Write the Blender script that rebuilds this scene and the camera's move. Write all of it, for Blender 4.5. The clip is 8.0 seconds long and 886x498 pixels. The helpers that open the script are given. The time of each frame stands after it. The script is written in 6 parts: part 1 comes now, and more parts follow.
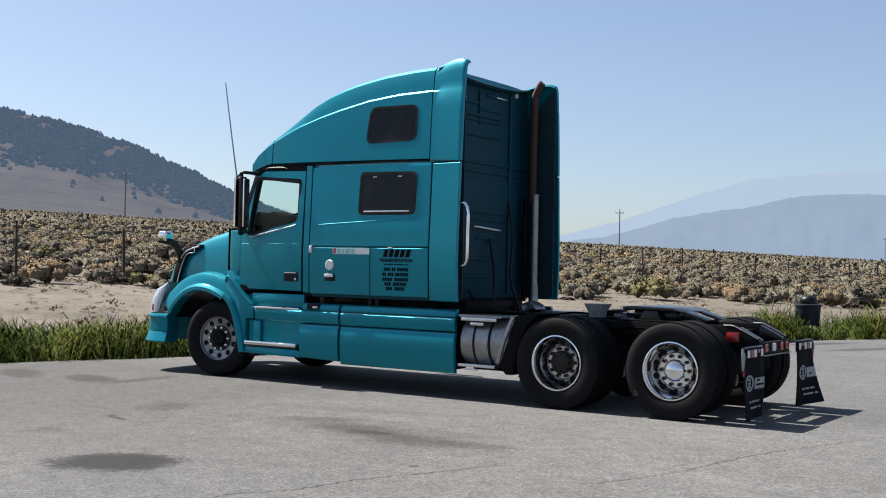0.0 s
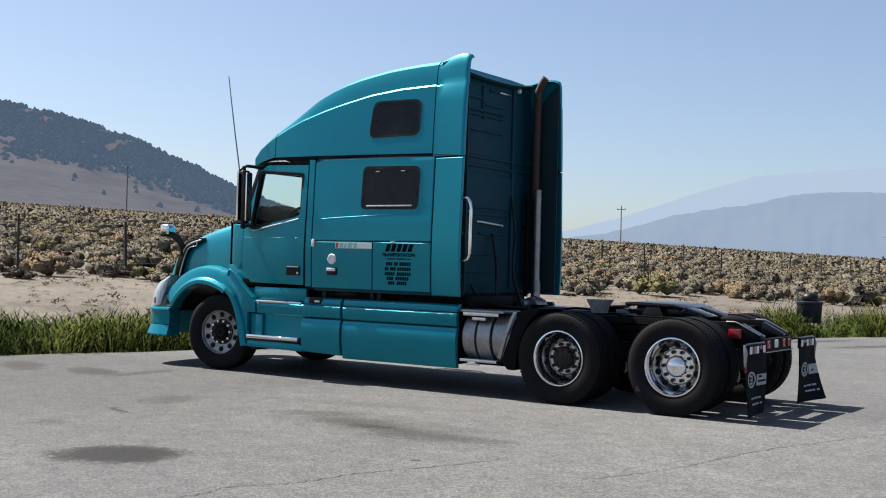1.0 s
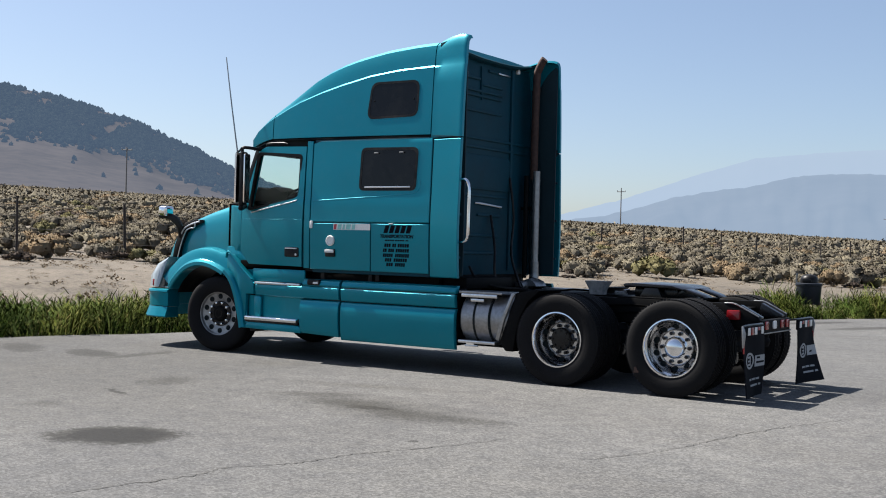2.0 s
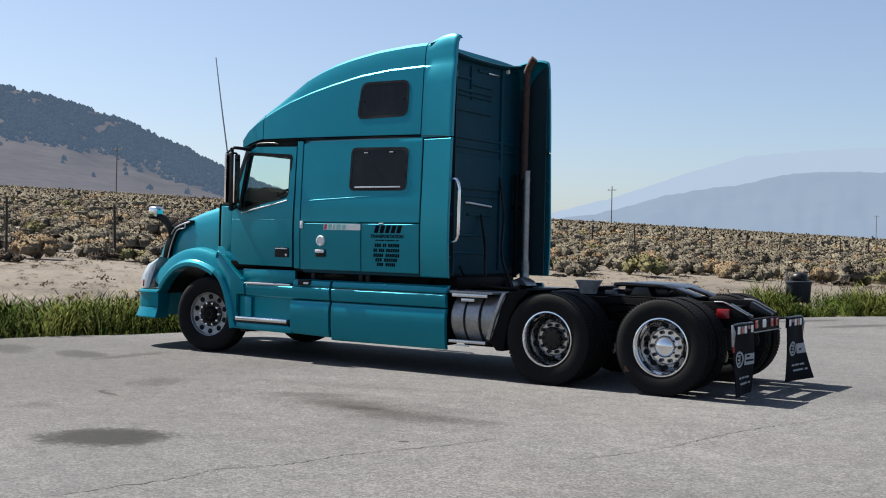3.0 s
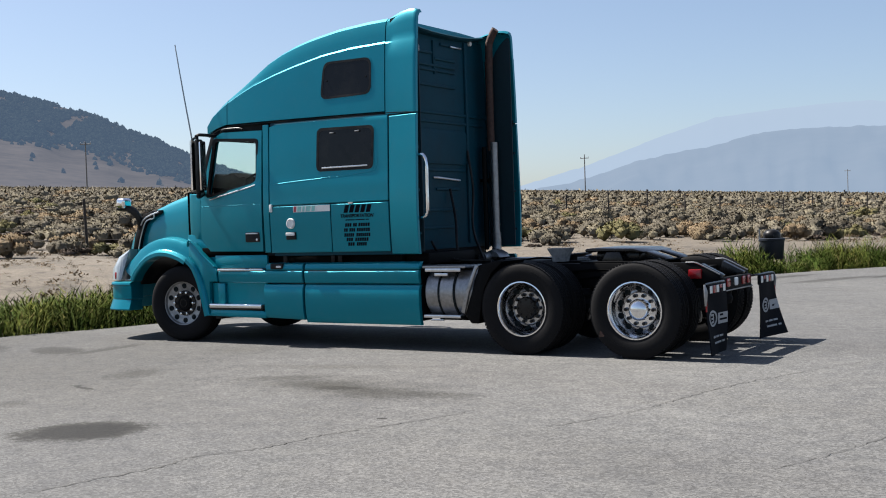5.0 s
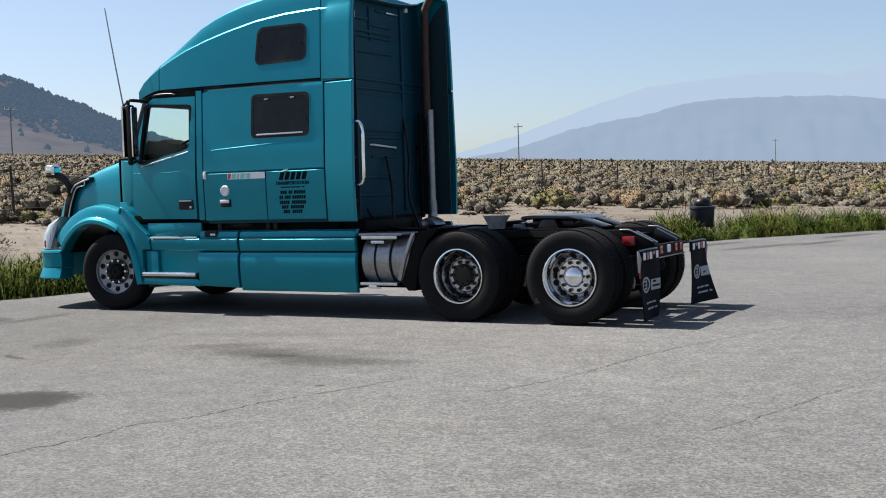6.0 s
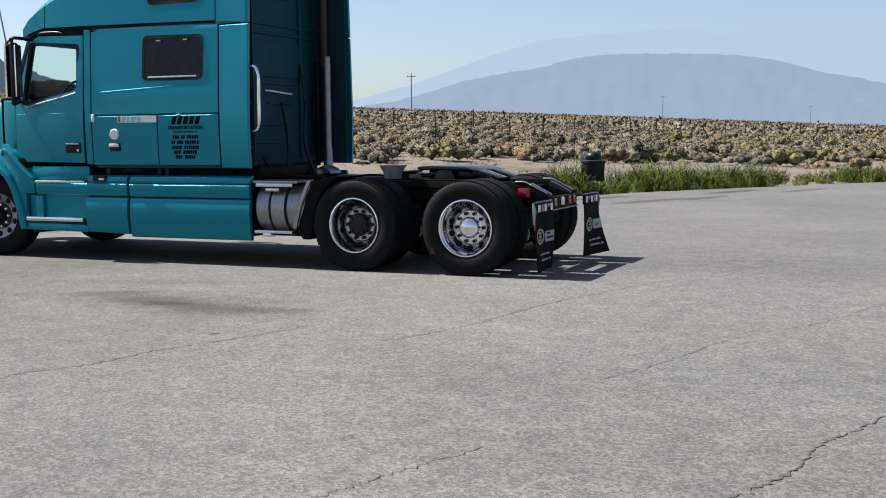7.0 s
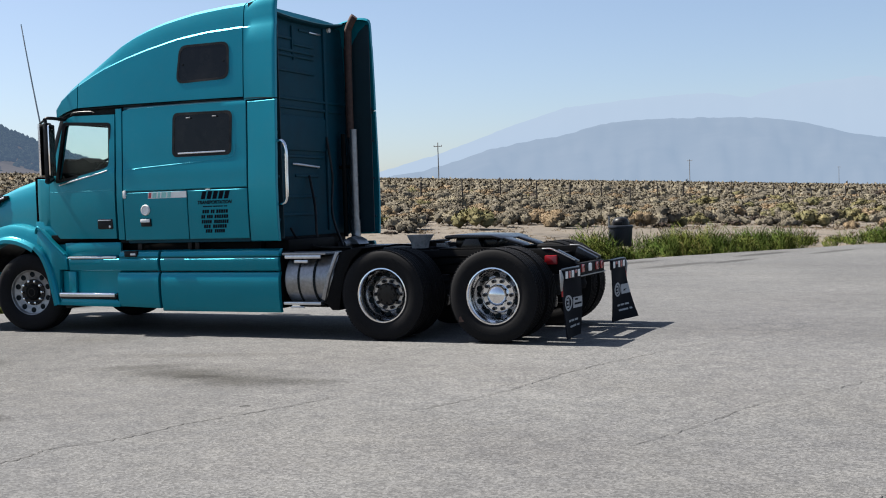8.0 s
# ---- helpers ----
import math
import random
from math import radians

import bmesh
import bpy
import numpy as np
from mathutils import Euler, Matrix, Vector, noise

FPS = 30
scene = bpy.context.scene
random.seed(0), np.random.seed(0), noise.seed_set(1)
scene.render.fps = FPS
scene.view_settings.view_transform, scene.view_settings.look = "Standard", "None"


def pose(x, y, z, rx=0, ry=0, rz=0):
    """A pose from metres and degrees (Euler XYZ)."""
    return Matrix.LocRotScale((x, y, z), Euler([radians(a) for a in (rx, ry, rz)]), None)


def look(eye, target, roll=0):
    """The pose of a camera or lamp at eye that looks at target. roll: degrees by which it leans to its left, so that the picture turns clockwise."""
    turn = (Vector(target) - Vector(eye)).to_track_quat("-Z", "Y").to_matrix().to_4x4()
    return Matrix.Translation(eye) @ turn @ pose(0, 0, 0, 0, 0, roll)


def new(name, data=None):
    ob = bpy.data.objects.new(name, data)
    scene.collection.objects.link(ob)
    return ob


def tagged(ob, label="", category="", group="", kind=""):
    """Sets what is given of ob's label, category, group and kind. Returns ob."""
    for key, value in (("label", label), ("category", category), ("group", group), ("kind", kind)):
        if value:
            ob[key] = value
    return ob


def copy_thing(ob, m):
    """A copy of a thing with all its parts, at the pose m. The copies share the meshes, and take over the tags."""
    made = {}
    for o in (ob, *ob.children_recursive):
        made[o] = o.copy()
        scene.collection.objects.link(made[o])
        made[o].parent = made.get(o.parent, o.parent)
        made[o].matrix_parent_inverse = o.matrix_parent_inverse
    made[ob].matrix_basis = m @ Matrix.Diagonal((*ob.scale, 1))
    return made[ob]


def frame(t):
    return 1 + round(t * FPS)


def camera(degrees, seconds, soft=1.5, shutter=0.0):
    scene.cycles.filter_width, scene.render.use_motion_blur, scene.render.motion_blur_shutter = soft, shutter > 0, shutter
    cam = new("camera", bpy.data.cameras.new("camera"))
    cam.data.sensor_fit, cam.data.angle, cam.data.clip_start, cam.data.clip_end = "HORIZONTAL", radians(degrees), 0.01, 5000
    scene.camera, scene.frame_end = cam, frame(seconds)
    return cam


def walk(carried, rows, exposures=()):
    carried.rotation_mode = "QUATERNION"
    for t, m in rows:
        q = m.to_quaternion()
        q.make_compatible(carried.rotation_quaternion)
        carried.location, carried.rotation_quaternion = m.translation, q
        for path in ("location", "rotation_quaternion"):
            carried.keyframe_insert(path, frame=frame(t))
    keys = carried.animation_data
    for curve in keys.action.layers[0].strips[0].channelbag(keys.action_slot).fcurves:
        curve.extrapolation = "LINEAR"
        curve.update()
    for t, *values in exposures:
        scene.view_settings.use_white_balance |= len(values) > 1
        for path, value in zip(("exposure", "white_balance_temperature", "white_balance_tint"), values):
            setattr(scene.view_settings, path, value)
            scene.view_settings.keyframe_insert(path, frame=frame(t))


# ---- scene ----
cam = camera(42.84, 8.0, soft=1.05)
PATH = [
    (0.0, pose(4.545, -12.106, 1.510, 90.985, -1.178, 34.062)),
    (0.5, pose(4.541, -12.107, 1.509, 91.020, -1.354, 33.878)),
    (1.0, pose(4.532, -12.111, 1.500, 90.760, -1.507, 34.123)),
    (1.5, pose(4.514, -12.095, 1.497, 89.648, -1.468, 34.532)),
    (1.7, pose(4.527, -12.086, 1.490, 89.777, -1.556, 34.336)),
    (2.8, pose(4.543, -12.082, 1.498, 89.891, -1.269, 33.770)),
    (3.0, pose(4.547, -12.084, 1.502, 89.814, -1.283, 33.668)),
    (3.5, pose(4.555, -12.069, 1.499, 89.744, -0.002, 33.680)),
    (4.0, pose(4.583, -12.051, 1.499, 89.742, 0.967, 33.405)),
    (4.5, pose(4.584, -12.050, 1.496, 89.637, 1.085, 33.330)),
    (5.0, pose(4.599, -12.040, 1.485, 88.624, 1.862, 32.460)),
    (5.2, pose(4.606, -12.053, 1.484, 87.750, 2.055, 30.715)),
    (6.3, pose(4.553, -12.075, 1.475, 86.541, 1.830, 28.820)),
    (6.5, pose(4.533, -12.084, 1.487, 85.913, 1.805, 28.101)),
    (7.0, pose(4.528, -12.089, 1.474, 84.269, 0.516, 23.647)),
    (7.5, pose(4.528, -12.110, 1.482, 85.406, 0.047, 24.085)),
    (8.0, pose(4.564, -12.129, 1.479, 87.764, 1.734, 25.048)),
]
walk(cam, PATH, [(0.0, 1.30), (5.2, 1.31), (6.5, 1.37), (8.0, 1.37)])

# ---- light: high hazy sun over the truck's nose ----
SUN_EL, SUN_AZ = radians(53), radians(91.5)   # azimuth counted from +y towards -x
sun_dir = Vector((-math.sin(SUN_AZ) * math.cos(SUN_EL), math.cos(SUN_AZ) * math.cos(SUN_EL), math.sin(SUN_EL)))
world = bpy.data.worlds.new("world")
scene.world = world
world.use_nodes = True
wn = world.node_tree
wn.nodes.clear()
w_out = wn.nodes.new("ShaderNodeOutputWorld")
w_bg = wn.nodes.new("ShaderNodeBackground")
w_sky = wn.nodes.new("ShaderNodeTexSky")
w_sky.sky_type = "NISHITA"
w_sky.sun_disc = False
w_sky.sun_elevation = SUN_EL
w_sky.sun_rotation = -SUN_AZ
w_sky.altitude = 1500
w_sky.air_density = 1.0
w_sky.dust_density = 4.0
w_sky.ozone_density = 2.0
w_bg.inputs["Strength"].default_value = 0.0575
w_veil = wn.nodes.new("ShaderNodeMix")   # even white haze over the whole sky
w_veil.data_type = "RGBA"
w_veil.inputs[0].default_value = 0.15
w_veil.inputs[7].default_value = (4.0, 4.78, 6.1, 1)
wn.links.new(w_sky.outputs[0], w_veil.inputs[6])
w_tint = wn.nodes.new("ShaderNodeMix")   # smoke takes a little of the warm light
w_tint.data_type, w_tint.blend_type = "RGBA", "MULTIPLY"
w_tint.inputs[0].default_value = 1.0
w_tint.inputs[7].default_value = (0.985, 0.98, 0.985, 1)
wn.links.new(w_veil.outputs[2], w_tint.inputs[6])
wn.links.new(w_tint.outputs[2], w_bg.inputs[0])
wn.links.new(w_bg.outputs[0], w_out.inputs[0])
sun = new("sun", bpy.data.lights.new("sun", "SUN"))
sun.data.energy, sun.data.angle, sun.data.color = 5.0, radians(0.6), (1.0, 0.95, 0.88)
sun.matrix_world = look((0, 0, 0), -sun_dir) @ Matrix.Identity(4)
sun.location = (-40, 0, 60)

# ---- materials ----
def nodes_of(name):
    m = bpy.data.materials.new(name)
    m.use_nodes = True
    nt = m.node_tree
    return m, nt, nt.nodes["Principled BSDF"]


def link(nt, a, b):
    nt.links.new(a, b)


def noise_node(nt, scale, detail=4.0, rough=0.55, coord="Object", stretch=None):
    tc = nt.nodes.new("ShaderNodeTexCoord")
    n = nt.nodes.new("ShaderNodeTexNoise")
    n.inputs["Scale"].default_value = scale
    n.inputs["Detail"].default_value = detail
    n.inputs["Roughness"].default_value = rough
    if stretch:
        mp = nt.nodes.new("ShaderNodeMapping")
        mp.inputs["Scale"].default_value = stretch
        link(nt, tc.outputs[coord], mp.inputs[0])
        link(nt, mp.outputs[0], n.inputs["Vector"])
    else:
        link(nt, tc.outputs[coord], n.inputs["Vector"])
    return n


def ramp(nt, src, stops):
    r = nt.nodes.new("ShaderNodeValToRGB")
    els = r.color_ramp.elements
    while len(els) < len(stops):
        els.new(0.5)
    for e, (p, c) in zip(els, stops):
        e.position = p
        e.color = (*c, 1) if len(c) == 3 else c
    link(nt, src, r.inputs[0])
    return r


def mix(nt, a, b, fac, kind="MIX"):
    m = nt.nodes.new("ShaderNodeMix")
    m.data_type, m.blend_type = "RGBA", kind
    for sock, v in ((m.inputs[0], fac), (m.inputs[6], a), (m.inputs[7], b)):
        if isinstance(v, (int, float)):
            sock.default_value = v
        elif isinstance(v, tuple):
            sock.default_value = (*v, 1)
        else:
            link(nt, v, sock)
    return m.outputs[2]


def bump(nt, bsdf, height, strength, dist=0.01):
    b = nt.nodes.new("ShaderNodeBump")
    b.inputs["Strength"].default_value = strength
    b.inputs["Distance"].default_value = dist
    link(nt, height, b.inputs["Height"])
    link(nt, b.outputs[0], bsdf.inputs["Normal"])
    return b


def plain(name, col, rough, metal=0.0, grain=40.0, vary=0.25, wear=3.0, dirt=(0.2, 0.18, 0.15), dirt_amount=0.15, relief=0.0, rough_vary=0.12):
    """A surface with fine grain, broad stains of dirt and uneven gloss."""
    m, nt, b = nodes_of(name)
    fine = noise_node(nt, grain, 5)
    broad = noise_node(nt, wear, 5, 0.65)
    dark = tuple(c * (1 - vary) for c in col)
    lite = tuple(min(1, c * (1 + vary * 0.6)) for c in col)
    c1 = ramp(nt, fine.outputs[0], [(0.3, dark), (0.7, lite)])
    spots = ramp(nt, broad.outputs[0], [(0.48, (0, 0, 0)), (0.75, (1, 1, 1))])
    sc = nt.nodes.new("ShaderNodeMath")
    sc.operation = "MULTIPLY"
    sc.inputs[1].default_value = dirt_amount
    link(nt, spots.outputs[0], sc.inputs[0])
    link(nt, mix(nt, c1.outputs[0], dirt, sc.outputs[0]), b.inputs["Base Color"])
    rr = nt.nodes.new("ShaderNodeMapRange")
    rr.inputs[3].default_value = max(0.02, rough - rough_vary)
    rr.inputs[4].default_value = min(1, rough + rough_vary)
    link(nt, broad.outputs[0], rr.inputs[0])
    link(nt, rr.outputs[0], b.inputs["Roughness"])
    b.inputs["Metallic"].default_value = metal
    if relief:
        bump(nt, b, fine.outputs[0], relief, 0.004)
    return m


def paint_material(name, col):
    m, nt, b = nodes_of(name)
    broad = noise_node(nt, 0.9, 3, 0.5)
    dust = noise_node(nt, 7.0, 6, 0.7)
    c = ramp(nt, broad.outputs[0], [(0.3, tuple(v * 0.92 for v in col)), (0.7, tuple(v * 1.06 for v in col))])
    d = ramp(nt, dust.outputs[0], [(0.5, (0, 0, 0)), (0.85, (0.03, 0.03, 0.03))])
    link(nt, mix(nt, c.outputs[0], (0.30, 0.30, 0.27), d.outputs[0]), b.inputs["Base Color"])
    b.inputs["Metallic"].default_value = 0.5
    b.inputs["Roughness"].default_value = 0.36
    b.inputs["Specular IOR Level"].default_value = 0.15
    b.inputs["Coat Weight"].default_value = 0.3
    b.inputs["Coat Roughness"].default_value = 0.03
    b.inputs["Coat IOR"].default_value = 1.5
    wave = noise_node(nt, 1.6, 2, 0.4)
    bump(nt, b, wave.outputs[0], 0.05, 0.05)
    return m


TEAL = paint_material("teal_paint", (0.0, 0.196, 0.260))
# darker copy of the teal, with the shade behind the cab in its colour
SHADOW_TEAL = plain("shaded_teal_fibreglass", (0.001, 0.045, 0.069), 0.6, vary=0.12, dirt=(0.02, 0.03, 0.04), dirt_amount=0.4)
# still darker teal: shade on the extenders' inner faces
EXTENDER_SHADE = plain("extender_shade_teal", (0.001, 0.022, 0.032), 0.7, vary=0.1, dirt=(0.01, 0.015, 0.02), dirt_amount=0.3)
BLACK = plain("black_plastic", (0.004, 0.004, 0.005), 0.42, vary=0.2)
MATTE = plain("matte_interior", (0.002, 0.002, 0.0022), 0.95, vary=0.2, dirt_amount=0.0)
CHASSIS = plain("chassis_black", (0.004, 0.004, 0.0045), 0.6, vary=0.3, dirt=(0.04, 0.036, 0.032), dirt_amount=0.15)
RUBBER = plain("tyre_rubber", (0.006, 0.006, 0.007), 0.75, grain=60, vary=0.2, dirt=(0.05, 0.046, 0.042), dirt_amount=0.08, relief=0.3)
GAP = plain("dark_gap", (0.008, 0.012, 0.014), 0.7, vary=0.1)
CHROME = plain("chrome", (0.80, 0.81, 0.83), 0.12, 1.0, vary=0.05, dirt=(0.35, 0.33, 0.3), dirt_amount=0.2, rough_vary=0.06)
DISC = plain("wheel_disc", (0.45, 0.45, 0.46), 0.2, 1.0, vary=0.15, dirt=(0.10, 0.095, 0.09), dirt_amount=0.5)
RIM = plain("polished_rim", (0.84, 0.84, 0.85), 0.07, 1.0, vary=0.06, dirt=(0.25, 0.24, 0.22), dirt_amount=0.25, rough_vary=0.04)
FRONT_RIM = plain("dusty_front_rim", (0.33, 0.33, 0.33), 0.42, 0.7, grain=25, vary=0.25, dirt=(0.06, 0.055, 0.05), dirt_amount=0.6)
ALU = plain("polished_aluminium", (0.66, 0.67, 0.69), 0.30, 1.0, vary=0.12, dirt=(0.22, 0.2, 0.18), dirt_amount=0.4)
DULL_ALU = plain("dull_aluminium", (0.31, 0.31, 0.315), 0.42, 0.9, grain=25, vary=0.2, dirt=(0.14, 0.13, 0.12), dirt_amount=0.6)
STEEL_DARK = plain("greasy_steel", (0.008, 0.008, 0.009), 0.22, 0.1, vary=0.3, dirt=(0.02, 0.018, 0.016), dirt_amount=0.6)
RUST = plain("rusty_pipe", (0.065, 0.034, 0.026), 0.7, 0.3, grain=22, vary=0.4, wear=5, dirt=(0.05, 0.035, 0.03), dirt_amount=0.6, relief=0.3)
RED = plain("red_lens", (0.26, 0.012, 0.016), 0.15, vary=0.1)
WHITE = plain("white_plastic", (0.72, 0.72, 0.70), 0.35, vary=0.06)
GREY_TEXT = plain("faded_print", (0.30, 0.31, 0.32), 0.6, vary=0.2)
LENS = plain("headlamp_lens", (0.34, 0.38, 0.40), 0.12, 0.2, vary=0.1)


def glass_material(name, col, rough=0.02, trans=1.0):
    """A thin clear pane: it lets the view through and mirrors a little."""
    m, nt, b = nodes_of(name)
    clear = nt.nodes.new("ShaderNodeBsdfTransparent")
    clear.inputs[0].default_value = (*col, 1)
    b.inputs["Base Color"].default_value = (0.02, 0.025, 0.025, 1)
    b.inputs["Roughness"].default_value = rough
    blend = nt.nodes.new("ShaderNodeMixShader")
    blend.inputs[0].default_value = 0.015
    link(nt, clear.outputs[0], blend.inputs[1])
    gloss = nt.nodes.new("ShaderNodeBsdfGlossy")
    gloss.inputs["Roughness"].default_value = rough
    link(nt, gloss.outputs[0], blend.inputs[2])
    link(nt, blend.outputs[0], nt.nodes["Material Output"].inputs[0])
    return m


GLASS = glass_material("clear_glass", (0.92, 0.97, 0.96))
TINTED = plain("tinted_glass", (0.005, 0.0055, 0.007), 0.06, vary=0.05, rough_vary=0.03, dirt_amount=0.05)

TINTED.node_tree.nodes["Principled BSDF"].inputs["Specular IOR Level"].default_value = 0.22
STEEL_DARK.node_tree.nodes["Principled BSDF"].inputs["Specular IOR Level"].default_value = 0.3
MATTE.node_tree.nodes["Principled BSDF"].inputs["Specular IOR Level"].default_value = 0.03
for dull, gloss in ((BLACK, 0.2), (CHASSIS, 0.08), (RUBBER, 0.16), (GAP, 0.05), (SHADOW_TEAL, 0.2)):
    dull.node_tree.nodes["Principled BSDF"].inputs["Specular IOR Level"].default_value = gloss


def asphalt_material():
    """Sun-bleached lot surfacing: stone grain, tyre bands and old oil stains."""
    m, nt, b = nodes_of("bleached_asphalt")
    stones = nt.nodes.new("ShaderNodeTexVoronoi")
    stones.inputs["Scale"].default_value = 62
    stones.inputs["Randomness"].default_value = 1.0
    grid = nt.nodes.new("ShaderNodeTexCoord")
    link(nt, grid.outputs["Object"], stones.inputs["Vector"])
    shade = nt.nodes.new("ShaderNodeSeparateColor")
    link(nt, stones.outputs["Color"], shade.inputs[0])
    speck = noise_node(nt, 120, 2, 0.6)
    broad = noise_node(nt, 0.16, 6, 0.62)
    band = noise_node(nt, 0.45, 5, 0.6, stretch=(0.35, 1.0, 1.0))
    base = ramp(nt, shade.outputs[0], [(0.0, (0.068, 0.0685, 0.0690)), (0.5, (0.102, 0.1025, 0.1035)), (1.0, (0.147, 0.1475, 0.1485))])
    c = mix(nt, base.outputs[0], ramp(nt, broad.outputs[0], [(0.3, (0.72, 0.72, 0.73)), (0.7, (1.16, 1.15, 1.12))]).outputs[0], 1.0, "MULTIPLY")
    c = mix(nt, c, ramp(nt, band.outputs[0], [(0.34, (0.90, 0.89, 0.88)), (0.55, (1.0, 1.0, 1.0))]).outputs[0], 1.0, "MULTIPLY")
    c = mix(nt, c, ramp(nt, speck.outputs[0], [(0.36, (0.74, 0.74, 0.74)), (0.5, (1.0, 1.0, 1.0)), (0.66, (1.2, 1.2, 1.18))]).outputs[0], 1.0, "MULTIPLY")
    mott = noise_node(nt, 4.5, 5, 0.65)
    c = mix(nt, c, ramp(nt, mott.outputs[0], [(0.34, (0.84, 0.84, 0.85)), (0.62, (1.08, 1.07, 1.05))]).outputs[0], 1.0, "MULTIPLY")
    tc = nt.nodes.new("ShaderNodeTexCoord")
    warp = noise_node(nt, 2.2, 9, 0.8)
    wv = nt.nodes.new("ShaderNodeVectorMath")
    wv.operation = "MULTIPLY_ADD"
    wv.inputs[1].default_value = (0.5, 0.5, 0)
    link(nt, warp.outputs["Color"], wv.inputs[0])
    link(nt, tc.outputs["Object"], wv.inputs[2])
    grit = noise_node(nt, 14, 6, 0.75)
    # x, y, long half, short half, turn, depth of the stain
    for x, y, a, bb, turn, depth in STAINS:
        mp = nt.nodes.new("ShaderNodeMapping")
        mp.vector_type = "TEXTURE"
        mp.inputs["Location"].default_value = (x + 0.25, y + 0.25, 0)
        mp.inputs["Rotation"].default_value = (0, 0, radians(turn))
        mp.inputs["Scale"].default_value = (a, bb, 100)
        link(nt, wv.outputs[0], mp.inputs[0])
        ln = nt.nodes.new("ShaderNodeVectorMath")
        ln.operation = "LENGTH"
        link(nt, mp.outputs[0], ln.inputs[0])
        gr = nt.nodes.new("ShaderNodeMath")
        gr.operation = "MULTIPLY_ADD"
        gr.inputs[1].default_value = 0.9
        link(nt, grit.outputs[0], gr.inputs[0])
        link(nt, ln.outputs["Value"], gr.inputs[2])
        k = 1 - depth
        sh = nt.nodes.new("ShaderNodeMath")
        sh.operation = "SUBTRACT"
        sh.inputs[1].default_value = 0.45
        link(nt, gr.outputs[0], sh.inputs[0])
        lo, hi = (0.55, 0.80) if depth > 0.4 else (0.1, 0.55)
        r = ramp(nt, sh.outputs[0], [(lo, (k, k * 0.985, k * 0.95)), (hi, (k + 0.3 * depth, k + 0.29 * depth, k + 0.265 * depth)), (1.0, (1, 1, 1))])
        c = mix(nt, c, r.outputs[0], 1.0, "MULTIPLY")
    link(nt, c, b.inputs["Base Color"])
    b.inputs["Roughness"].default_value = 0.85
    b.inputs["Specular IOR Level"].default_value = 0.22
    bump(nt, b, stones.outputs[0], 0.3, 0.004)
    return m


STAINS = [(-2.27, -6.40, 0.54, 0.47, 40, 0.86), (-7.37, -2.53, 0.62, 0.33, 160, 0.55), (-6.77, -2.25, 0.72, 0.16, 94, 0.45), (-4.50, -3.85, 0.50, 0.36, 113, 0.40), (-4.22, -4.77, 0.29, 0.06, -18, 0.65), (-4.02, -5.70, 0.28, 0.25, 69, 0.25),
          (-2.08, -3.80, 0.66, 0.36, 0, 0.40), (-1.30, -4.02, 0.66, 0.32, -8, 0.40), (-1.75, -3.92, 0.34, 0.12, 4, 0.45), (-2.75, -3.55, 0.60, 0.24, 30, 0.36), (-0.65, -3.92, 0.50, 0.22, 8, 0.36), (-0.455, -5.06, 0.055, 0.035, 60, 0.75), (-8.53, -2.73, 0.75, 0.30, 149, 0.45), (-1.70, -3.85, 1.5, 0.70, -6, 0.30), (-4.90, -1.77, 0.75, 0.65, 6, 0.15),
          (-6.5, -4.2, 6.0, 3.6, 128, 0.30), (-9.0, -3.0, 2.2, 1.0, 110, 0.15), (-2.6, 13.4, 1.4, 0.25, 68, 0.5), (-1.3, 12.5, 1.6, 0.3, 68, 0.45), (-0.35, 14.0, 1.2, 0.25, 72, 0.5), (-0.2, 17.0, 1.4, 0.3, 68, 0.6), (1.4, 18.1, 1.5, 0.25, 70, 0.5), (-4.6, 9.5, 2.2, 0.5, 50, 0.35), (-2.8, -2.7, 1.4, 0.25, 15, 0.2)]
ASPHALT = asphalt_material()


def soil_material():
    m, nt, b = nodes_of("desert_soil")
    fine = noise_node(nt, 9, 8, 0.7)
    mid = noise_node(nt, 0.7, 8, 0.72)
    far = noise_node(nt, 0.02, 6, 0.65)
    c = ramp(nt, fine.outputs[0], [(0.3, (0.100, 0.083, 0.065)), (0.7, (0.184, 0.159, 0.130))]).outputs[0]
    c = mix(nt, c, ramp(nt, mid.outputs[0], [(0.36, (0.50, 0.49, 0.48)), (0.46, (0.84, 0.82, 0.79)), (0.62, (1.05, 1.03, 0.99))]).outputs[0], 1.0, "MULTIPLY")
    c = mix(nt, c, ramp(nt, far.outputs[0], [(0.35, (0.8, 0.8, 0.78)), (0.65, (1.0, 1.0, 1.0))]).outputs[0], 1.0, "MULTIPLY")
    link(nt, c, b.inputs["Base Color"])
    b.inputs["Roughness"].default_value = 0.95
    bump(nt, b, fine.outputs[0], 0.8, 0.05)
    return m


SOIL = soil_material()


# ---- mesh helpers ----
def mesh_from(name, verts, faces, material=None, smooth=False):
    me = bpy.data.meshes.new(name)
    me.from_pydata([tuple(v) for v in verts], [], faces)
    if material:
        me.materials.append(material)
    if smooth:
        me.polygons.foreach_set("use_smooth", [True] * len(me.polygons))
    me.update()
    return me


def empty(name, m=None, parent=None):
    ob = new(name)
    ob.empty_display_size = 0.2
    if parent:
        ob.parent = parent
    if m is not None:
        ob.matrix_basis = m
    return ob


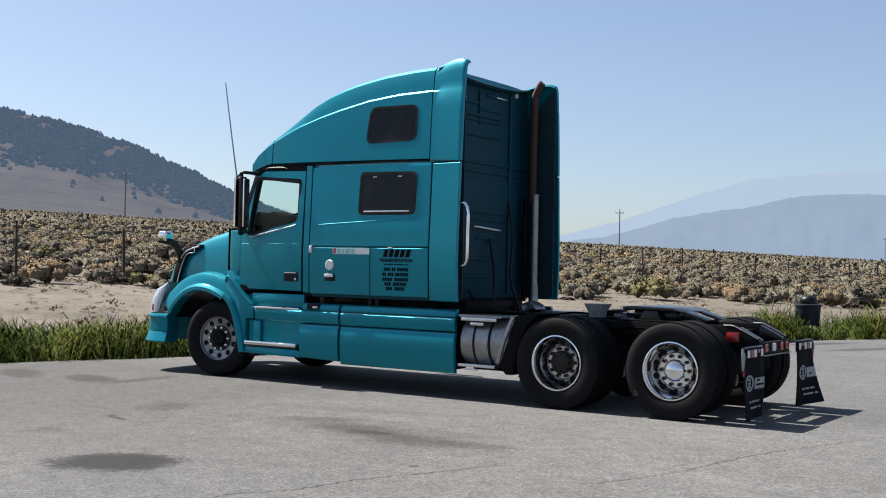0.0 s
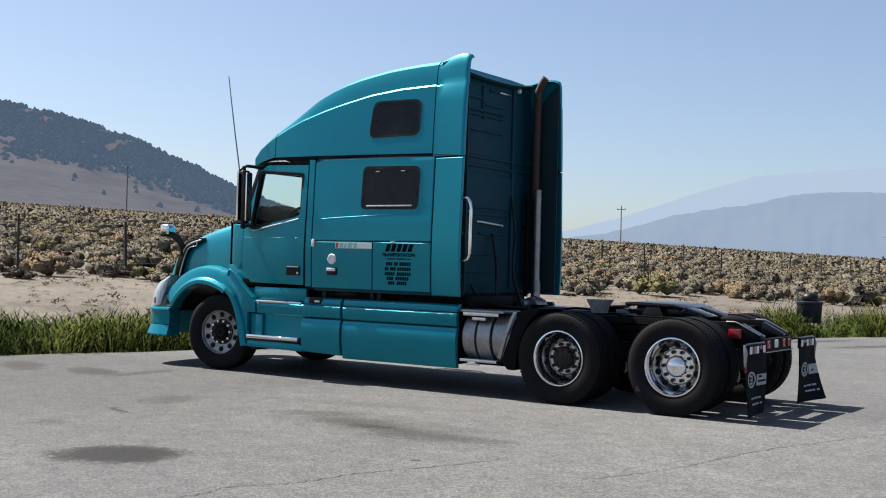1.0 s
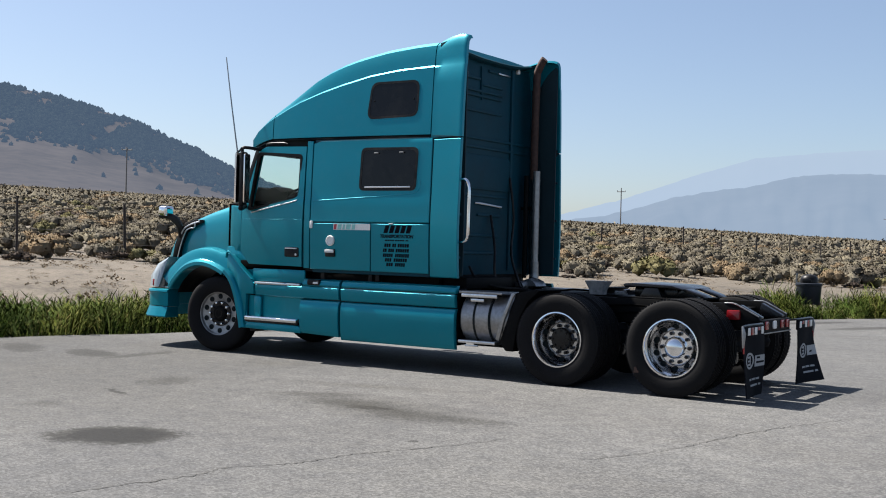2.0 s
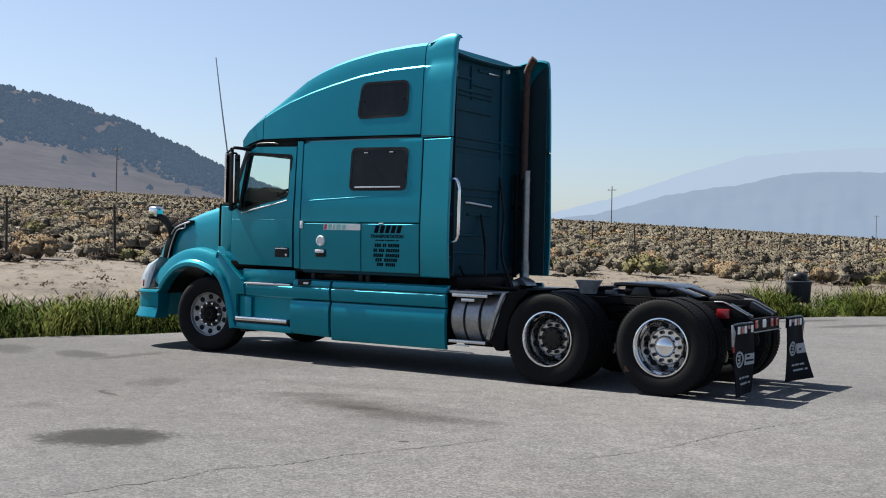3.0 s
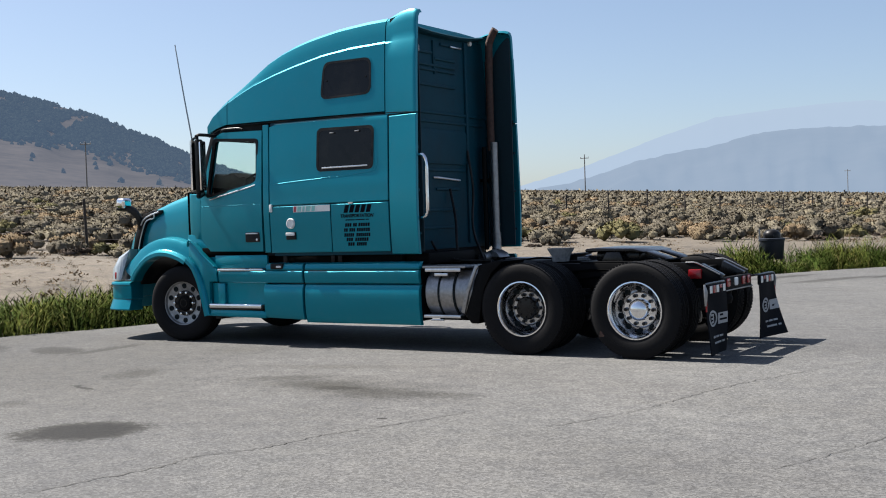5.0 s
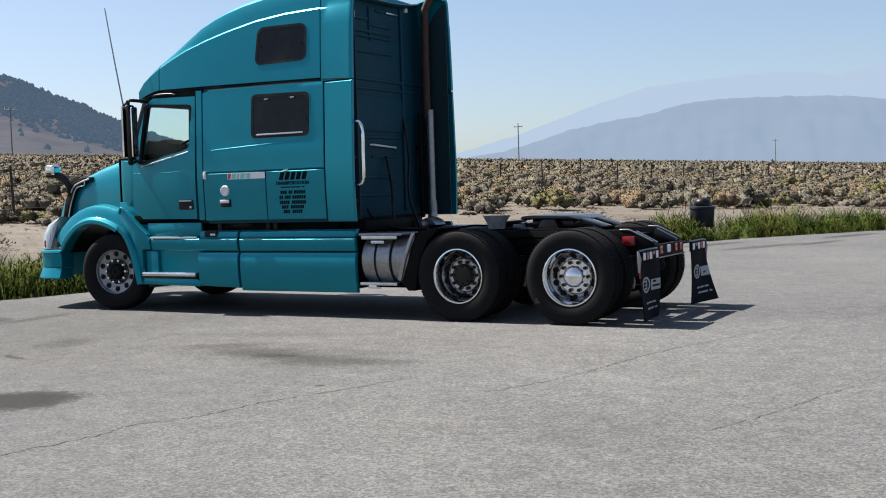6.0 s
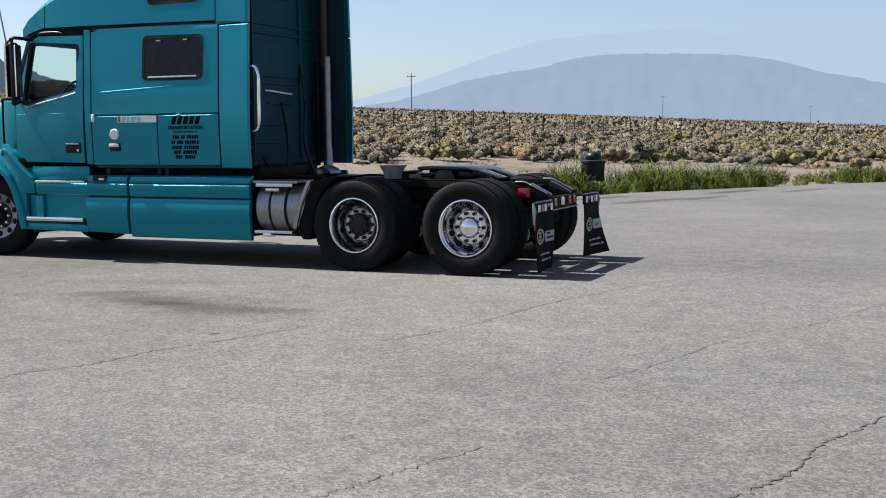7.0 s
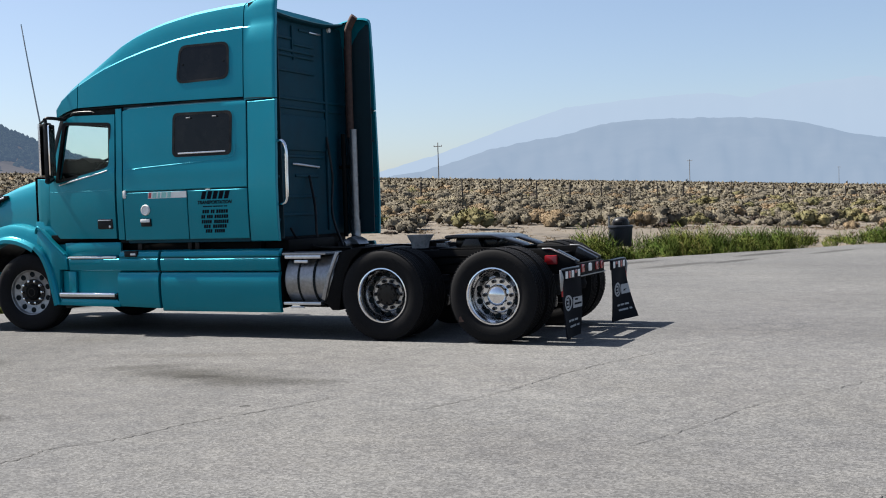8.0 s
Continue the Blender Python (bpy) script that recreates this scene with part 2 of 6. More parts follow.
def sharp_smooth(me, angle=32):
    """Smooth shading with creases kept sharp."""
    bm = bmesh.new()
    bm.from_mesh(me)
    lim = radians(angle)
    for f in bm.faces:
        f.smooth = True
    for e in bm.edges:
        e.smooth = not (len(e.link_faces) == 2 and e.calc_face_angle(0) > lim)
    bm.to_mesh(me)
    bm.free()


def part(name, bm, material, parent=None, label="", smooth=32):
    """Links a bmesh as one mesh object under a thing or a part."""
    bmesh.ops.recalc_face_normals(bm, faces=bm.faces[:])
    me = bpy.data.meshes.new(name)
    bm.to_mesh(me)
    bm.free()
    me.materials.append(material)
    if smooth:
        sharp_smooth(me, smooth)
    ob = new(name, me)
    if parent:
        ob.parent = parent
    if label:
        tagged(ob, label)
    return ob


def again(ob, parent=None, m=None):
    """Another object on the same mesh."""
    o = ob.copy()
    scene.collection.objects.link(o)
    if parent:
        o.parent = parent
    if m is not None:
        o.matrix_basis = m
    return o


def box(x0, x1, y0, y1, z0, z1, bevel=0.0, seg=2, bm=None):
    own = bmesh.new()
    vs = [own.verts.new(p) for p in ((x0, y0, z0), (x1, y0, z0), (x1, y1, z0), (x0, y1, z0), (x0, y0, z1), (x1, y0, z1), (x1, y1, z1), (x0, y1, z1))]
    for f in ((0, 3, 2, 1), (4, 5, 6, 7), (0, 1, 5, 4), (1, 2, 6, 5), (2, 3, 7, 6), (3, 0, 4, 7)):
        own.faces.new([vs[i] for i in f])
    if bevel:
        bmesh.ops.bevel(own, geom=own.edges[:], offset=bevel, segments=seg, affect="EDGES", profile=0.5)
    return joined(bm, own)


def joined(bm, own):
    if bm is None:
        return own
    me = bpy.data.meshes.new("t")
    own.to_mesh(me)
    own.free()
    bm.from_mesh(me)
    bpy.data.meshes.remove(me)
    return bm


def plate(outline, y0, y1, bevel=0.0, seg=2, bm=None, axis="y"):
    """A plate with the outline (x, z) between y0 and y1; axis x: outline (y, z); axis z: outline (x, y)."""
    own = bmesh.new()
    place = {"y": lambda a, b, c: (a, c, b), "x": lambda a, b, c: (c, a, b), "z": lambda a, b, c: (a, b, c)}[axis]
    lo = [own.verts.new(place(a, b, y0)) for a, b in outline]
    hi = [own.verts.new(place(a, b, y1)) for a, b in outline]
    n = len(outline)
    own.faces.new(lo)
    own.faces.new(hi[::-1])
    for i in range(n):
        own.faces.new((lo[i], hi[i], hi[(i + 1) % n], lo[(i + 1) % n]))
    if bevel:
        bmesh.ops.recalc_face_normals(own, faces=own.faces[:])
        es = [e for e in own.edges if e.calc_face_angle(0) > 0.6]
        bmesh.ops.bevel(own, geom=es, offset=bevel, segments=seg, affect="EDGES", profile=0.5)
    return joined(bm, own)


def rounded(x0, x1, z0, z1, r, n=5):
    """A rectangle's outline with round corners."""
    out = []
    for cx, cz, a0 in ((x1 - r, z1 - r, 0), (x0 + r, z1 - r, 90), (x0 + r, z0 + r, 180), (x1 - r, z0 + r, 270)):
        for i in range(n + 1):
            a = radians(a0 + 90 * i / n)
            out.append((cx + r * math.cos(a), cz + r * math.sin(a)))
    return out


def quad_rounded(corners, r, n=5):
    """Any convex four-cornered outline with round corners, corners in order."""
    out = []
    k = len(corners)
    for i in range(k):
        p, a, b = Vector(corners[i]), Vector(corners[i - 1]), Vector(corners[(i + 1) % k])
        s, e = p + (a - p).normalized() * r, p + (b - p).normalized() * r
        for j in range(n + 1):
            u = j / n
            q = s * (1 - u) ** 2 + p * 2 * u * (1 - u) + e * u ** 2
            out.append((q.x, q.y))
    return out


def ring_plate(outer, inner, y0, y1, bm=None, axis="y"):
    """A flat ring between two outlines of equal count, with thickness."""
    own = bmesh.new()
    place = {"y": lambda a, b, c: (a, c, b), "x": lambda a, b, c: (c, a, b), "z": lambda a, b, c: (a, b, c)}[axis]
    n = len(outer)
    ring = [[own.verts.new(place(a, b, y)) for a, b in o] for o, y in ((outer, y0), (outer, y1), (inner, y1), (inner, y0))]
    for k in range(4):
        for i in range(n):
            own.faces.new((ring[k][i], ring[k][(i + 1) % n], ring[(k + 1) % 4][(i + 1) % n], ring[(k + 1) % 4][i]))
    return joined(bm, own)


def lathe(profile, n=48, axis="y", centre=(0, 0, 0), bm=None, closed=False):
    """Turns (radius, along) round an axis; the ends with radius 0 close."""
    own = bmesh.new()
    rings = []
    for r, h in profile:
        ring = []
        for i in range(n if r > 1e-6 else 1):
            a = 2 * math.pi * i / n
            c, s = r * math.cos(a), r * math.sin(a)
            p = {"y": (c, h, s), "x": (h, c, s), "z": (c, s, h)}[axis]
            ring.append(own.verts.new(Vector(p) + Vector(centre)))
        rings.append(ring)
    pairs = list(zip(rings, rings[1:])) + ([(rings[-1], rings[0])] if closed else [])
    for a, b in pairs:
        for i in range(n):
            q = [a[i % len(a)], a[(i + 1) % len(a)], b[(i + 1) % len(b)], b[i % len(b)]]
            u = []
            for v in q:
                if v not in u:
                    u.append(v)
            if len(u) > 2:
                own.faces.new(u)
    return joined(bm, own)


def tube(points, r, n=10, bm=None, caps=True, taper=None):
    """A round bar along points."""
    own = bmesh.new()
    pts = [Vector(p) for p in points]
    rings = []
    up = Vector((0.123, 0.456, 0.88)).normalized()
    for i, p in enumerate(pts):
        d = (pts[min(i + 1, len(pts) - 1)] - pts[max(i - 1, 0)]).normalized()
        u = d.cross(up).normalized()
        v = d.cross(u).normalized()
        rr = taper[i] if taper else r
        rings.append([own.verts.new(p + (u * math.cos(2 * math.pi * k / n) + v * math.sin(2 * math.pi * k / n)) * rr) for k in range(n)])
    for a, b in zip(rings, rings[1:]):
        for k in range(n):
            own.faces.new((a[k], a[(k + 1) % n], b[(k + 1) % n], b[k]))
    if caps:
        own.faces.new(rings[0][::-1])
        own.faces.new(rings[-1])
    return joined(bm, own)


def loft(sections, caps=True, bm=None, loop=True):
    """A skin through sections of equal count."""
    own = bmesh.new()
    rings = [[own.verts.new(p) for p in s] for s in sections]
    n = len(rings[0])
    for a, b in zip(rings, rings[1:]):
        for k in range(n if loop else n - 1):
            own.faces.new((a[k], a[(k + 1) % n], b[(k + 1) % n], b[k]))
    if caps:
        own.faces.new(rings[0][::-1])
        own.faces.new(rings[-1])
    return joined(bm, own)


def smooth_line(points, steps=6):
    """A Catmull-Rom curve through points."""
    P = [Vector(p) for p in points]
    P = [P[0] * 2 - P[1]] + P + [P[-1] * 2 - P[-2]]
    out = []
    for i in range(1, len(P) - 2):
        for k in range(steps):
            t = k / steps
            a, b, c, d = P[i - 1], P[i], P[i + 1], P[i + 2]
            out.append(0.5 * (2 * b + (c - a) * t + (2 * a - 5 * b + 4 * c - d) * t * t + (3 * b - a - 3 * c + d) * t ** 3))
    out.append(P[-2])
    return out


def interp(x, table):
    xs = [a for a, _ in table]
    return float(np.interp(x, xs, [b for _, b in table]))



# ---- the ground ----
EDGE = [(-60, -150), (-20, -40), (-11.6, -8), (-9.95, -2.0), (-9.2, 0.2), (-6.3, 7.6), (-3.0, 14.9), (-0.8, 18.4), (2.6, 23.0), (8, 30), (30, 58), (120, 170)]
EDGE_A = np.array(EDGE, float)


def beyond_edge(x, y):
    """Metres outside the lot's edge (positive towards the desert)."""
    p = np.stack([np.asarray(x, float), np.asarray(y, float)], -1)[..., None, :]
    a, b = EDGE_A[:-1], EDGE_A[1:]
    d = b - a
    t = np.clip(((p - a) * d).sum(-1) / (d * d).sum(-1), 0, 1)
    q = p - (a + t[..., None] * d)
    dist = np.hypot(q[..., 0], q[..., 1])
    k = dist.argmin(-1)
    cross = d[..., 0] * q[..., 1] - d[..., 1] * q[..., 0]
    sign = np.sign(np.take_along_axis(cross, k[..., None], -1)[..., 0])
    return np.take_along_axis(dist, k[..., None], -1)[..., 0] * np.where(sign == 0, 1, sign)


def ground_height(x, y):
    s = beyond_edge(x, y)
    w = np.clip(s / 7.0, 0, 1)
    w = w * w * (3 - 2 * w)
    plane = -0.0487 * np.asarray(x, float) + 0.0036 * np.asarray(y, float) + 0.03
    plane = np.clip(plane, -3, 400)
    roll = 0.10 * np.sin(np.asarray(x) * 0.21 + np.asarray(y) * 0.13) + 0.08 * np.sin(np.asarray(y) * 0.31 - np.asarray(x) * 0.11)
    return np.where(s > 0, -0.05 + w * (plane + 0.05 + roll * np.clip(s / 25, 0, 1)), -0.08)


def ground_sheet():
    cx, cy = 4.5, -12.0
    rs = [0.0] + list(np.geomspace(1.0, 4400, 150))
    na = 320
    xs, ys = [cx], [cy]
    for r in rs[1:]:
        a = np.arange(na) / na * 2 * np.pi
        xs += list(cx + r * np.cos(a))
        ys += list(cy + r * np.sin(a))
    zs = ground_height(np.array(xs), np.array(ys))
    verts = list(zip(xs, ys, zs))
    faces = [(0, 1 + i, 1 + (i + 1) % na) for i in range(na)]
    for k in range(len(rs) - 2):
        o, q = 1 + k * na, 1 + (k + 1) * na
        faces += [(o + i, q + i, q + (i + 1) % na, o + (i + 1) % na) for i in range(na)]
    ob = new("ground", mesh_from("ground", verts, faces, SOIL, True))
    return tagged(ob, "pale sandy desert soil sloping gently up", "ground", kind="structure")


ground_sheet()


def lot_sheet():
    line = smooth_line([(x, y, 0) for x, y in EDGE[1:-1]], 10)
    rng = random.Random(5)
    edge = []
    for i, p in enumerate(line):
        edge.append((p.x + rng.uniform(-0.06, 0.06), p.y + rng.uniform(-0.06, 0.06)))
    outline = edge + [(70, 40), (70, -60), (-10, -60)]
    return part("pavement", plate(outline, -0.12, 0.0, axis="z"), ASPHALT, smooth=0)


pavement = tagged(lot_sheet(), "sun-bleached grey asphalt lot with oil stains and cracks", "pavement", kind="structure")


CRACK = plain("crack_shadow", (0.045, 0.044, 0.042), 0.95, vary=0.3)


def crack(points, width, seed):
    """A ragged open joint running over the lot."""
    r = random.Random(seed)
    line = smooth_line([(x, y, 0) for x, y in points], 14)
    verts, faces = [], []
    for i, p in enumerate(line):
        d = (line[min(i + 1, len(line) - 1)] - line[max(i - 1, 0)]).normalized()
        n = Vector((-d.y, d.x, 0))
        q = p + n * r.gauss(0, 0.012)
        w = width * r.uniform(0.35, 1.3)
        verts += [q - n * w / 2 + Vector((0, 0, 0.004)), q + n * w / 2 + Vector((0, 0, 0.004))]
        if i:
            k = 2 * i
            faces.append((k - 2, k - 1, k + 1, k))
    ob = new("crack", mesh_from("crack", verts, faces, CRACK))
    ob.parent = pavement
    return ob


for i, (pts, w) in enumerate(((((-0.95, -7.9), (-0.75, -7.1), (-0.75, -6.71), (-0.53, -6.3), (-0.44, -5.8), (-0.26, -5.4), (-0.07, -4.9), (0.03, -4.5)), 0.011), (((0.9, -4.9), (1.18, -4.2), (1.3, -3.5), (1.45, -2.65), (1.7, -1.86), (2.13, -0.73), (2.9, 1.0)), 0.009),
                              (((3.6, -8.1), (3.81, -7.52), (3.98, -7.08), (4.04, -6.65), (4.16, -6.35), (4.32, -5.87), (4.6, -5.0), (5.1, -3.6)), 0.013), (((2.1, -8.6), (2.23, -8.16), (2.31, -7.93), (2.43, -7.62), (2.6, -7.2)), 0.007), (((2.7, -5.6), (2.95, -4.88), (3.22, -3.9), (3.75, -2.91), (4.2, -1.5)), 0.006))):
    crack(pts, w, i)


# ---- hills and far ranges ----
EYE = (4.5, -12.0)


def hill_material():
    """Dry mauve-brown slope with scattered darker scrub. Haze is painted in: muted base, blue glow."""
    m, nt, b = nodes_of("hazed_dry_hillside")
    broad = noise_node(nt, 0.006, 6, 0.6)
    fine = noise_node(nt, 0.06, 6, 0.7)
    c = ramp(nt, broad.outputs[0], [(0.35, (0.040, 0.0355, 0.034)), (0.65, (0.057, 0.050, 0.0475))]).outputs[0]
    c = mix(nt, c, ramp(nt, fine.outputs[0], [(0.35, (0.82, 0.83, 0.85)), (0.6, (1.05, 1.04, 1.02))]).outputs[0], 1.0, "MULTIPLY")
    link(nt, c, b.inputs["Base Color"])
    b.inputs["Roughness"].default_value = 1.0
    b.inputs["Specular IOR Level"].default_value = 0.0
    # distance haze, put on as a faint blue emission
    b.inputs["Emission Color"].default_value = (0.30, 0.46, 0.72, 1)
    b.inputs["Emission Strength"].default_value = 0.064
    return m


def polar(az, r):
    a = radians(az)
    return EYE[0] - math.sin(a) * r, EYE[1] + math.cos(a) * r


RIDGE = [(30, 1.5), (36, 1.75), (40, 2.15), (42.2, 2.76), (44.5, 3.60), (46.4, 4.56), (47.8, 5.06), (49.2, 5.74), (50.5, 6.14), (51.8, 6.48), (53.1, 6.84), (54.4, 7.08), (55.7, 7.3), (58, 7.6), (64, 8.6), (72, 9.0), (84, 7.5), (100, 4.0)]
TREELINE = [(30, 1.5), (40, 2.2), (45, 2.55), (47.8, 3.45), (49.1, 3.9), (50.5, 4.4), (53, 4.55), (55.6, 4.7), (60, 5.0), (72, 6.0), (100, 4.0)]


def hill_point(az, u):
    """u 0 at the hill's foot, 1 on its crest, past it down the far side."""
    foot, crest = 900.0, 2300.0
    r = foot + (crest - foot) * u
    base = 1.49 + r * math.tan(radians(2.42 * min(1, az / 55.0)))
    top = interp(az, RIDGE)
    lift = crest * math.tan(radians(max(0.0, top - 2.42 * min(1, az / 55.0))))
    if u <= 1:
        k = u ** 1.25
    else:
        k = 1 - (u - 1) * 1.2
    gully = noise.noise((az * 0.55, u * 1.3, 4.0)) * 14 * min(1, 3 * u) * max(0.0, 1 - abs(u - 0.55) * 1.9) * min(1, lift / 120)
    x, y = polar(az, r)
    return x, y, base + lift * k + gully - 6


def left_hill():
    azs = np.arange(30, 100.01, 0.5)
    us = np.linspace(-0.05, 1.35, 44)
    verts = [hill_point(a, u) for u in us for a in azs]
    n = len(azs)
    faces = [(k * n + i, k * n + i + 1, (k + 1) * n + i + 1, (k + 1) * n + i) for k in range(len(us) - 1) for i in range(n - 1)]
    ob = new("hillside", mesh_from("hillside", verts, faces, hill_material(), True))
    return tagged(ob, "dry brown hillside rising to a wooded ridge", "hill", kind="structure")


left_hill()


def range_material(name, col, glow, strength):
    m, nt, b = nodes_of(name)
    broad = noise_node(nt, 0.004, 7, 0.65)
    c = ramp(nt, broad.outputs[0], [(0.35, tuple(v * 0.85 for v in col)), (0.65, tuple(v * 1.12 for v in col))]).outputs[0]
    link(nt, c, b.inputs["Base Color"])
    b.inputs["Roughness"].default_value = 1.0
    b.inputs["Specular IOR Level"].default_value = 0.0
    # the haze before the range is painted as a glow of its surface
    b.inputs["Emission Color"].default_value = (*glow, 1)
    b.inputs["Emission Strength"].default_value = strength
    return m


def far_range(name, ridge, r0, r1, material, label, seed):
    azs = np.arange(ridge[0][0], ridge[-1][0] + 0.01, 0.25)
    us = np.linspace(-0.1, 1.2, 26)
    verts = []
    for u in us:
        for a in azs:
            top = interp(a, ridge)
            r = r0 + (r1 - r0) * u
            k = max(0.0, u) ** 0.9 if u <= 1 else 1 - (u - 1) * 1.5
            h = 1.5 + r1 * math.tan(radians(top)) * k
            h += noise.noise((a * 0.5, u * 2.2, seed)) * 30 * (1 - abs(2 * min(1, max(0, u)) - 1))
            h += noise.noise((a * 2.1, u * 3.0, seed + 5)) * 9 * (1 if u < 0.97 else 0.6)
            verts.append((*polar(a, r), h - 4 if u > 0 else h - 40))
    n = len(azs)
    faces = [(k * n + i, k * n + i + 1, (k + 1) * n + i + 1, (k + 1) * n + i) for k in range(len(us) - 1) for i in range(n - 1)]
    ob = new(name, mesh_from(name, verts, faces, material, True))
    return tagged(ob, label, "mountains", kind="structure")


NEAR_RANGE = [(-40, 0.5), (-25, 1.0), (-10, 0.9), (0, 1.5), (2.4, 2.3), (3.6, 2.63), (5.3, 2.93), (7.3, 3.55), (9.4, 3.87), (11.8, 3.98), (15.1, 4.03), (17.1, 3.85), (18.9, 3.38), (20.2, 3.22), (21.2, 3.06), (22.8, 2.75), (24.5, 2.2), (26.2, 1.78), (28, 1.55), (32, 1.2), (40, 1.0)]
FAR_RANGE = [(-45, 3), (-25, 4.8), (-8, 5.4), (3.6, 5.4), (4.3, 5.58), (5.8, 5.47), (7.8, 5.33), (9.9, 4.85), (11.5, 5.16), (13.2, 5.16), (16, 5.0), (18.8, 4.75), (21.6, 3.9), (25, 2.7), (29, 1.6), (33, 1.1), (40, 0.8)]
far_range("mountain_backdrop_1", NEAR_RANGE, 2600, 3700, range_material("haze_glow_range", (0.020, 0.019, 0.018), (0.205, 0.280, 0.385), 0.535), "bare mountain range, its pale blue haze painted in as glow", 3.0)
far_range("mountain_backdrop_2", FAR_RANGE, 3900, 4600, range_material("faint_haze_glow_range", (0.006, 0.006, 0.006), (0.306, 0.386, 0.494), 0.595), "far mountain range almost lost in haze painted in as glow", 9.0)

# ---- the truck: nose towards -x, rear axle at x = 0, driver's side at -y ----
truck = tagged(empty("semi_truck"), "teal sleeper-cab tractor truck parked without a trailer", "truck")

WIDE = [(0.28, 1.175), (0.45, 1.203), (0.62, 1.21), (0.72, 1.203), (0.772, 1.178), (0.78, 1.195), (0.90, 1.21), (0.945, 1.20), (1.0, 1.185), (1.04, 1.155), (1.10, 1.18), (1.16, 1.20), (1.5, 1.215), (1.73, 1.218), (1.82, 1.214), (2.0, 1.210), (2.07, 1.203), (2.4, 1.191), (2.75, 1.174), (2.84, 1.176), (3.2, 1.158), (3.6, 1.134), (4.0, 1.09)]


def side(x, z):
    """Half width of the cab's skin."""
    flare = 0.042 * min(1.0, max(0.0, (x + 3.03) / 0.42)) if z > 1.1 else 0.0
    return interp(z, WIDE) - 0.07 * max(0.0, (-5.0 - x) / 1.1) ** 2 + flare


def skin(xs, low, high, s, nz=9, thick=0.014, edge=0.006, out=0.0, bm=None):
    """A curved side panel between two edges z = low(x), high(x) with a rolled rim."""
    own = bmesh.new()
    rows = []
    n = len(xs)
    for i, x in enumerate(xs):
        z0, z1 = low(x), high(x)
        zs = [z0, z0 + edge] + [z0 + (z1 - z0) * k / nz for k in range(1, nz)] + [z1 - edge, z1]
        col = []
        for k, z in enumerate(zs):
            d = edge * 0.7 if (k in (0, len(zs) - 1) or i in (0, n - 1)) else 0.0
            col.append((x, s * (side(x, z) + out - d), z))
        rows.append(col)
    outer = [[own.verts.new(p) for p in c] for c in rows]
    inner = [[own.verts.new((p[0], p[1] - s * thick, p[2])) for p in c] for c in rows]
    m = len(rows[0])
    for i in range(n - 1):
        for k in range(m - 1):
            own.faces.new((outer[i][k], outer[i + 1][k], outer[i + 1][k + 1], outer[i][k + 1]))
            own.faces.new((inner[i][k], inner[i][k + 1], inner[i + 1][k + 1], inner[i + 1][k]))
        for k in (0, m - 1):
            own.faces.new((outer[i][k], inner[i][k], inner[i + 1][k], outer[i + 1][k]))
    for i in (0, n - 1):
        for k in range(m - 1):
            own.faces.new((outer[i][k], outer[i][k + 1], inner[i][k + 1], inner[i][k]))
    return joined(bm, own)


def span(a, b, step=0.12, edge=0.006):
    k = max(2, int(abs(b - a) / step))
    return [a, a + edge] + [a + (b - a) * i / k for i in range(1, k)] + [b - edge, b]


def polar_cut(outline, c, ang):
    """Where the ray from c at an angle leaves an outline."""
    d = Vector((math.cos(ang), math.sin(ang)))
    best = None
    for i in range(len(outline)):
        a, b = Vector(outline[i]) - c, Vector(outline[(i + 1) % len(outline)]) - c
        e = b - a
        den = d.x * e.y - d.y * e.x
        if abs(den) < 1e-9:
            continue
        t = (a.x * e.y - a.y * e.x) / den
        u = (a.x * d.y - a.y * d.x) / den
        if t > 0 and -1e-6 <= u <= 1 + 1e-6 and (best is None or t > best):
            best = t
    return c + d * (best or 0.0)


def ring_skin(outer, inner, s, rows=4, thick=0.045, out=0.0):
    """A side panel with an opening in it."""
    c = Vector((sum(p[0] for p in inner) / len(inner), sum(p[1] for p in inner) / len(inner)))
    angs = sorted({round(math.atan2(p[1] - c.y, p[0] - c.x), 4) for p in list(outer) + list(inner)} | {round(-math.pi + 2 * math.pi * i / 48, 4) for i in range(48)})
    own = bmesh.new()
    layers = []
    for lay in (0, thick):
        grid = []
        for r in range(rows + 1):
            line = []
            for a in angs:
                p = polar_cut(inner, c, a).lerp(polar_cut(outer, c, a), r / rows)
                line.append(own.verts.new((p.x, s * (side(p.x, p.y) + out - lay), p.y)))
            grid.append(line)
        layers.append(grid)
    n = len(angs)
    for grid in layers:
        for r in range(rows):
            for i in range(n):
                own.faces.new((grid[r][i], grid[r][(i + 1) % n], grid[r + 1][(i + 1) % n], grid[r + 1][i]))
    for r in (0, rows):
        for i in range(n):
            own.faces.new((layers[0][r][i], layers[0][r][(i + 1) % n], layers[1][r][(i + 1) % n], layers[1][r][i]))
    return own


def flat(v):
    return lambda x: v


# roof
TOP = [(-5.99, 2.80), (-5.95, 2.88), (-5.86, 2.98), (-5.66, 3.125), (-5.32, 3.31), (-5.12, 3.435), (-4.9, 3.575), (-4.67, 3.675), (-4.45, 3.745), (-4.22, 3.80), (-3.77, 3.872), (-3.34, 3.905), (-3.08, 3.912)]
CREASE = [(-5.99, 2.79), (-5.86, 2.94), (-5.66, 3.065), (-5.32, 3.21), (-5.12, 3.285), (-4.8, 3.38), (-4.46, 3.46), (-4.02, 3.545), (-3.58, 3.59), (-3.08, 3.605)]


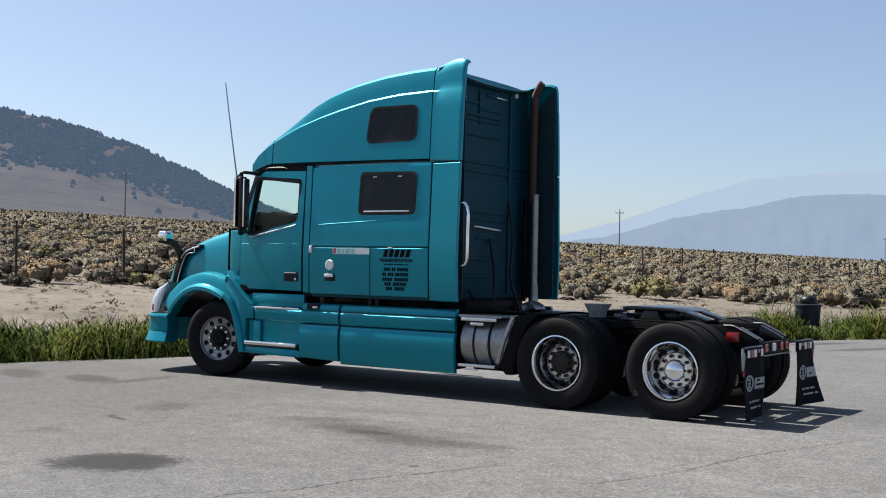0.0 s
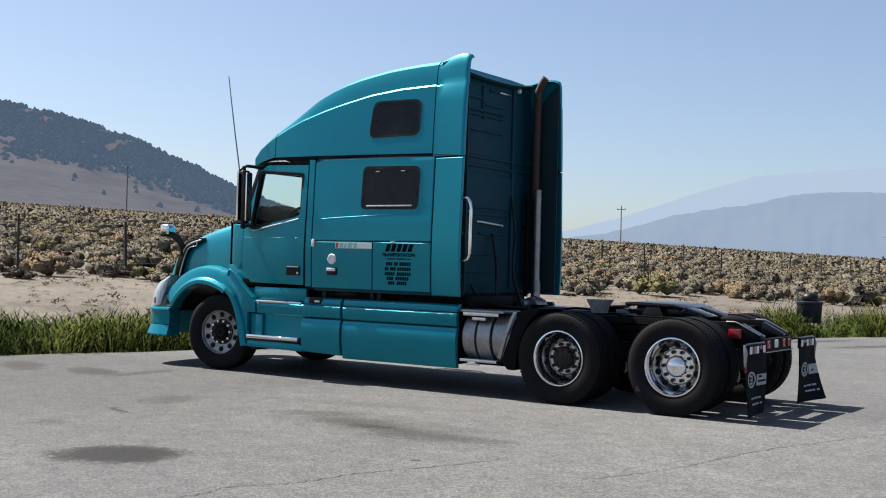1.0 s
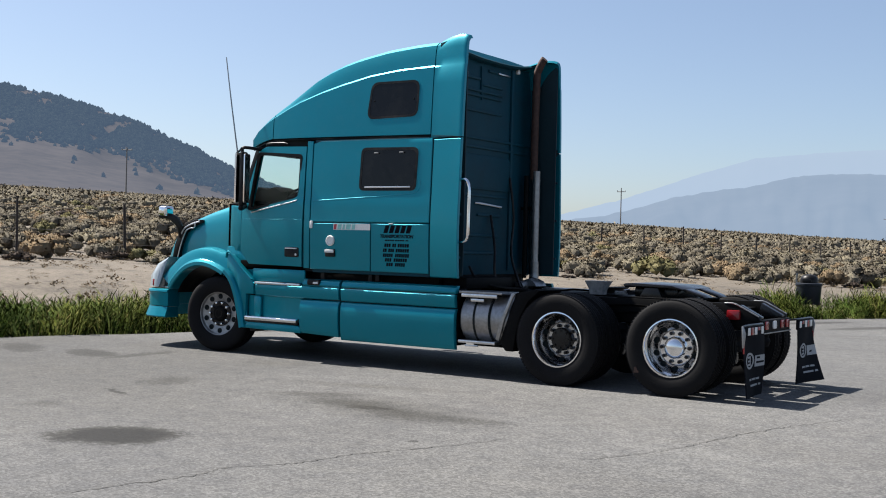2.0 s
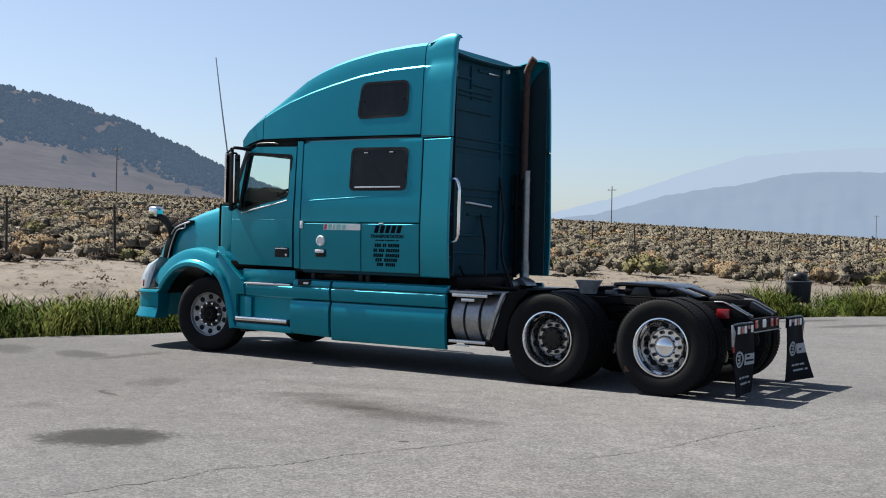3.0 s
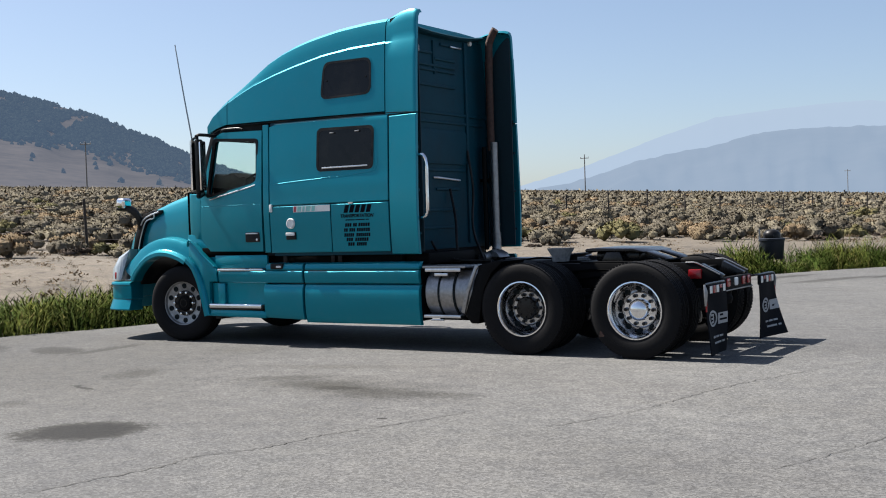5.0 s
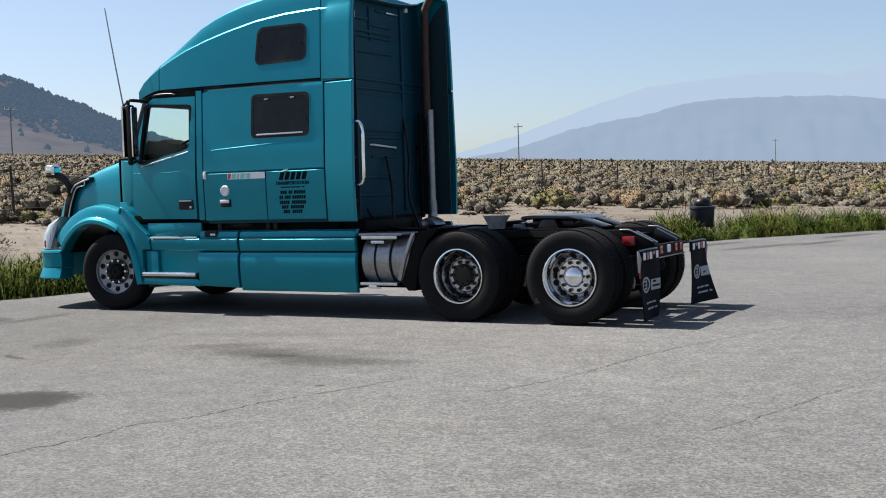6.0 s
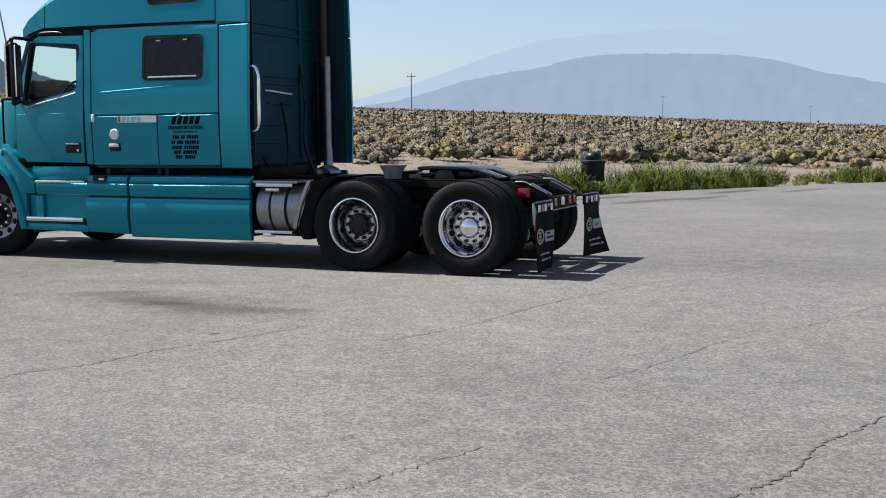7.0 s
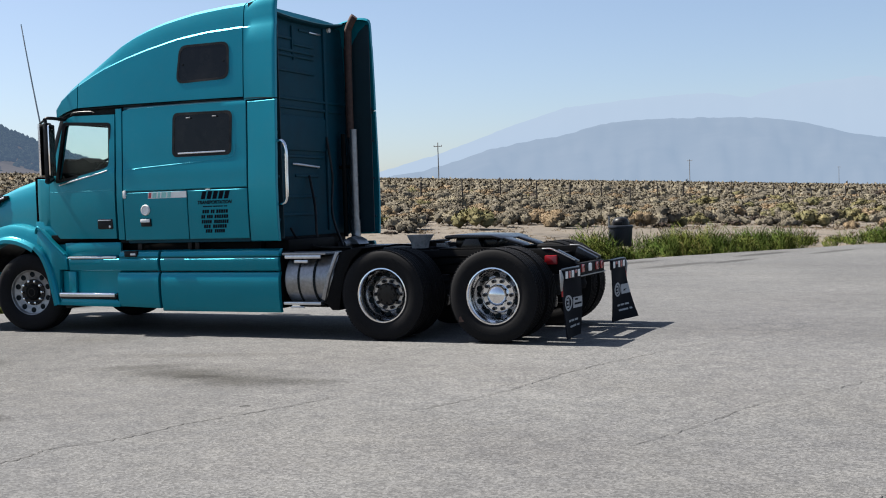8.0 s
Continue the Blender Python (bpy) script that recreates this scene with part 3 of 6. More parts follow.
ROOF_FOOT = [(-5.99, 2.715), (-5.90, 2.755), (-5.75, 2.805), (-5.6, 2.832), (-4.9, 2.828), (-4.0, 2.818), (-3.05, 2.805)]


def roof_section(x):
    z0 = interp(x, ROOF_FOOT)
    zt, zc = interp(x, TOP), interp(x, CREASE)
    zt = max(zt, zc + 0.02)
    half = []
    for f in (0, 0.12, 0.5, 0.9, 1.0):
        z = z0 + (zc - z0) * f
        half.append((side(x, z), z))
    wc = side(x, zc)
    h = zt - zc
    half += [(wc - 0.013, zc + 0.012 + 0.02 * h), (wc - 0.021, zc + 0.30 * h), (wc - 0.030, zc + 0.60 * h), (wc - 0.048, zc + 0.85 * h), (wc - 0.09, zc + 0.97 * h), (wc - 0.20, zc + h + 0.01), (0.6, zt + 0.02), (0.25, zt + 0.02)]
    nose = 0.12 * max(0.0, (-5.0 - x) / 1.0) ** 1.5
    pts = [(-w, z) for w, z in half] + [(w, z) for w, z in reversed(half)]
    return [(x - nose * (1 - min(1, abs(y) / 1.2) ** 2), y, z) for y, z in pts]


def roof_piece(xs):
    return loft([roof_section(x) for x in xs], caps=True)


roof = part("roof_fairing", roof_piece([-5.575, -5.56] + list(np.linspace(-5.45, -3.13, 22)) + [-3.085, -3.075]), TEAL, truck, smooth=28)
part("roof_cap", roof_piece([-5.955, -5.94, -5.92, -5.90, -5.86, -5.8, -5.7, -5.6, -5.588]), TEAL, truck, smooth=28)
part("roof_core", plate([(-5.9, 2.70), (-3.05, 2.70), (-3.05, 3.55), (-4.4, 3.4), (-5.2, 3.15), (-5.8, 2.9)], -1.12, 1.12), GAP, truck)

# side extenders and the rear lip of the roof
FIN_TOP = [(-3.062, 3.905), (-2.95, 3.942), (-2.84, 3.970), (-2.74, 3.980), (-2.66, 3.972), (-2.61, 3.955)]


def fin(s):
    """The flared rear corner of the roof: a bent shell with an open back."""
    secs = []
    for x in (-3.062, -3.05, -2.95, -2.84, -2.74, -2.66, -2.625, -2.61):
        zt, zc = interp(x, FIN_TOP), 3.60
        h = zt - zc
        k = (x + 3.062) / 0.45
        wc = side(x, zc)
        out = [(side(x, z), z) for z in (2.765, 2.79, 3.1, 3.4)] + [(wc, zc)]
        for dw, f in ((0.014, 0.05), (0.021, 0.30), (0.030, 0.60), (0.048, 0.85), (0.09, 0.97), (0.16, 1.0)):
            out.append((wc - dw * (1 - 0.3 * k), zc + f * h))
        inn = [(w - 0.05, z - 0.03 * (i > 6)) for i, (w, z) in enumerate(out)]
        if x > -2.62:
            out = [(w - 0.008, z) for w, z in out]
        secs.append([(x, s * w, z) for w, z in out] + [(x, s * w, z) for w, z in reversed(inn)])
    return loft(secs)


for s in (-1, 1):
    part("roof_side_fin", fin(s), TEAL, truck)
    ext = part("side_extender", skin(span(-3.022, -2.61), flat(1.125), flat(2.752), s, nz=10, thick=0.035, edge=0.012), TEAL, truck)
    for z in (1.35, 1.85, 2.35):
        part("stiffener", box(-2.98, -2.63, s * 1.155 - 0.012, s * 1.155 + 0.012, z, z + 0.03, 0.004), SHADOW_TEAL, ext)

# panels added inside the extenders to carry their shade as colour
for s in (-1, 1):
    part("extender_shade_panel", plate([(-3.01, 1.15), (-2.625, 1.15), (-2.625, 3.86), (-2.66, 3.925), (-2.84, 3.925), (-3.01, 3.885)], s * 1.085, s * 1.10), EXTENDER_SHADE, truck, "added inner panel with the side extender's shade in its colour")
lip = []
for i in range(25):
    y = -0.98 + 1.96 * i / 24
    z = 3.825 + 0.075 * abs(y / 0.98) ** 2.6
    lip.append([(-3.06, y, z - 0.04), (-2.95, y, z - 0.02), (-2.93, y, z), (-2.95, y, z + 0.015), (-3.06, y, z + 0.02)])
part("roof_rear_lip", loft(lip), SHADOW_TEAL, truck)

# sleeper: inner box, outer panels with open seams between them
part("sleeper_body", box(-4.86, -3.04, -1.165, 1.165, 1.12, 2.80, 0.02), SHADOW_TEAL, truck, "inner shell of the sleeper in the shade-darkened teal")
for s in (-1, 1):
    part("sleeper_panel", skin(span(-4.865, -3.04), flat(1.758), lambda x: 2.772 - 0.006 * (x + 3.9) - 0.03 * max(0, (-4.7 - x) / 0.165) ** 2, s, nz=16, edge=0.01), TEAL, truck)
    part("luggage_door", skin(span(-4.865, -3.905), flat(1.162), flat(1.746), s, edge=0.01), TEAL, truck)
    part("sleeper_lower_panel", skin(span(-3.893, -3.04), flat(1.162), flat(1.746), s, edge=0.01), TEAL, truck)
    part("roof_seam", box(-3.04, -2.64, s * 1.15 - 0.012, s * 1.15 + 0.012, 2.72, 2.80), GAP, truck, smooth=0)
    part("extender_seam", box(-3.04, -3.02, s * 1.155 - 0.01, s * 1.155 + 0.01, 1.14, 2.76), GAP, truck, smooth=0)
    part("fin_seam", plate([(s * 1.13, 2.78), (s * 1.15, 2.78), (s * 1.115, 3.55), (s * 1.095, 3.55)], -3.075, -3.058, axis="x"), GAP, truck, smooth=0)
    part("drip_rail", tube([(x, s * (side(x, 2.80) - 0.012), z) for x, z in ((-5.95, 2.70), (-5.75, 2.775), (-5.5, 2.81), (-4.9, 2.808), (-4.0, 2.798), (-3.06, 2.785), (-2.64, 2.765))], 0.012, 8), GAP, truck)


def side_ring(outer, inner, s, lo, hi):
    """A flat ring lying on the cab's skin."""
    own = bmesh.new()
    n = len(outer)
    ring = [[own.verts.new((x, s * (side(x, z) + o), z)) for x, z in out] for out, o in ((outer, lo), (outer, hi), (inner, hi), (inner, lo))]
    for k in range(4):
        for i in range(n):
            own.faces.new((ring[k][i], ring[k][(i + 1) % n], ring[(k + 1) % 4][(i + 1) % n], ring[(k + 1) % 4][i]))
    return own


def side_plate(outline, s, lo, hi):
    own = bmesh.new()
    n = len(outline)
    a = [own.verts.new((x, s * (side(x, z) + lo), z)) for x, z in outline]
    b = [own.verts.new((x, s * (side(x, z) + hi), z)) for x, z in outline]
    own.faces.new(a[::-1])
    own.faces.new(b)
    for i in range(n):
        own.faces.new((a[i], b[i], b[(i + 1) % n], a[(i + 1) % n]))
    return own


def sleeper_window(corners, s, r):
    fr = quad_rounded(corners, r)
    c = Vector((sum(p[0] for p in corners) / 4, sum(p[1] for p in corners) / 4))
    sc = lambda k: [(c.x + (x - c.x) * (1 + k / 0.36), c.y + (z - c.y) * (1 + k / 0.22)) for x, z in fr]
    w = side(c.x, c.y)
    win = part("sleeper_window", side_ring(sc(0.018), sc(-0.012), s, -0.012, 0.006), BLACK, truck, "dark tinted window in a black rubber seal")
    part("pane", side_plate(sc(-0.010), s, -0.01, 0.003), TINTED, win)
    part("bezel", side_ring(sc(0.030), sc(0.016), s, -0.004, 0.003), TEAL, win)
    return win, c, w


for s in (-1, 1):
    part("panel_crease", tube(smooth_line([(x, s * (side(x, z) - 0.003), z) for x, z in ((-4.83, 2.015), (-4.6, 2.035), (-4.05, 2.062), (-3.5, 2.09), (-3.26, 2.115), (-3.20, 2.17), (-3.185, 2.26))], 5), 0.006, 8), TEAL, truck)
    part("belt_crease", tube([(x, s * (side(x, 1.785) - 0.002), 1.785) for x in np.linspace(-6.11, -5.02, 9)], 0.0035, 8), TEAL, truck)
UPPER = [(-3.28, 3.45), (-3.965, 3.455), (-4.015, 3.035), (-3.285, 3.045)]
LOWER = [(-3.25, 2.64), (-4.07, 2.655), (-4.085, 2.165), (-3.265, 2.16)]
for s in (-1, 1):
    win, c, w = sleeper_window(UPPER, s, 0.10)
    for x in (-3.93, -3.34):
        part("screw", lathe([(0, s * (w + 0.012)), (0.010, s * (w + 0.010)), (0.010, s * w)], 10, centre=(x, 0, 3.24)), BLACK, win)
    win, c, w = sleeper_window(LOWER, s, 0.075)
    for x in (-3.85, -3.47):
        part("latch", box(x - 0.032, x + 0.032, s * (w + 0.002), s * (w + 0.018), 2.594, 2.610, 0.005), DULL_ALU, win)
    # metal strip added to imitate the sky's reflection along the sill
    part("sill", box(-4.02, -3.33, s * (w + 0.002), s * (w + 0.016), 2.176, 2.196, 0.005), ALU, win, "aluminium strip added for the sky's gleam on the sill")

# cab front: doors with open windows, pillars, windscreen, interior
DOOR = [(-4.985, 2.715), (-5.70, 2.735), (-5.84, 2.68), (-6.0, 2.25), (-6.125, 1.90), (-6.135, 1.36), (-5.97, 1.195), (-5.005, 1.185)]
PANE = quad_rounded([(-5.06, 2.60), (-5.79, 2.645), (-5.955, 1.91), (-5.14, 2.055), (-5.085, 2.10)], 0.05, 4)


def scaled(outline, dx, dz):
    cx = sum(p[0] for p in outline) / len(outline)
    cz = sum(p[1] for p in outline) / len(outline)
    return [(cx + (x - cx) * (1 + dx), cz + (z - cz) * (1 + dz)) for x, z in outline]


for s in (-1, 1):
    door = part("cab_door", ring_skin(DOOR, PANE, s, rows=5), TEAL, truck, "teal cab door with a large open-looking window")
    part("window_seal", ring_plate([(x, z) for x, z in scaled(PANE, 0.045, 0.05)], scaled(PANE, -0.055, -0.06), s * (side(-5.5, 2.3) - 0.02), s * (side(-5.5, 2.3) + 0.010)), BLACK, door)
    g = part("window_pane", plate(scaled(PANE, -0.03, -0.03), s * (side(-5.5, 2.3) - 0.018), s * (side(-5.5, 2.3) - 0.013)), GLASS, door, smooth=0)
    g.visible_shadow = False
    # thin metal tube added as the highlight along the door's sill
    part("sill_highlight", tube([(x, s * (side(x, z) + 0.006), z) for x, z in ((-5.93, 1.872), (-5.7, 1.915), (-5.45, 1.96), (-5.2, 2.006), (-5.10, 2.03))], 0.009, 8), ALU, door, "thin metal strip added for the highlight under the window")
    w = side(-5.2, 1.37)
    handle = part("door_handle", plate(rounded(-5.285, -5.05, 1.305, 1.43, 0.02), s * (w - 0.01), s * (w + 0.012), 0.005), BLACK, door, "black recessed door handle")
    part("lever", box(-5.27, -5.07, s * (w + 0.008), s * (w + 0.022), 1.407, 1.422, 0.004), ALU, handle)
    part("keyhole", lathe([(0, s * (w + 0.018)), (0.016, s * (w + 0.016)), (0.016, s * w)], 14, centre=(-5.09, 0, 1.335)), ALU, handle)
    part("door_seam", box(-4.99, -4.868, s * 1.13 - 0.012, s * 1.13 + 0.012, 1.13, 2.76), GAP, truck, smooth=0)
    part("door_post", skin(span(-4.972, -4.878), flat(1.17), flat(2.78), s, nz=12), TEAL, truck)
    part("windscreen_pillar", plate([(-5.80, 2.74), (-5.90, 2.74), (-6.22, 1.96), (-6.14, 1.93), (-6.02, 2.22)], s * 1.05, s * 1.125, 0.01), BLACK, truck)
    part("hood_seam", box(-6.43, -6.385, s * 1.02 - 0.02, s * 1.02 + 0.02, 1.36, 1.99, 0.008), BLACK, truck)
    part("cowl_side", skin([-6.375, -6.36, -6.3, -6.25, -6.2, -6.155], lambda x: 1.36, lambda x: 1.955 + (x + 6.155) * -0.06, s, nz=6, thick=0.06, out=-0.015), TEAL, truck)
    part("door_grab_bar", tube(smooth_line([(-5.66, s * 1.19, 2.735), (-5.60, s * 1.215, 2.765), (-5.35, s * 1.22, 2.765), (-5.27, s * 1.215, 2.745)], 4), 0.013, 8), BLACK, truck)

screen = []
for i in range(13):
    y = -1.06 + 2.12 * i / 12
    k = 1 - (y / 1.06) ** 2
    screen.append([(-5.87 - 0.18 * k, y, 2.76), (-5.862 - 0.18 * k, y, 2.76), (-6.172 - 0.38 * k, y, 1.97), (-6.18 - 0.38 * k, y, 1.97)])
shield = part("windscreen", loft(screen), GLASS, truck, smooth=40)
shield.visible_shadow = False
cowl = []
for i in range(13):
    y = -1.05 + 2.1 * i / 12
    k = 1 - (y / 1.05) ** 2
    cowl.append([(-6.15 - 0.38 * k, y, 1.98), (-6.45 - 0.2 * k, y, 1.99 + 0.07 * k), (-6.45 - 0.2 * k, y, 1.3), (-6.15 - 0.3 * k, y, 1.3)])
part("cowl", loft(cowl), MATTE, truck)
part("cab_floor", box(-6.15, -4.86, -1.12, 1.12, 1.12, 1.24, 0.01), MATTE, truck)
part("dashboard", loft([[(-6.15, y, 1.3), (-6.3, y, 1.95), (-6.15, y, 2.0), (-5.95, y, 1.98 + 0.05 * (y < 0)), (-5.82, y, 1.85), (-5.85, y, 1.3)] for y in (-1.08, -0.7, 0.0, 0.6, 1.08)]), MATTE, truck, "dark grey dashboard")
part("steering_wheel", tube([(-5.72 + 0.10 * math.cos(a), -0.55 + 0.22 * math.sin(a), 2.02 + 0.19 * math.cos(a)) for a in np.linspace(0, 2 * math.pi, 25)], 0.017, 8, caps=False), MATTE, truck)
part("steering_column", tube([(-5.95, -0.55, 1.75), (-5.72, -0.55, 2.02)], 0.04, 10), MATTE, truck)
for y in (-0.58, 0.58):
    seat = part("cab_seat", plate(rounded(-5.5, -5.0, 1.45, 1.68, 0.06), y - 0.24, y + 0.24, 0.04), MATTE, truck, "dark cloth cab seat")
    part("seat_back", plate(quad_rounded([(-4.98, 1.62), (-4.9, 2.22), (-5.0, 2.22), (-5.14, 1.62)], 0.04), y - 0.24, y + 0.24, 0.03), MATTE, seat)
    part("armrest", plate(rounded(-5.45, -5.05, 1.84, 1.90, 0.025), y - 0.31, y - 0.25, 0.01), MATTE, seat)
part("sun_visor", box(-6.0, -5.55, -1.0, 1.0, 2.655, 2.70, 0.01), MATTE, truck)
part("papers", plate([(-6.32, 1.97), (-6.31, 2.12), (-6.25, 2.165), (-6.21, 2.235), (-6.12, 2.215), (-6.04, 2.205), (-5.91, 2.235), (-5.84, 2.20), (-5.78, 2.165), (-5.68, 2.175), (-5.66, 2.08), (-5.78, 1.97)], -0.76, -0.42, 0.012), MATTE, truck, "dark clutter on the dashboard")

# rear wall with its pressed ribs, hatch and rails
wall = part("cab_rear_wall", plate([(-1.15, 1.13), (1.15, 1.13), (1.15, 2.75), (1.125, 3.2), (1.095, 3.6), (1.05, 3.84), (-1.05, 3.84), (-1.095, 3.6), (-1.125, 3.2), (-1.15, 2.75)], -3.06, -3.03, 0.01, axis="x"), SHADOW_TEAL, truck, "rear wall of the sleeper, shade put into its dark teal")
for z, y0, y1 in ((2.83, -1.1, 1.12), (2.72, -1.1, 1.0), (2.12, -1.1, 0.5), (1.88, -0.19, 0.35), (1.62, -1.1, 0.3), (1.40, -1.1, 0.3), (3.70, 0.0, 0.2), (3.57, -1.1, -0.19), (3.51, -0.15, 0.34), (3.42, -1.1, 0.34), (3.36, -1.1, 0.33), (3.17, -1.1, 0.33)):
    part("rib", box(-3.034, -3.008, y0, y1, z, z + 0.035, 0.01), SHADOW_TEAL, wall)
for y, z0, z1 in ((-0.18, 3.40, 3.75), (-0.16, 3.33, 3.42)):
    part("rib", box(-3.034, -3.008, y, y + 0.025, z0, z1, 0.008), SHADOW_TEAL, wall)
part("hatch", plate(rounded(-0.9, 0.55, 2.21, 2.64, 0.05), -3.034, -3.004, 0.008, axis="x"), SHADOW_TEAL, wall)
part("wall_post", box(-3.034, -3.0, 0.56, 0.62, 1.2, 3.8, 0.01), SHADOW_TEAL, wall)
part("wall_rail", tube([(-3.02, -0.24, 2.04), (-2.985, -0.21, 2.04), (-2.985, 0.32, 2.01), (-3.02, 0.35, 2.005)], 0.014, 8), ALU, wall, "bright horizontal rail")
part("wall_bracket", box(-3.03, -3.0, 0.22, 0.50, 3.70, 3.718, 0.004), ALU, wall)
part("wall_bracket", box(-3.03, -2.99, -0.56, -0.52, 3.57, 3.65, 0.004), WHITE, wall)
part("lamp", lathe([(0, -2.99), (0.03, -3.0), (0.03, -3.03)], 14, axis="x", centre=(0, 0.72, 3.80)), WHITE, wall, "small white work lamp")
part("cab_underside", box(-5.9, -3.02, -1.0, 1.0, 0.98, 1.15, 0.01), CHASSIS, truck)
for pts in ([(-3.0, 0.1, 1.9), (-2.9, 0.05, 1.5), (-2.8, -0.1, 1.2), (-2.7, -0.2, 1.05)], [(-3.0, 0.55, 2.4), (-2.9, 0.5, 1.9), (-2.8, 0.3, 1.4), (-2.6, 0.2, 1.0)], [(-2.98, -0.4, 1.25), (-2.85, -0.45, 1.12), (-2.6, -0.4, 1.02), (-2.2, -0.3, 1.0)]):
    part("air_hose", tube(smooth_line(pts, 5), 0.016, 8), BLACK, truck)
part("battery_box", box(-3.0, -2.66, -0.95, 0.1, 0.99, 1.13, 0.02), CHASSIS, truck)
for s in (-1,):
    part("grab_rail", tube(smooth_line([(-2.61, s * 1.18, 2.27), (-2.55, s * 1.19, 2.265), (-2.50, s * 1.195, 2.17), (-2.50, s * 1.195, 1.9), (-2.505, s * 1.195, 1.62), (-2.55, s * 1.19, 1.555), (-2.615, s * 1.18, 1.545)], 5), 0.018, 10), CHROME, truck, "chrome grab rail")

# exhaust
stack = part("exhaust_pipe", tube(smooth_line([(-2.86, 0.93, 2.40), (-2.86, 0.93, 3.0), (-2.85, 0.93, 3.72), (-2.83, 0.93, 3.84), (-2.77, 0.93, 3.95), (-2.74, 0.93, 3.985)], 6), 0.050, 18), RUST, truck, "rusty brown exhaust pipe with a bent tip")
part("heat_shield", lathe([(0.02, 1.32), (0.052, 1.32), (0.052, 2.51), (0.02, 2.51)], 20, "z", (-2.82, 0.93, 0)), DULL_ALU, stack, "bright aluminium heat shield")
for z in (1.42, 1.9, 2.38):
    part("clamp", lathe([(0.052, z), (0.056, z), (0.056, z + 0.02), (0.052, z + 0.02)], 20, "z", (-2.82, 0.93, 0)), DULL_ALU, stack)
part("elbow", tube(smooth_line([(-2.82, 0.93, 1.32), (-2.82, 0.93, 1.12), (-2.83, 0.85, 1.03), (-2.85, 0.6, 1.0)], 5), 0.062, 16), DULL_ALU, stack)
part("bracket", box(-3.03, -2.86, 0.90, 0.96, 2.0, 2.04), CHASSIS, stack)
part("side_pipe", tube([(-2.93, 0.86, 1.1), (-2.93, 0.86, 2.45)], 0.03, 10), CHASSIS, stack)
part("catch_plate", plate([(-2.98, 1.0), (-2.66, 1.0), (-2.70, 1.06), (-2.79, 1.10), (-2.93, 1.05)], 0.72, 1.0, 0.01), DULL_ALU, truck)

# hood, fenders, bumper
HOOD_TOP = [(-7.78, 1.28), (-7.74, 1.42), (-7.66, 1.56), (-7.50, 1.715), (-7.29, 1.795), (-6.95, 1.90), (-6.49, 2.00), (-6.43, 2.01)]
HOOD_HALF = [(-7.78, 0.74), (-7.66, 0.82), (-7.5, 0.89), (-7.29, 0.93), (-6.95, 0.97), (-6.43, 1.03)]


def hood_section(x):
    zt, hw = interp(x, HOOD_TOP), interp(x, HOOD_HALF)
    zb = 1.18
    h = zt - zb
    half = [(hw, zb), (hw, zb + 0.45 * h), (hw - 0.015, zb + 0.70 * h), (hw - 0.05, zb + 0.87 * h), (hw - 0.11, zb + 0.96 * h), (hw - 0.20, zt), (hw - 0.45, zt + 0.04), (0.15, zt + 0.055)]
    nose = 0.32 * max(0.0, (-6.9 - x) / 0.88) ** 2
    pts = [(-w, z) for w, z in half] + [(w, z) for w, z in reversed(half)]
    return [(x - nose * (1 - min(1, abs(y) / 1.0) ** 2), y, z) for y, z in pts]


hood = part("hood", loft([hood_section(x) for x in (-7.78, -7.74, -7.7, -7.66, -7.6, -7.5, -7.4, -7.29, -7.15, -6.95, -6.75, -6.55, -6.45, -6.43)]), TEAL, truck, "teal engine hood sloping to the nose", smooth=30)
part("grille", loft([[(-7.82 - 0.32 * (1 - (y / 0.8) ** 2) - 0.02, y, z) for z in (0.86, 1.30)] + [(-7.7 - 0.32 * (1 - (y / 0.8) ** 2), y, z) for z in (1.30, 0.86)] for y in np.linspace(-0.62, 0.62, 9)]), CHROME, hood, "chrome radiator grille")
for s in (-1, 1):
    vent = part("hood_vent", plate([(-7.64, 1.24), (-7.53, 1.24), (-7.47, 1.42), (-7.38, 1.60), (-7.20, 1.695), (-7.06, 1.735), (-7.06, 1.775), (-7.22, 1.775), (-7.42, 1.72), (-7.52, 1.60), (-7.60, 1.42)], s * 0.78, s * 0.955, 0.01), BLACK, hood, "black air intake at the hood's shoulder")
    part("vent_trim", tube(smooth_line([(-7.53, s * 0.955, 1.24), (-7.47, s * 0.957, 1.42), (-7.38, s * 0.96, 1.60), (-7.30, s * 0.962, 1.65), (-7.20, s * 0.965, 1.665), (-7.19, s * 0.965, 1.73)], 4), 0.009, 8), ALU, vent)
    part("vent_fin", tube(smooth_line([(-7.48, s * 0.955, 1.56), (-7.40, s * 0.957, 1.655), (-7.25, s * 0.96, 1.715), (-7.10, s * 0.962, 1.75)], 4), 0.012, 8), ALU, vent)

ARCH_FRONT = [(-7.385, 0.81), (-7.34, 0.88), (-7.26, 0.965), (-7.15, 1.055), (-7.03, 1.115), (-6.87, 1.15), (-6.70, 1.14), (-6.55, 1.10), (-6.45, 1.06), (-6.395, 1.03)]
ARCH_REAR = [(-6.378, 1.068), (-6.28, 0.985), (-6.21, 0.88), (-6.15, 0.74), (-6.105, 0.58), (-6.07, 0.45), (-6.045, 0.345)]


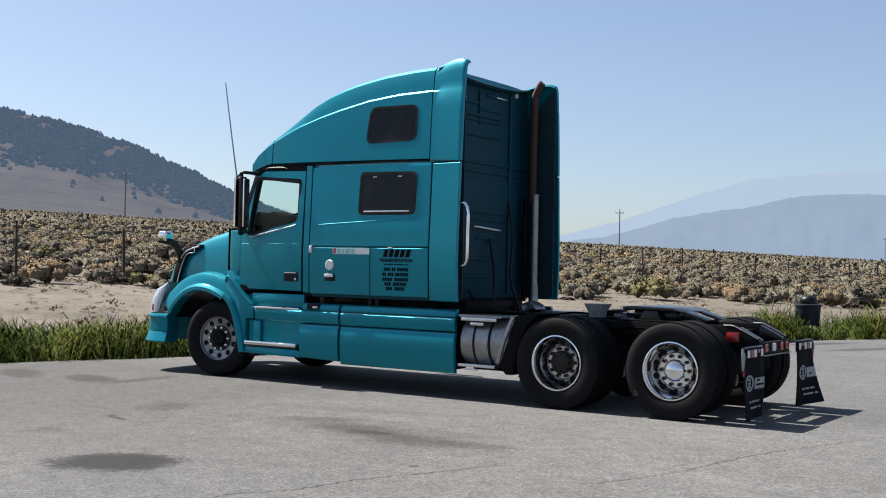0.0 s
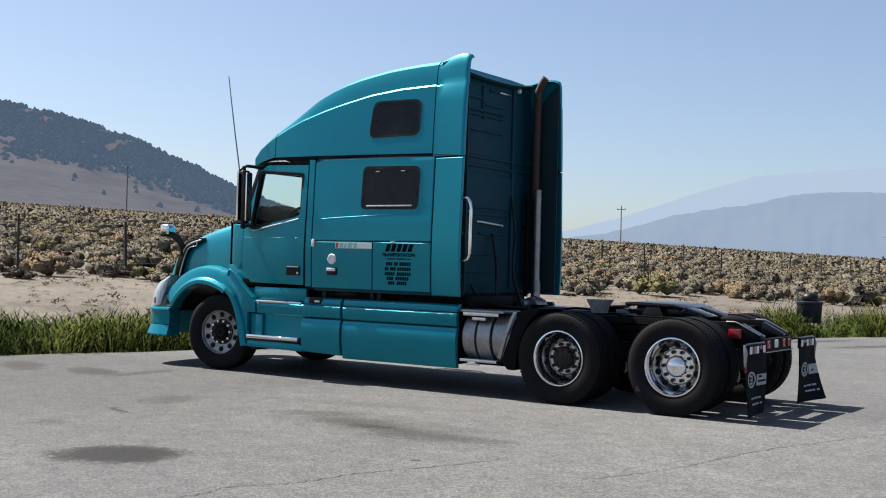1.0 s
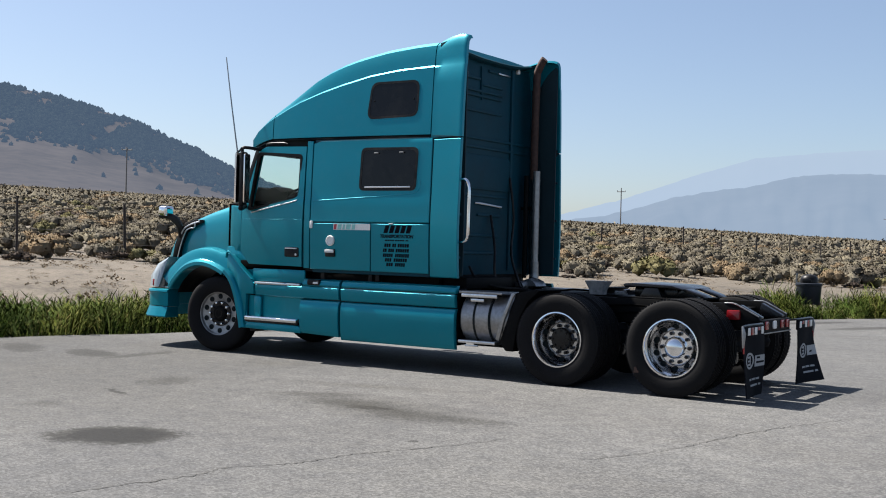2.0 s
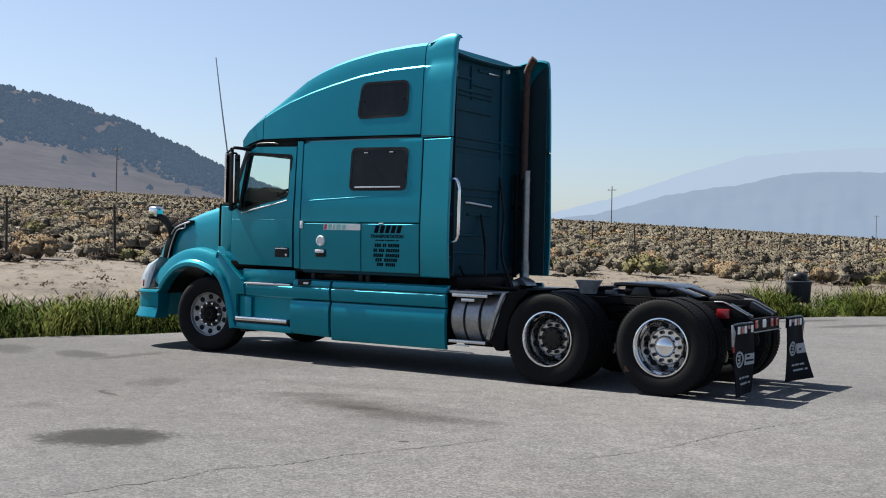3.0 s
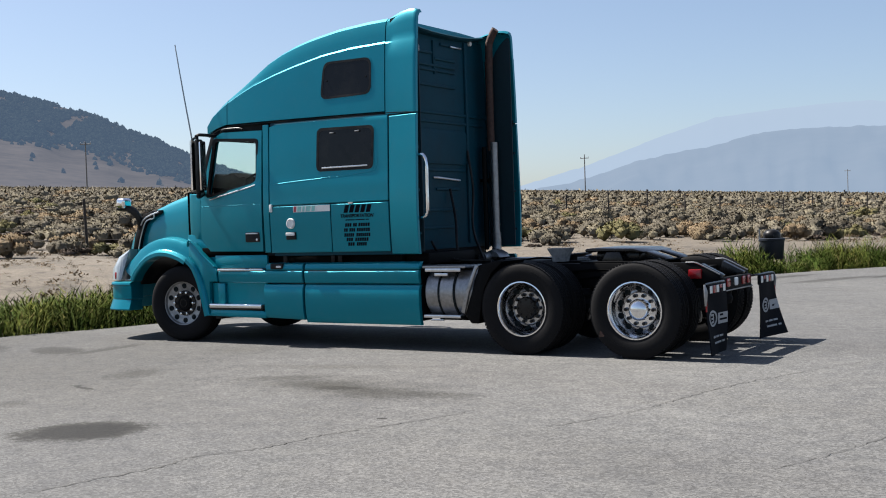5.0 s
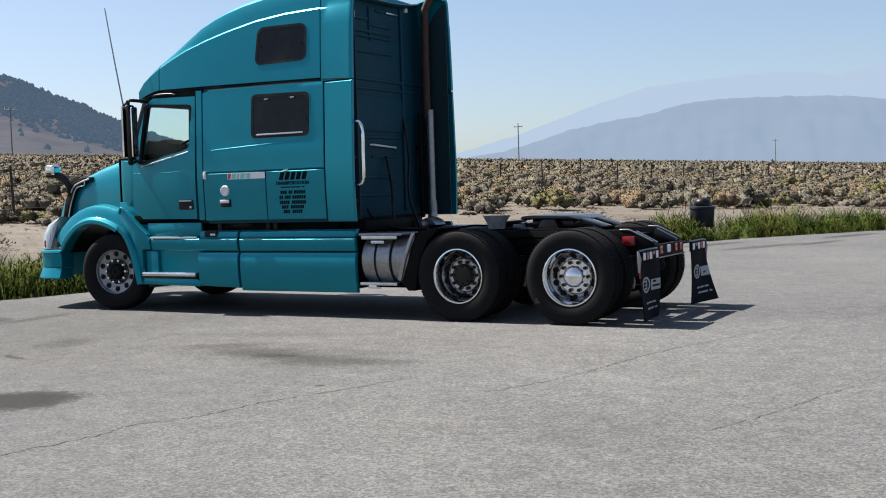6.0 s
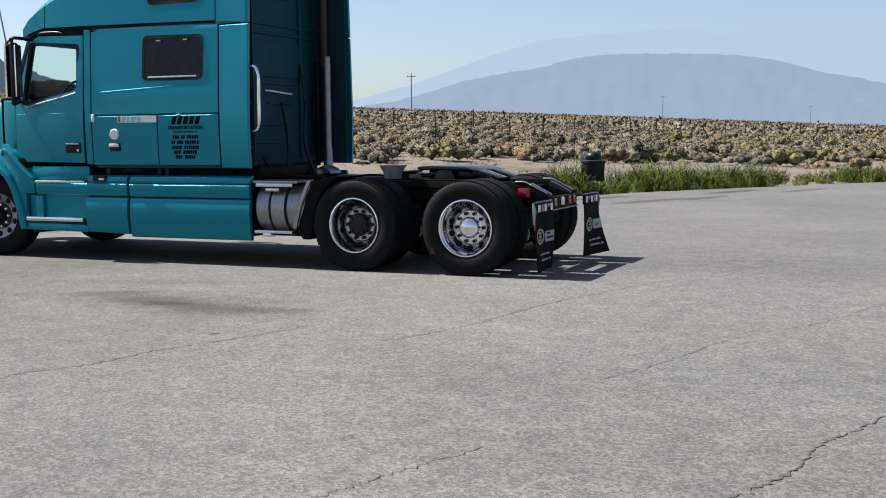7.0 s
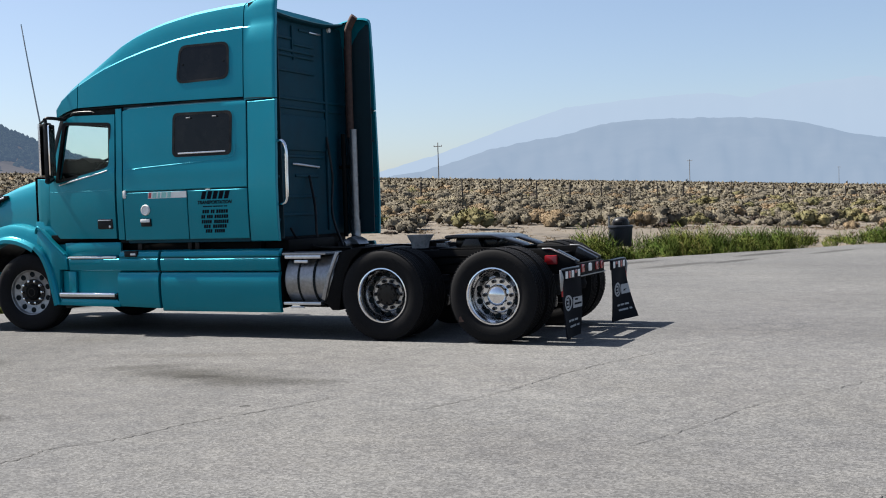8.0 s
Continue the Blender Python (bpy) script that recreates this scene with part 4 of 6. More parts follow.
def fender(path, s, tops):
    """A flared arch: section swept along the wheel opening; tops: how far the skin climbs past the opening."""
    line = smooth_line([(x, 0, z) for x, z in path], 4)
    secs = []
    n = len(line)
    for i, p in enumerate(line):
        d = line[min(i + 1, n - 1)] - line[max(i - 1, 0)]
        nrm = Vector((-d.z, 0, d.x)).normalized()
        up = interp(i / (n - 1), tops)
        sec = []
        for r, y in ((-0.01, 1.06), (-0.012, 1.212), (0.0, 1.228), (0.045, 1.226), (0.072, 1.206), (0.085, 1.176), (0.12, 1.162), (0.5 * up + 0.06, 1.148), (0.85 * up + 0.02, 1.115), (up, 1.01), (up, 0.80)):
            q = p + nrm * r
            sec.append((q.x, s * y, q.z))
        secs.append(sec)
    return loft(secs, caps=False, loop=True)


for s in (-1, 1):
    part("front_fender", fender(ARCH_FRONT, s, [(0, 0.33), (0.2, 0.27), (0.45, 0.25), (0.75, 0.25), (1, 0.33)]), TEAL, truck, "teal flared front wheel fender", smooth=24)
    rear = part("rear_fender", fender(ARCH_REAR, s, [(0, 0.13), (0.5, 0.115), (1, 0.11)]), TEAL, truck, smooth=24)
    fill = [(-6.335, 1.315), (-6.28, 1.315), (-6.12, 1.19), (-5.86, 0.985), (-5.84, 0.80), (-5.975, 0.80), (-5.985, 0.35), (-6.03, 0.345), (-6.06, 0.45), (-6.10, 0.60), (-6.14, 0.75), (-6.20, 0.9), (-6.26, 1.0), (-6.34, 1.07)]
    part("fender_panel", plate(fill, s * 1.05, s * 1.182, 0.008), TEAL, truck)
    part("fender_edge", tube(smooth_line([(-6.36, s * 1.17, 1.27), (-6.325, s * 1.19, 1.335), (-6.27, s * 1.19, 1.325), (-6.05, s * 1.19, 1.13), (-5.87, s * 1.19, 0.99)], 4), 0.016, 8), TEAL, truck)
    part("wheel_well", plate([(-7.40, 0.75), (-7.3, 0.95), (-7.0, 1.14), (-6.7, 1.17), (-6.4, 1.06), (-6.2, 0.9), (-6.05, 0.5), (-6.0, 0.3), (-5.9, 0.3), (-5.9, 1.2), (-7.4, 1.2)], s * 0.55, s * 1.06), BLACK, truck)
    part("cowl_foot", plate([(-6.42, 1.10), (-6.42, 1.42), (-6.16, 1.42), (-6.0, 1.26), (-5.80, 1.16), (-5.80, 0.98), (-6.2, 0.98)], s * 1.06, s * 1.10, 0.01), TEAL, truck)
    part("door_foot", box(-5.9, -5.0, s * 1.12 - 0.02, s * 1.12 + 0.02, 0.97, 1.14, 0.01), TEAL, truck)
    head = part("headlight", loft([[(-7.65, s * 1.19, 0.82), (-7.71, s * 1.19, 0.82), (-7.71, s * 1.185, 1.0), (-7.65, s * 1.16, 1.13), (-7.57, s * 1.10, 1.22)],
                                   [(-7.67, s * 1.13, 0.82), (-7.89, s * 1.13, 0.82), (-7.87, s * 1.13, 0.98), (-7.77, s * 1.10, 1.14), (-7.61, s * 1.05, 1.24)],
                                   [(-7.67, s * 0.98, 0.82), (-8.02, s * 0.98, 0.82), (-8.00, s * 0.98, 0.98), (-7.87, s * 0.97, 1.13), (-7.65, s * 0.94, 1.25)],
                                   [(-7.67, s * 0.72, 0.82), (-8.12, s * 0.72, 0.82), (-8.10, s * 0.72, 0.98), (-7.95, s * 0.74, 1.13), (-7.71, s * 0.76, 1.24)]]), LENS, truck, "pale clear headlight lens", smooth=50)
    part("marker_light", plate(rounded(-7.80, -7.70, 0.83, 0.93, 0.02), s * 1.08, s * 1.172, 0.01), RED, head, "red side marker")

PLAN = [(-7.43, -1.212), (-7.53, -1.215), (-7.66, -1.21), (-7.84, -1.16), (-7.97, -1.04), (-8.06, -0.8), (-8.13, -0.45), (-8.17, 0)]
PLAN = [Vector((x, y, 0)) for x, y in PLAN] + [Vector((x, -y, 0)) for x, y in PLAN[-2::-1]]
PLAN = smooth_line(PLAN, 4)


def bumper_skin(profile):
    secs = []
    n = len(PLAN)
    for i, p in enumerate(PLAN):
        d = PLAN[min(i + 1, n - 1)] - PLAN[max(i - 1, 0)]
        nrm = Vector((d.y, -d.x, 0)).normalized()
        if nrm.dot(p - Vector((-7.0, 0, 0))) < 0:
            nrm = -nrm
        secs.append([tuple(p + nrm * o + Vector((0, 0, z))) for o, z in profile])
    return loft(secs)


bumper = part("bumper", bumper_skin([(-0.22, 0.79), (-0.03, 0.80), (0.012, 0.785), (0.02, 0.76), (0.0, 0.745), (0.0, 0.56), (-0.22, 0.55)]), TEAL, truck, "teal front bumper")
part("valance", bumper_skin([(-0.2, 0.545), (0.004, 0.55), (0.05, 0.42), (0.045, 0.405), (-0.2, 0.40)]), TEAL, bumper)

# mirrors and aerial
for s in (-1, 1):
    mirror = part("door_mirror", plate(rounded(-5.975, -5.905, 1.96, 2.66, 0.03), s * 1.27, s * 1.375, 0.02), BLACK, truck, "tall black door mirror with a chrome back")
    part("chrome_shell", loft([[(-5.995, s * y, z) for y in (1.24, 1.40)] + [(-5.995 - 0.065 * math.sin(math.pi * (0.12 + 0.76 * k)), s * y, z) for y, k in ((1.385, 0.15), (1.33, 0.5), (1.26, 0.8))] for z, f in ((2.0, 0), (2.05, 1), (2.3, 1), (2.6, 1), (2.645, 0))]), CHROME, mirror)
    part("glass", plate(rounded(1.27, 1.37, 1.99, 2.63, 0.02) if s > 0 else rounded(-1.37, -1.27, 1.99, 2.63, 0.02), -5.892, -5.872, axis="x"), CHROME, mirror)
    part("upper_arm", tube(smooth_line([(-5.95, s * 1.34, 2.66), (-5.95, s * 1.33, 2.71), (-5.90, s * 1.28, 2.715), (-5.82, s * 1.12, 2.70)], 5), 0.022, 8), BLACK, mirror)
    part("lower_arm", tube(smooth_line([(-5.95, s * 1.33, 1.97), (-5.96, s * 1.34, 1.92), (-6.02, s * 1.24, 1.93), (-6.06, s * 1.12, 1.97)], 5), 0.03, 8), BLACK, mirror)
    hm = part("hood_mirror", tube(smooth_line([(-7.50, s * 0.93, 1.52), (-7.49, s * 0.96, 1.66), (-7.54, s * 1.0, 1.76), (-7.64, s * 1.03, 1.815), (-7.82, s * 1.04, 1.82)], 5), 0.05, 10, taper=list(np.linspace(0.035, 0.055, 12)) + list(np.linspace(0.055, 0.03, 9))), BLACK, truck, "black hood mirror on a bent arm with a chrome cap")
    part("cap", plate(quad_rounded([(-7.61, 1.815), (-7.60, 1.955), (-7.77, 1.965), (-7.78, 1.83)], 0.045), s * 0.97, s * 1.13, 0.035, 3), CHROME, hm, "rounded chrome mirror cap")
    if s < 0:
        aerial = part("aerial", tube([(-6.12, s * 1.26, 2.68), (-6.25, s * 1.235, 3.2), (-6.38, s * 1.19, 3.65), (-6.475, s * 1.15, 3.96)], 0.006, 6, taper=[0.011, 0.010, 0.009, 0.008]), GREY_TEXT, truck, "thin whip aerial leaning forward")
part("aerial_foot", tube([(-6.12, -1.26, 2.66), (-6.0, -1.30, 2.70), (-5.95, -1.36, 2.70)], 0.016, 8), BLACK, aerial)

# steps and skirts
for s in (-1, 1):
    part("skirt_core", box(-5.95, -2.66, s * 1.02 - 0.1, s * 1.02 + 0.1, 0.34, 1.0, 0.01), CHASSIS, truck)
    part("rear_skirt_top", skin(span(-4.352, -2.652), flat(0.945), flat(1.035), s, nz=3, thick=0.05, edge=0.02, out=0.0), TEAL, truck)
    part("rear_skirt_mid", skin(span(-4.352, -2.652), flat(0.780), flat(0.935), s, nz=3, thick=0.04, edge=0.014), TEAL, truck)
    part("rear_skirt_low", skin(span(-4.352, -2.652), flat(0.295), flat(0.768), s, nz=8, thick=0.04, edge=0.014), TEAL, truck)
    part("front_skirt_top", skin(span(-5.835, -4.385), flat(0.785), flat(0.94), s, nz=3, thick=0.04, edge=0.014), TEAL, truck)
    part("front_skirt_cap", skin(span(-4.99, -4.385), flat(0.945), flat(1.035), s, nz=3, thick=0.05, edge=0.02), TEAL, truck)
    part("front_skirt_low", skin(span(-5.02, -4.385), lambda x: 0.345 - 0.02 * (x + 5.02) / 0.64, flat(0.772), s, nz=8, thick=0.04, edge=0.014), TEAL, truck)
    part("front_skirt_foot", plate([(-6.02, 0.35), (-5.0, 0.335), (-5.0, 0.40), (-5.05, 0.43), (-5.9, 0.445)], s * 1.0, s * 1.195, 0.01), TEAL, truck)
    part("step_recess", box(-5.96, -5.02, s * 1.12 - 0.01, s * 1.12 + 0.01, 0.44, 0.78), TEAL, truck)
    part("recess_trim", box(-5.84, -5.72, s * 1.15 - 0.02, s * 1.15 + 0.02, 0.50, 0.775, 0.01), TEAL, truck)
    step = part("upper_step", box(-5.82, -5.03, s * 1.10 - 0.1, s * 1.10 + 0.1, 0.935, 0.965, 0.01), ALU, truck, "bright aluminium step tread")
    step = part("lower_step", plate(rounded(-5.945, -5.03, 0.435, 0.50, 0.02), s * 1.05, s * 1.225, 0.012), BLACK, truck, "chrome-topped lower cab step")
    part("tread", box(-5.945, -5.05, s * 1.14 - 0.09, s * 1.14 + 0.09, 0.497, 0.512, 0.006), CHROME, step)
    part("nose_strip", box(-5.945, -5.05, s * 1.226 - 0.008, s * 1.226 + 0.008, 0.462, 0.508, 0.007), CHROME, step)
    part("step_light", plate(rounded(-4.90, -4.70, 0.955, 1.03, 0.02), s * 1.12, s * 1.205, 0.008), BLACK, truck)
    part("step_lamp", box(-4.80, -4.72, s * 1.20, s * 1.212, 0.975, 1.0, 0.004), WHITE, truck)
    for x in (-4.72, -3.96, -3.85):
        part("skirt_bracket", box(x - 0.03, x + 0.03, s * 1.1 - 0.02, s * 1.1 + 0.02, 1.03, 1.15, 0.005), BLACK, truck)

# tank between cab and drive wheels, quarter fenders
for s in (-1, 1):
    tank = part("fuel_tank", lathe([(0, -2.62), (0.27, -2.62), (0.30, -2.59), (0.30, -2.0), (0.285, -1.965), (0.15, -1.94), (0, -1.93)], 40, "x", (0, s * 0.86, 0.665)), DULL_ALU, truck, "dull round aluminium tank", smooth=40)
    part("strap", lathe([(0.302, -2.40), (0.309, -2.40), (0.309, -2.22), (0.302, -2.22)], 40, "x", (0, s * 0.86, 0.665)), DULL_ALU, tank)
    for x in (-2.41, -2.205):
        part("strap_edge", lathe([(0.302, x - 0.012), (0.315, x - 0.012), (0.315, x + 0.012), (0.302, x + 0.012)], 40, "x", (0, s * 0.86, 0.665)), GAP, tank)
    deck = part("tank_step", box(-2.62, -2.04, s * 0.98 - 0.19, s * 0.98 + 0.19, 0.955, 0.985, 0.006), DULL_ALU, truck, "dull aluminium tread plate")
    part("edge", box(-2.58, -2.10, s * 1.172 - 0.008, s * 1.172 + 0.008, 0.915, 0.955, 0.006), ALU, deck)
    part("tab", box(-2.46, -2.28, s * 1.16 - 0.008, s * 1.16 + 0.008, 0.865, 0.90, 0.006), ALU, deck)
    low = part("tank_lower_step", box(-2.62, -2.12, s * 1.04 - 0.13, s * 1.04 + 0.13, 0.385, 0.42, 0.006), ALU, truck)
    part("tab", box(-2.52, -2.34, s * 1.17 - 0.008, s * 1.17 + 0.008, 0.35, 0.37, 0.006), ALU, low)
    part("under_box", plate([(-2.62, 0.33), (-1.9, 0.33), (-1.72, 0.42), (-1.66, 0.6), (-1.72, 0.75), (-1.85, 0.98), (-2.62, 0.96)], s * 0.5, s * 0.84, 0.02), CHASSIS, truck)
    qf = part("quarter_fender", plate([(-2.06, 0.42), (-1.86, 0.985), (-1.80, 1.0), (-1.62, 1.04), (-1.55, 1.03), (-1.70, 0.90), (-1.80, 0.72), (-1.85, 0.52), (-1.88, 0.33), (-1.98, 0.33)], s * 0.62, s * 1.17, 0.012), CHASSIS, truck, "black quarter fender ahead of the drive wheels")
    part("bright_edge", plate([(-2.10, 0.46), (-2.055, 0.44), (-1.99, 0.68), (-1.885, 0.93), (-1.85, 0.985), (-1.90, 0.99), (-2.03, 0.70)], s * 1.165, s * 1.19, 0.004), DULL_ALU, qf)

# chassis
for s in (-1, 1):
    rail = part("frame_rail", plate([(-6.2, 0.70), (0.30, 0.70), (0.66, 0.70), (0.68, 0.80), (0.665, 0.835), (0.42, 0.955), (0.38, 0.965), (-6.2, 0.965)], s * 0.40, s * 0.475, 0.006), CHASSIS, truck, "black steel frame rail")
    # bright metal strip laid on as the light on the top flange
    part("lit_edge", tube([(0.30, s * 0.475, 0.966), (0.39, s * 0.475, 0.968), (0.43, s * 0.475, 0.958), (0.67, s * 0.475, 0.838)], 0.008, 8), DULL_ALU, rail, "bright strip for the sunlit top flange of the rail end")
    part("rail_end", plate([(0.40, 0.80), (0.44, 0.95), (0.67, 0.83), (0.67, 0.80)], s * 0.30, s * 0.40, 0.004), STEEL_DARK, rail)
    for x in (-3.9, -2.5, -1.9, -0.2):
        part("bolt_plate", box(x, x + 0.16, s * 0.478 - 0.006, s * 0.478 + 0.006, 0.74, 0.93, 0.004), CHASSIS, rail)
for x in (-5.0, -3.2, -1.95, -0.66, 0.3):
    part("cross_member", box(x - 0.05, x + 0.05, -0.42, 0.42, 0.72, 0.9, 0.01), CHASSIS, truck)
bar = part("rear_cross_bar", box(0.64, 0.71, -0.47, 0.47, 0.66, 0.80, 0.008), CHASSIS, truck, "black rear cross bar with tail lights")
for y, m in ((-0.34, RED), (-0.08, WHITE), (0.18, RED), (0.36, RED)):
    part("tail_light", plate(rounded(y - 0.055, y + 0.055, 0.70, 0.785, 0.02), 0.705, 0.722, 0.004, axis="x"), m, bar, "red tail light" if m is RED else "white reversing light")
part("bar_lip", box(0.63, 0.72, -0.5, 0.5, 0.655, 0.668, 0.003), DULL_ALU, bar)
part("side_lamp", plate(rounded(0.34, 0.48, 0.795, 0.895, 0.015), -0.52, -0.476, 0.006), RED, truck, "square red side lamp")
for x in (0.0, -1.32):
    part("drive_axle", tube([(x, -1.0, 0.5), (x, 1.0, 0.5)], 0.085, 14), STEEL_DARK, truck)
    part("differential", lathe([(0, -0.24), (0.14, -0.2), (0.21, -0.05), (0.21, 0.05), (0.14, 0.2), (0, 0.24)], 20, "x", (x, 0, 0.5)), STEEL_DARK, truck)
    for s in (-1, 1):
        part("air_spring", lathe([(0, 0.45), (0.13, 0.46), (0.15, 0.52), (0.13, 0.57), (0.15, 0.62), (0.12, 0.68), (0, 0.69)], 18, "z", (x + 0.35, s * 0.44, 0)), RUBBER, truck)
        part("torque_arm", tube([(x + 0.35, s * 0.44, 0.46), (x - 0.1, s * 0.44, 0.42), (x - 0.5, s * 0.44, 0.52)], 0.04, 8), CHASSIS, truck)
        part("brake_chamber", lathe([(0, -0.12), (0.08, -0.12), (0.085, 0), (0.07, 0.1), (0, 0.11)], 16, "x", (x + 0.28, s * 0.3, 0.38)), STEEL_DARK, truck)
part("front_axle", tube([(-6.58, -0.9, 0.42), (-6.58, -0.4, 0.36), (-6.58, 0.4, 0.36), (-6.58, 0.9, 0.42)], 0.06, 10), STEEL_DARK, truck)
part("engine_sump", box(-7.2, -5.6, -0.35, 0.35, 0.42, 1.2, 0.05), STEEL_DARK, truck)
part("gearbox", box(-5.6, -4.6, -0.25, 0.25, 0.5, 0.95, 0.05), STEEL_DARK, truck)
part("drive_shaft", tube([(-4.6, 0, 0.62), (-1.5, 0, 0.52)], 0.05, 10), STEEL_DARK, truck)
part("air_tank", lathe([(0, -3.9), (0.12, -3.87), (0.14, -3.8), (0.14, -3.1), (0.12, -3.03), (0, -3.0)], 18, "x", (0, 0.2, 0.62)), CHASSIS, truck)
for y, z, x0, x1 in ((-0.52, 0.80, -1.8, 0.2), (-0.5, 0.87, -1.9, -0.1), (0.1, 0.99, -2.4, -1.4)):
    part("air_line", tube(smooth_line([(x0, y, z), (x0 + (x1 - x0) * 0.3, y - 0.02, z - 0.03), (x0 + (x1 - x0) * 0.6, y + 0.01, z + 0.02), (x1, y, z)], 5), 0.012, 6), MATTE, truck)

# coupling plate and the flared grey tool well ahead of it
fifth = part("fifth_wheel", plate([(-0.90, 1.10), (-0.86, 1.08), (-0.80, 1.095), (-0.30, 1.09), (-0.20, 1.075), (-0.20, 1.09), (-0.32, 1.122), (-0.80, 1.135), (-0.88, 1.128), (-0.90, 1.115)], -0.43, 0.43, 0.008), STEEL_DARK, truck, "greasy black coupling plate with sloping ramps")
for y in (-0.22, 0.22):
    part("ramp", plate([(-0.24, 1.075), (-0.22, 1.095), (0.0, 1.025), (0.03, 1.0), (0.0, 0.995)], y - 0.12, y + 0.12, 0.006), STEEL_DARK, fifth)
for y in (-0.38, 0.38):
    part("trunnion", plate([(-0.72, 0.955), (-0.42, 0.955), (-0.48, 1.09), (-0.64, 1.09)], y - 0.05, y + 0.05, 0.01), STEEL_DARK, fifth)
# dark box added to fill in the shade beneath the plate
part("under_plate_shade", box(-0.82, -0.30, -0.30, 0.30, 0.98, 1.09, 0.02), STEEL_DARK, fifth)
part("slide_base", box(-0.95, -0.1, -0.47, 0.47, 0.965, 0.985, 0.005), CHASSIS, fifth)
part("release_handle", tube([(-0.82, -0.42, 1.06), (-0.88, -0.46, 1.05), (-0.84, -0.48, 1.04)], 0.008, 6), ALU, fifth)
ZINC = plain("weathered_zinc", (0.30, 0.30, 0.30), 0.6, 0.2, grain=18, vary=0.4, dirt=(0.06, 0.055, 0.05), dirt_amount=0.6)
well = loft([[(-1.50, -0.06, 0.97), (-1.34, -0.06, 0.97), (-1.34, 0.06, 0.97), (-1.50, 0.06, 0.97)], [(-1.51, -0.07, 1.04), (-1.33, -0.07, 1.04), (-1.33, 0.07, 1.04), (-1.51, 0.07, 1.04)], [(-1.55, -0.1, 1.13), (-1.28, -0.1, 1.13), (-1.28, 0.1, 1.13), (-1.55, 0.1, 1.13)]])
part("hose_tray", well, ZINC, truck, "weathered flared grey metal tray on the frame")
part("spring_coil", tube([(-1.2 + 0.013 * i / 6, 0.02 * math.cos(i), 1.0 + 0.02 * math.sin(i)) for i in range(70)], 0.005, 5), GREY_TEXT, truck)
part("deck_plate", box(-2.45, -1.62, -0.40, 0.40, 0.966, 0.985, 0.004), CHASSIS, truck)


# ---- wheels, face towards -y at the origin ----
def tyre_profile(half, r=0.505, bead=0.292):
    pts = [(bead, -half * 0.80), (bead + 0.02, -half * 0.92), (0.36, -half * 1.0), (0.42, -half * 1.02), (0.46, -half * 0.98), (0.488, -half * 0.90), (r - 0.006, -half * 0.80)]
    tread = []
    for k, c in enumerate((-0.55, -0.2, 0.2, 0.55)):
        tread += [(r, half * (c - 0.10)), (r - 0.014, half * (c - 0.07)), (r - 0.014, half * (c + 0.07)), (r, half * (c + 0.10))]
    return pts + tread + [(a, -b) for a, b in reversed(pts)]


def tyre(y, half):
    return lathe([(r, y + h) for r, h in tyre_profile(half)], 64, closed=True)


def tread_blocks(y, half, n=84):
    """Cut lugs standing on the outer shoulders of a tyre."""
    bm = bmesh.new()
    for i in range(n):
        a = 2 * math.pi * i / n
        for sgn in (-1, 1):
            m = Matrix.Translation((0, y + sgn * half * 0.74, 0)) @ Matrix.Rotation(a, 4, "Y") @ Matrix.Translation((0, 0, 0.505))
            vs = [bm.verts.new(m @ Vector(p)) for p in ((-0.017, -0.02, -0.02), (0.017, -0.02, -0.02), (0.017, 0.02, -0.02), (-0.017, 0.02, -0.02), (-0.012, -0.02, -0.001), (0.012, -0.02, -0.001), (0.012, 0.02, -0.001), (-0.012, 0.02, -0.001))]
            for f in ((4, 5, 6, 7), (0, 1, 5, 4), (1, 2, 6, 5), (2, 3, 7, 6), (3, 0, 4, 7)):
                bm.faces.new([vs[k] for k in f])
    return bm


def raised_letters(parent, r, y):
    """Worn moulded bars along the sidewall."""
    bm = bmesh.new()
    for a0, count in ((200, 9), (20, 9)):
        for i in range(count):
            m = Matrix.Rotation(radians(a0 + i * 5.0), 4, "Y")
            vs = [bm.verts.new(m @ Vector((px, y + dy, r + pz))) for dy in (0, -0.004) for px, pz in ((-0.013, -0.016), (0.013, -0.016), (0.011, 0.016), (-0.011, 0.016))]
            for f in ((4, 5, 6, 7), (0, 1, 5, 4), (1, 2, 6, 5), (2, 3, 7, 6), (3, 0, 4, 7)):
                bm.faces.new([vs[k] for k in f])
    tagged(part("sidewall_moulding", bm, RUBBER, parent, smooth=0), kind="stuff")


def holes(parent, n, radius, size, y, material=GAP, tilt=0.0):
    """Dark discs that paint the shade of round openings in a ring; tilt: the slope of the disc that they sit in."""
    first = part("hand_hole_shade", lathe([(0, -0.003), (size, -0.003), (size, 0.012)], 16), material, parent)
    spot = Matrix.Translation((0, y, radius)) @ Matrix.Rotation(radians(tilt), 4, "X")
    first.matrix_basis = spot
    for i in range(1, n):
        again(first, parent, Matrix.Rotation(2 * math.pi * i / n, 4, "Y") @ spot)


def nuts(parent, n, radius, y, material=CHROME, turn=18.0):
    first = part("lug_nut", lathe([(0, y - 0.045), (0.016, y - 0.043), (0.021, y - 0.03), (0.021, y)], 6, centre=(0, 0, 0)), material, parent, smooth=0)
    first.matrix_basis = Matrix.Rotation(radians(turn), 4, "Y") @ Matrix.Translation((0, 0, radius))
    for i in range(1, n):
        again(first, parent, Matrix.Rotation(radians(turn + 360.0 * i / n), 4, "Y") @ Matrix.Translation((0, 0, radius)))


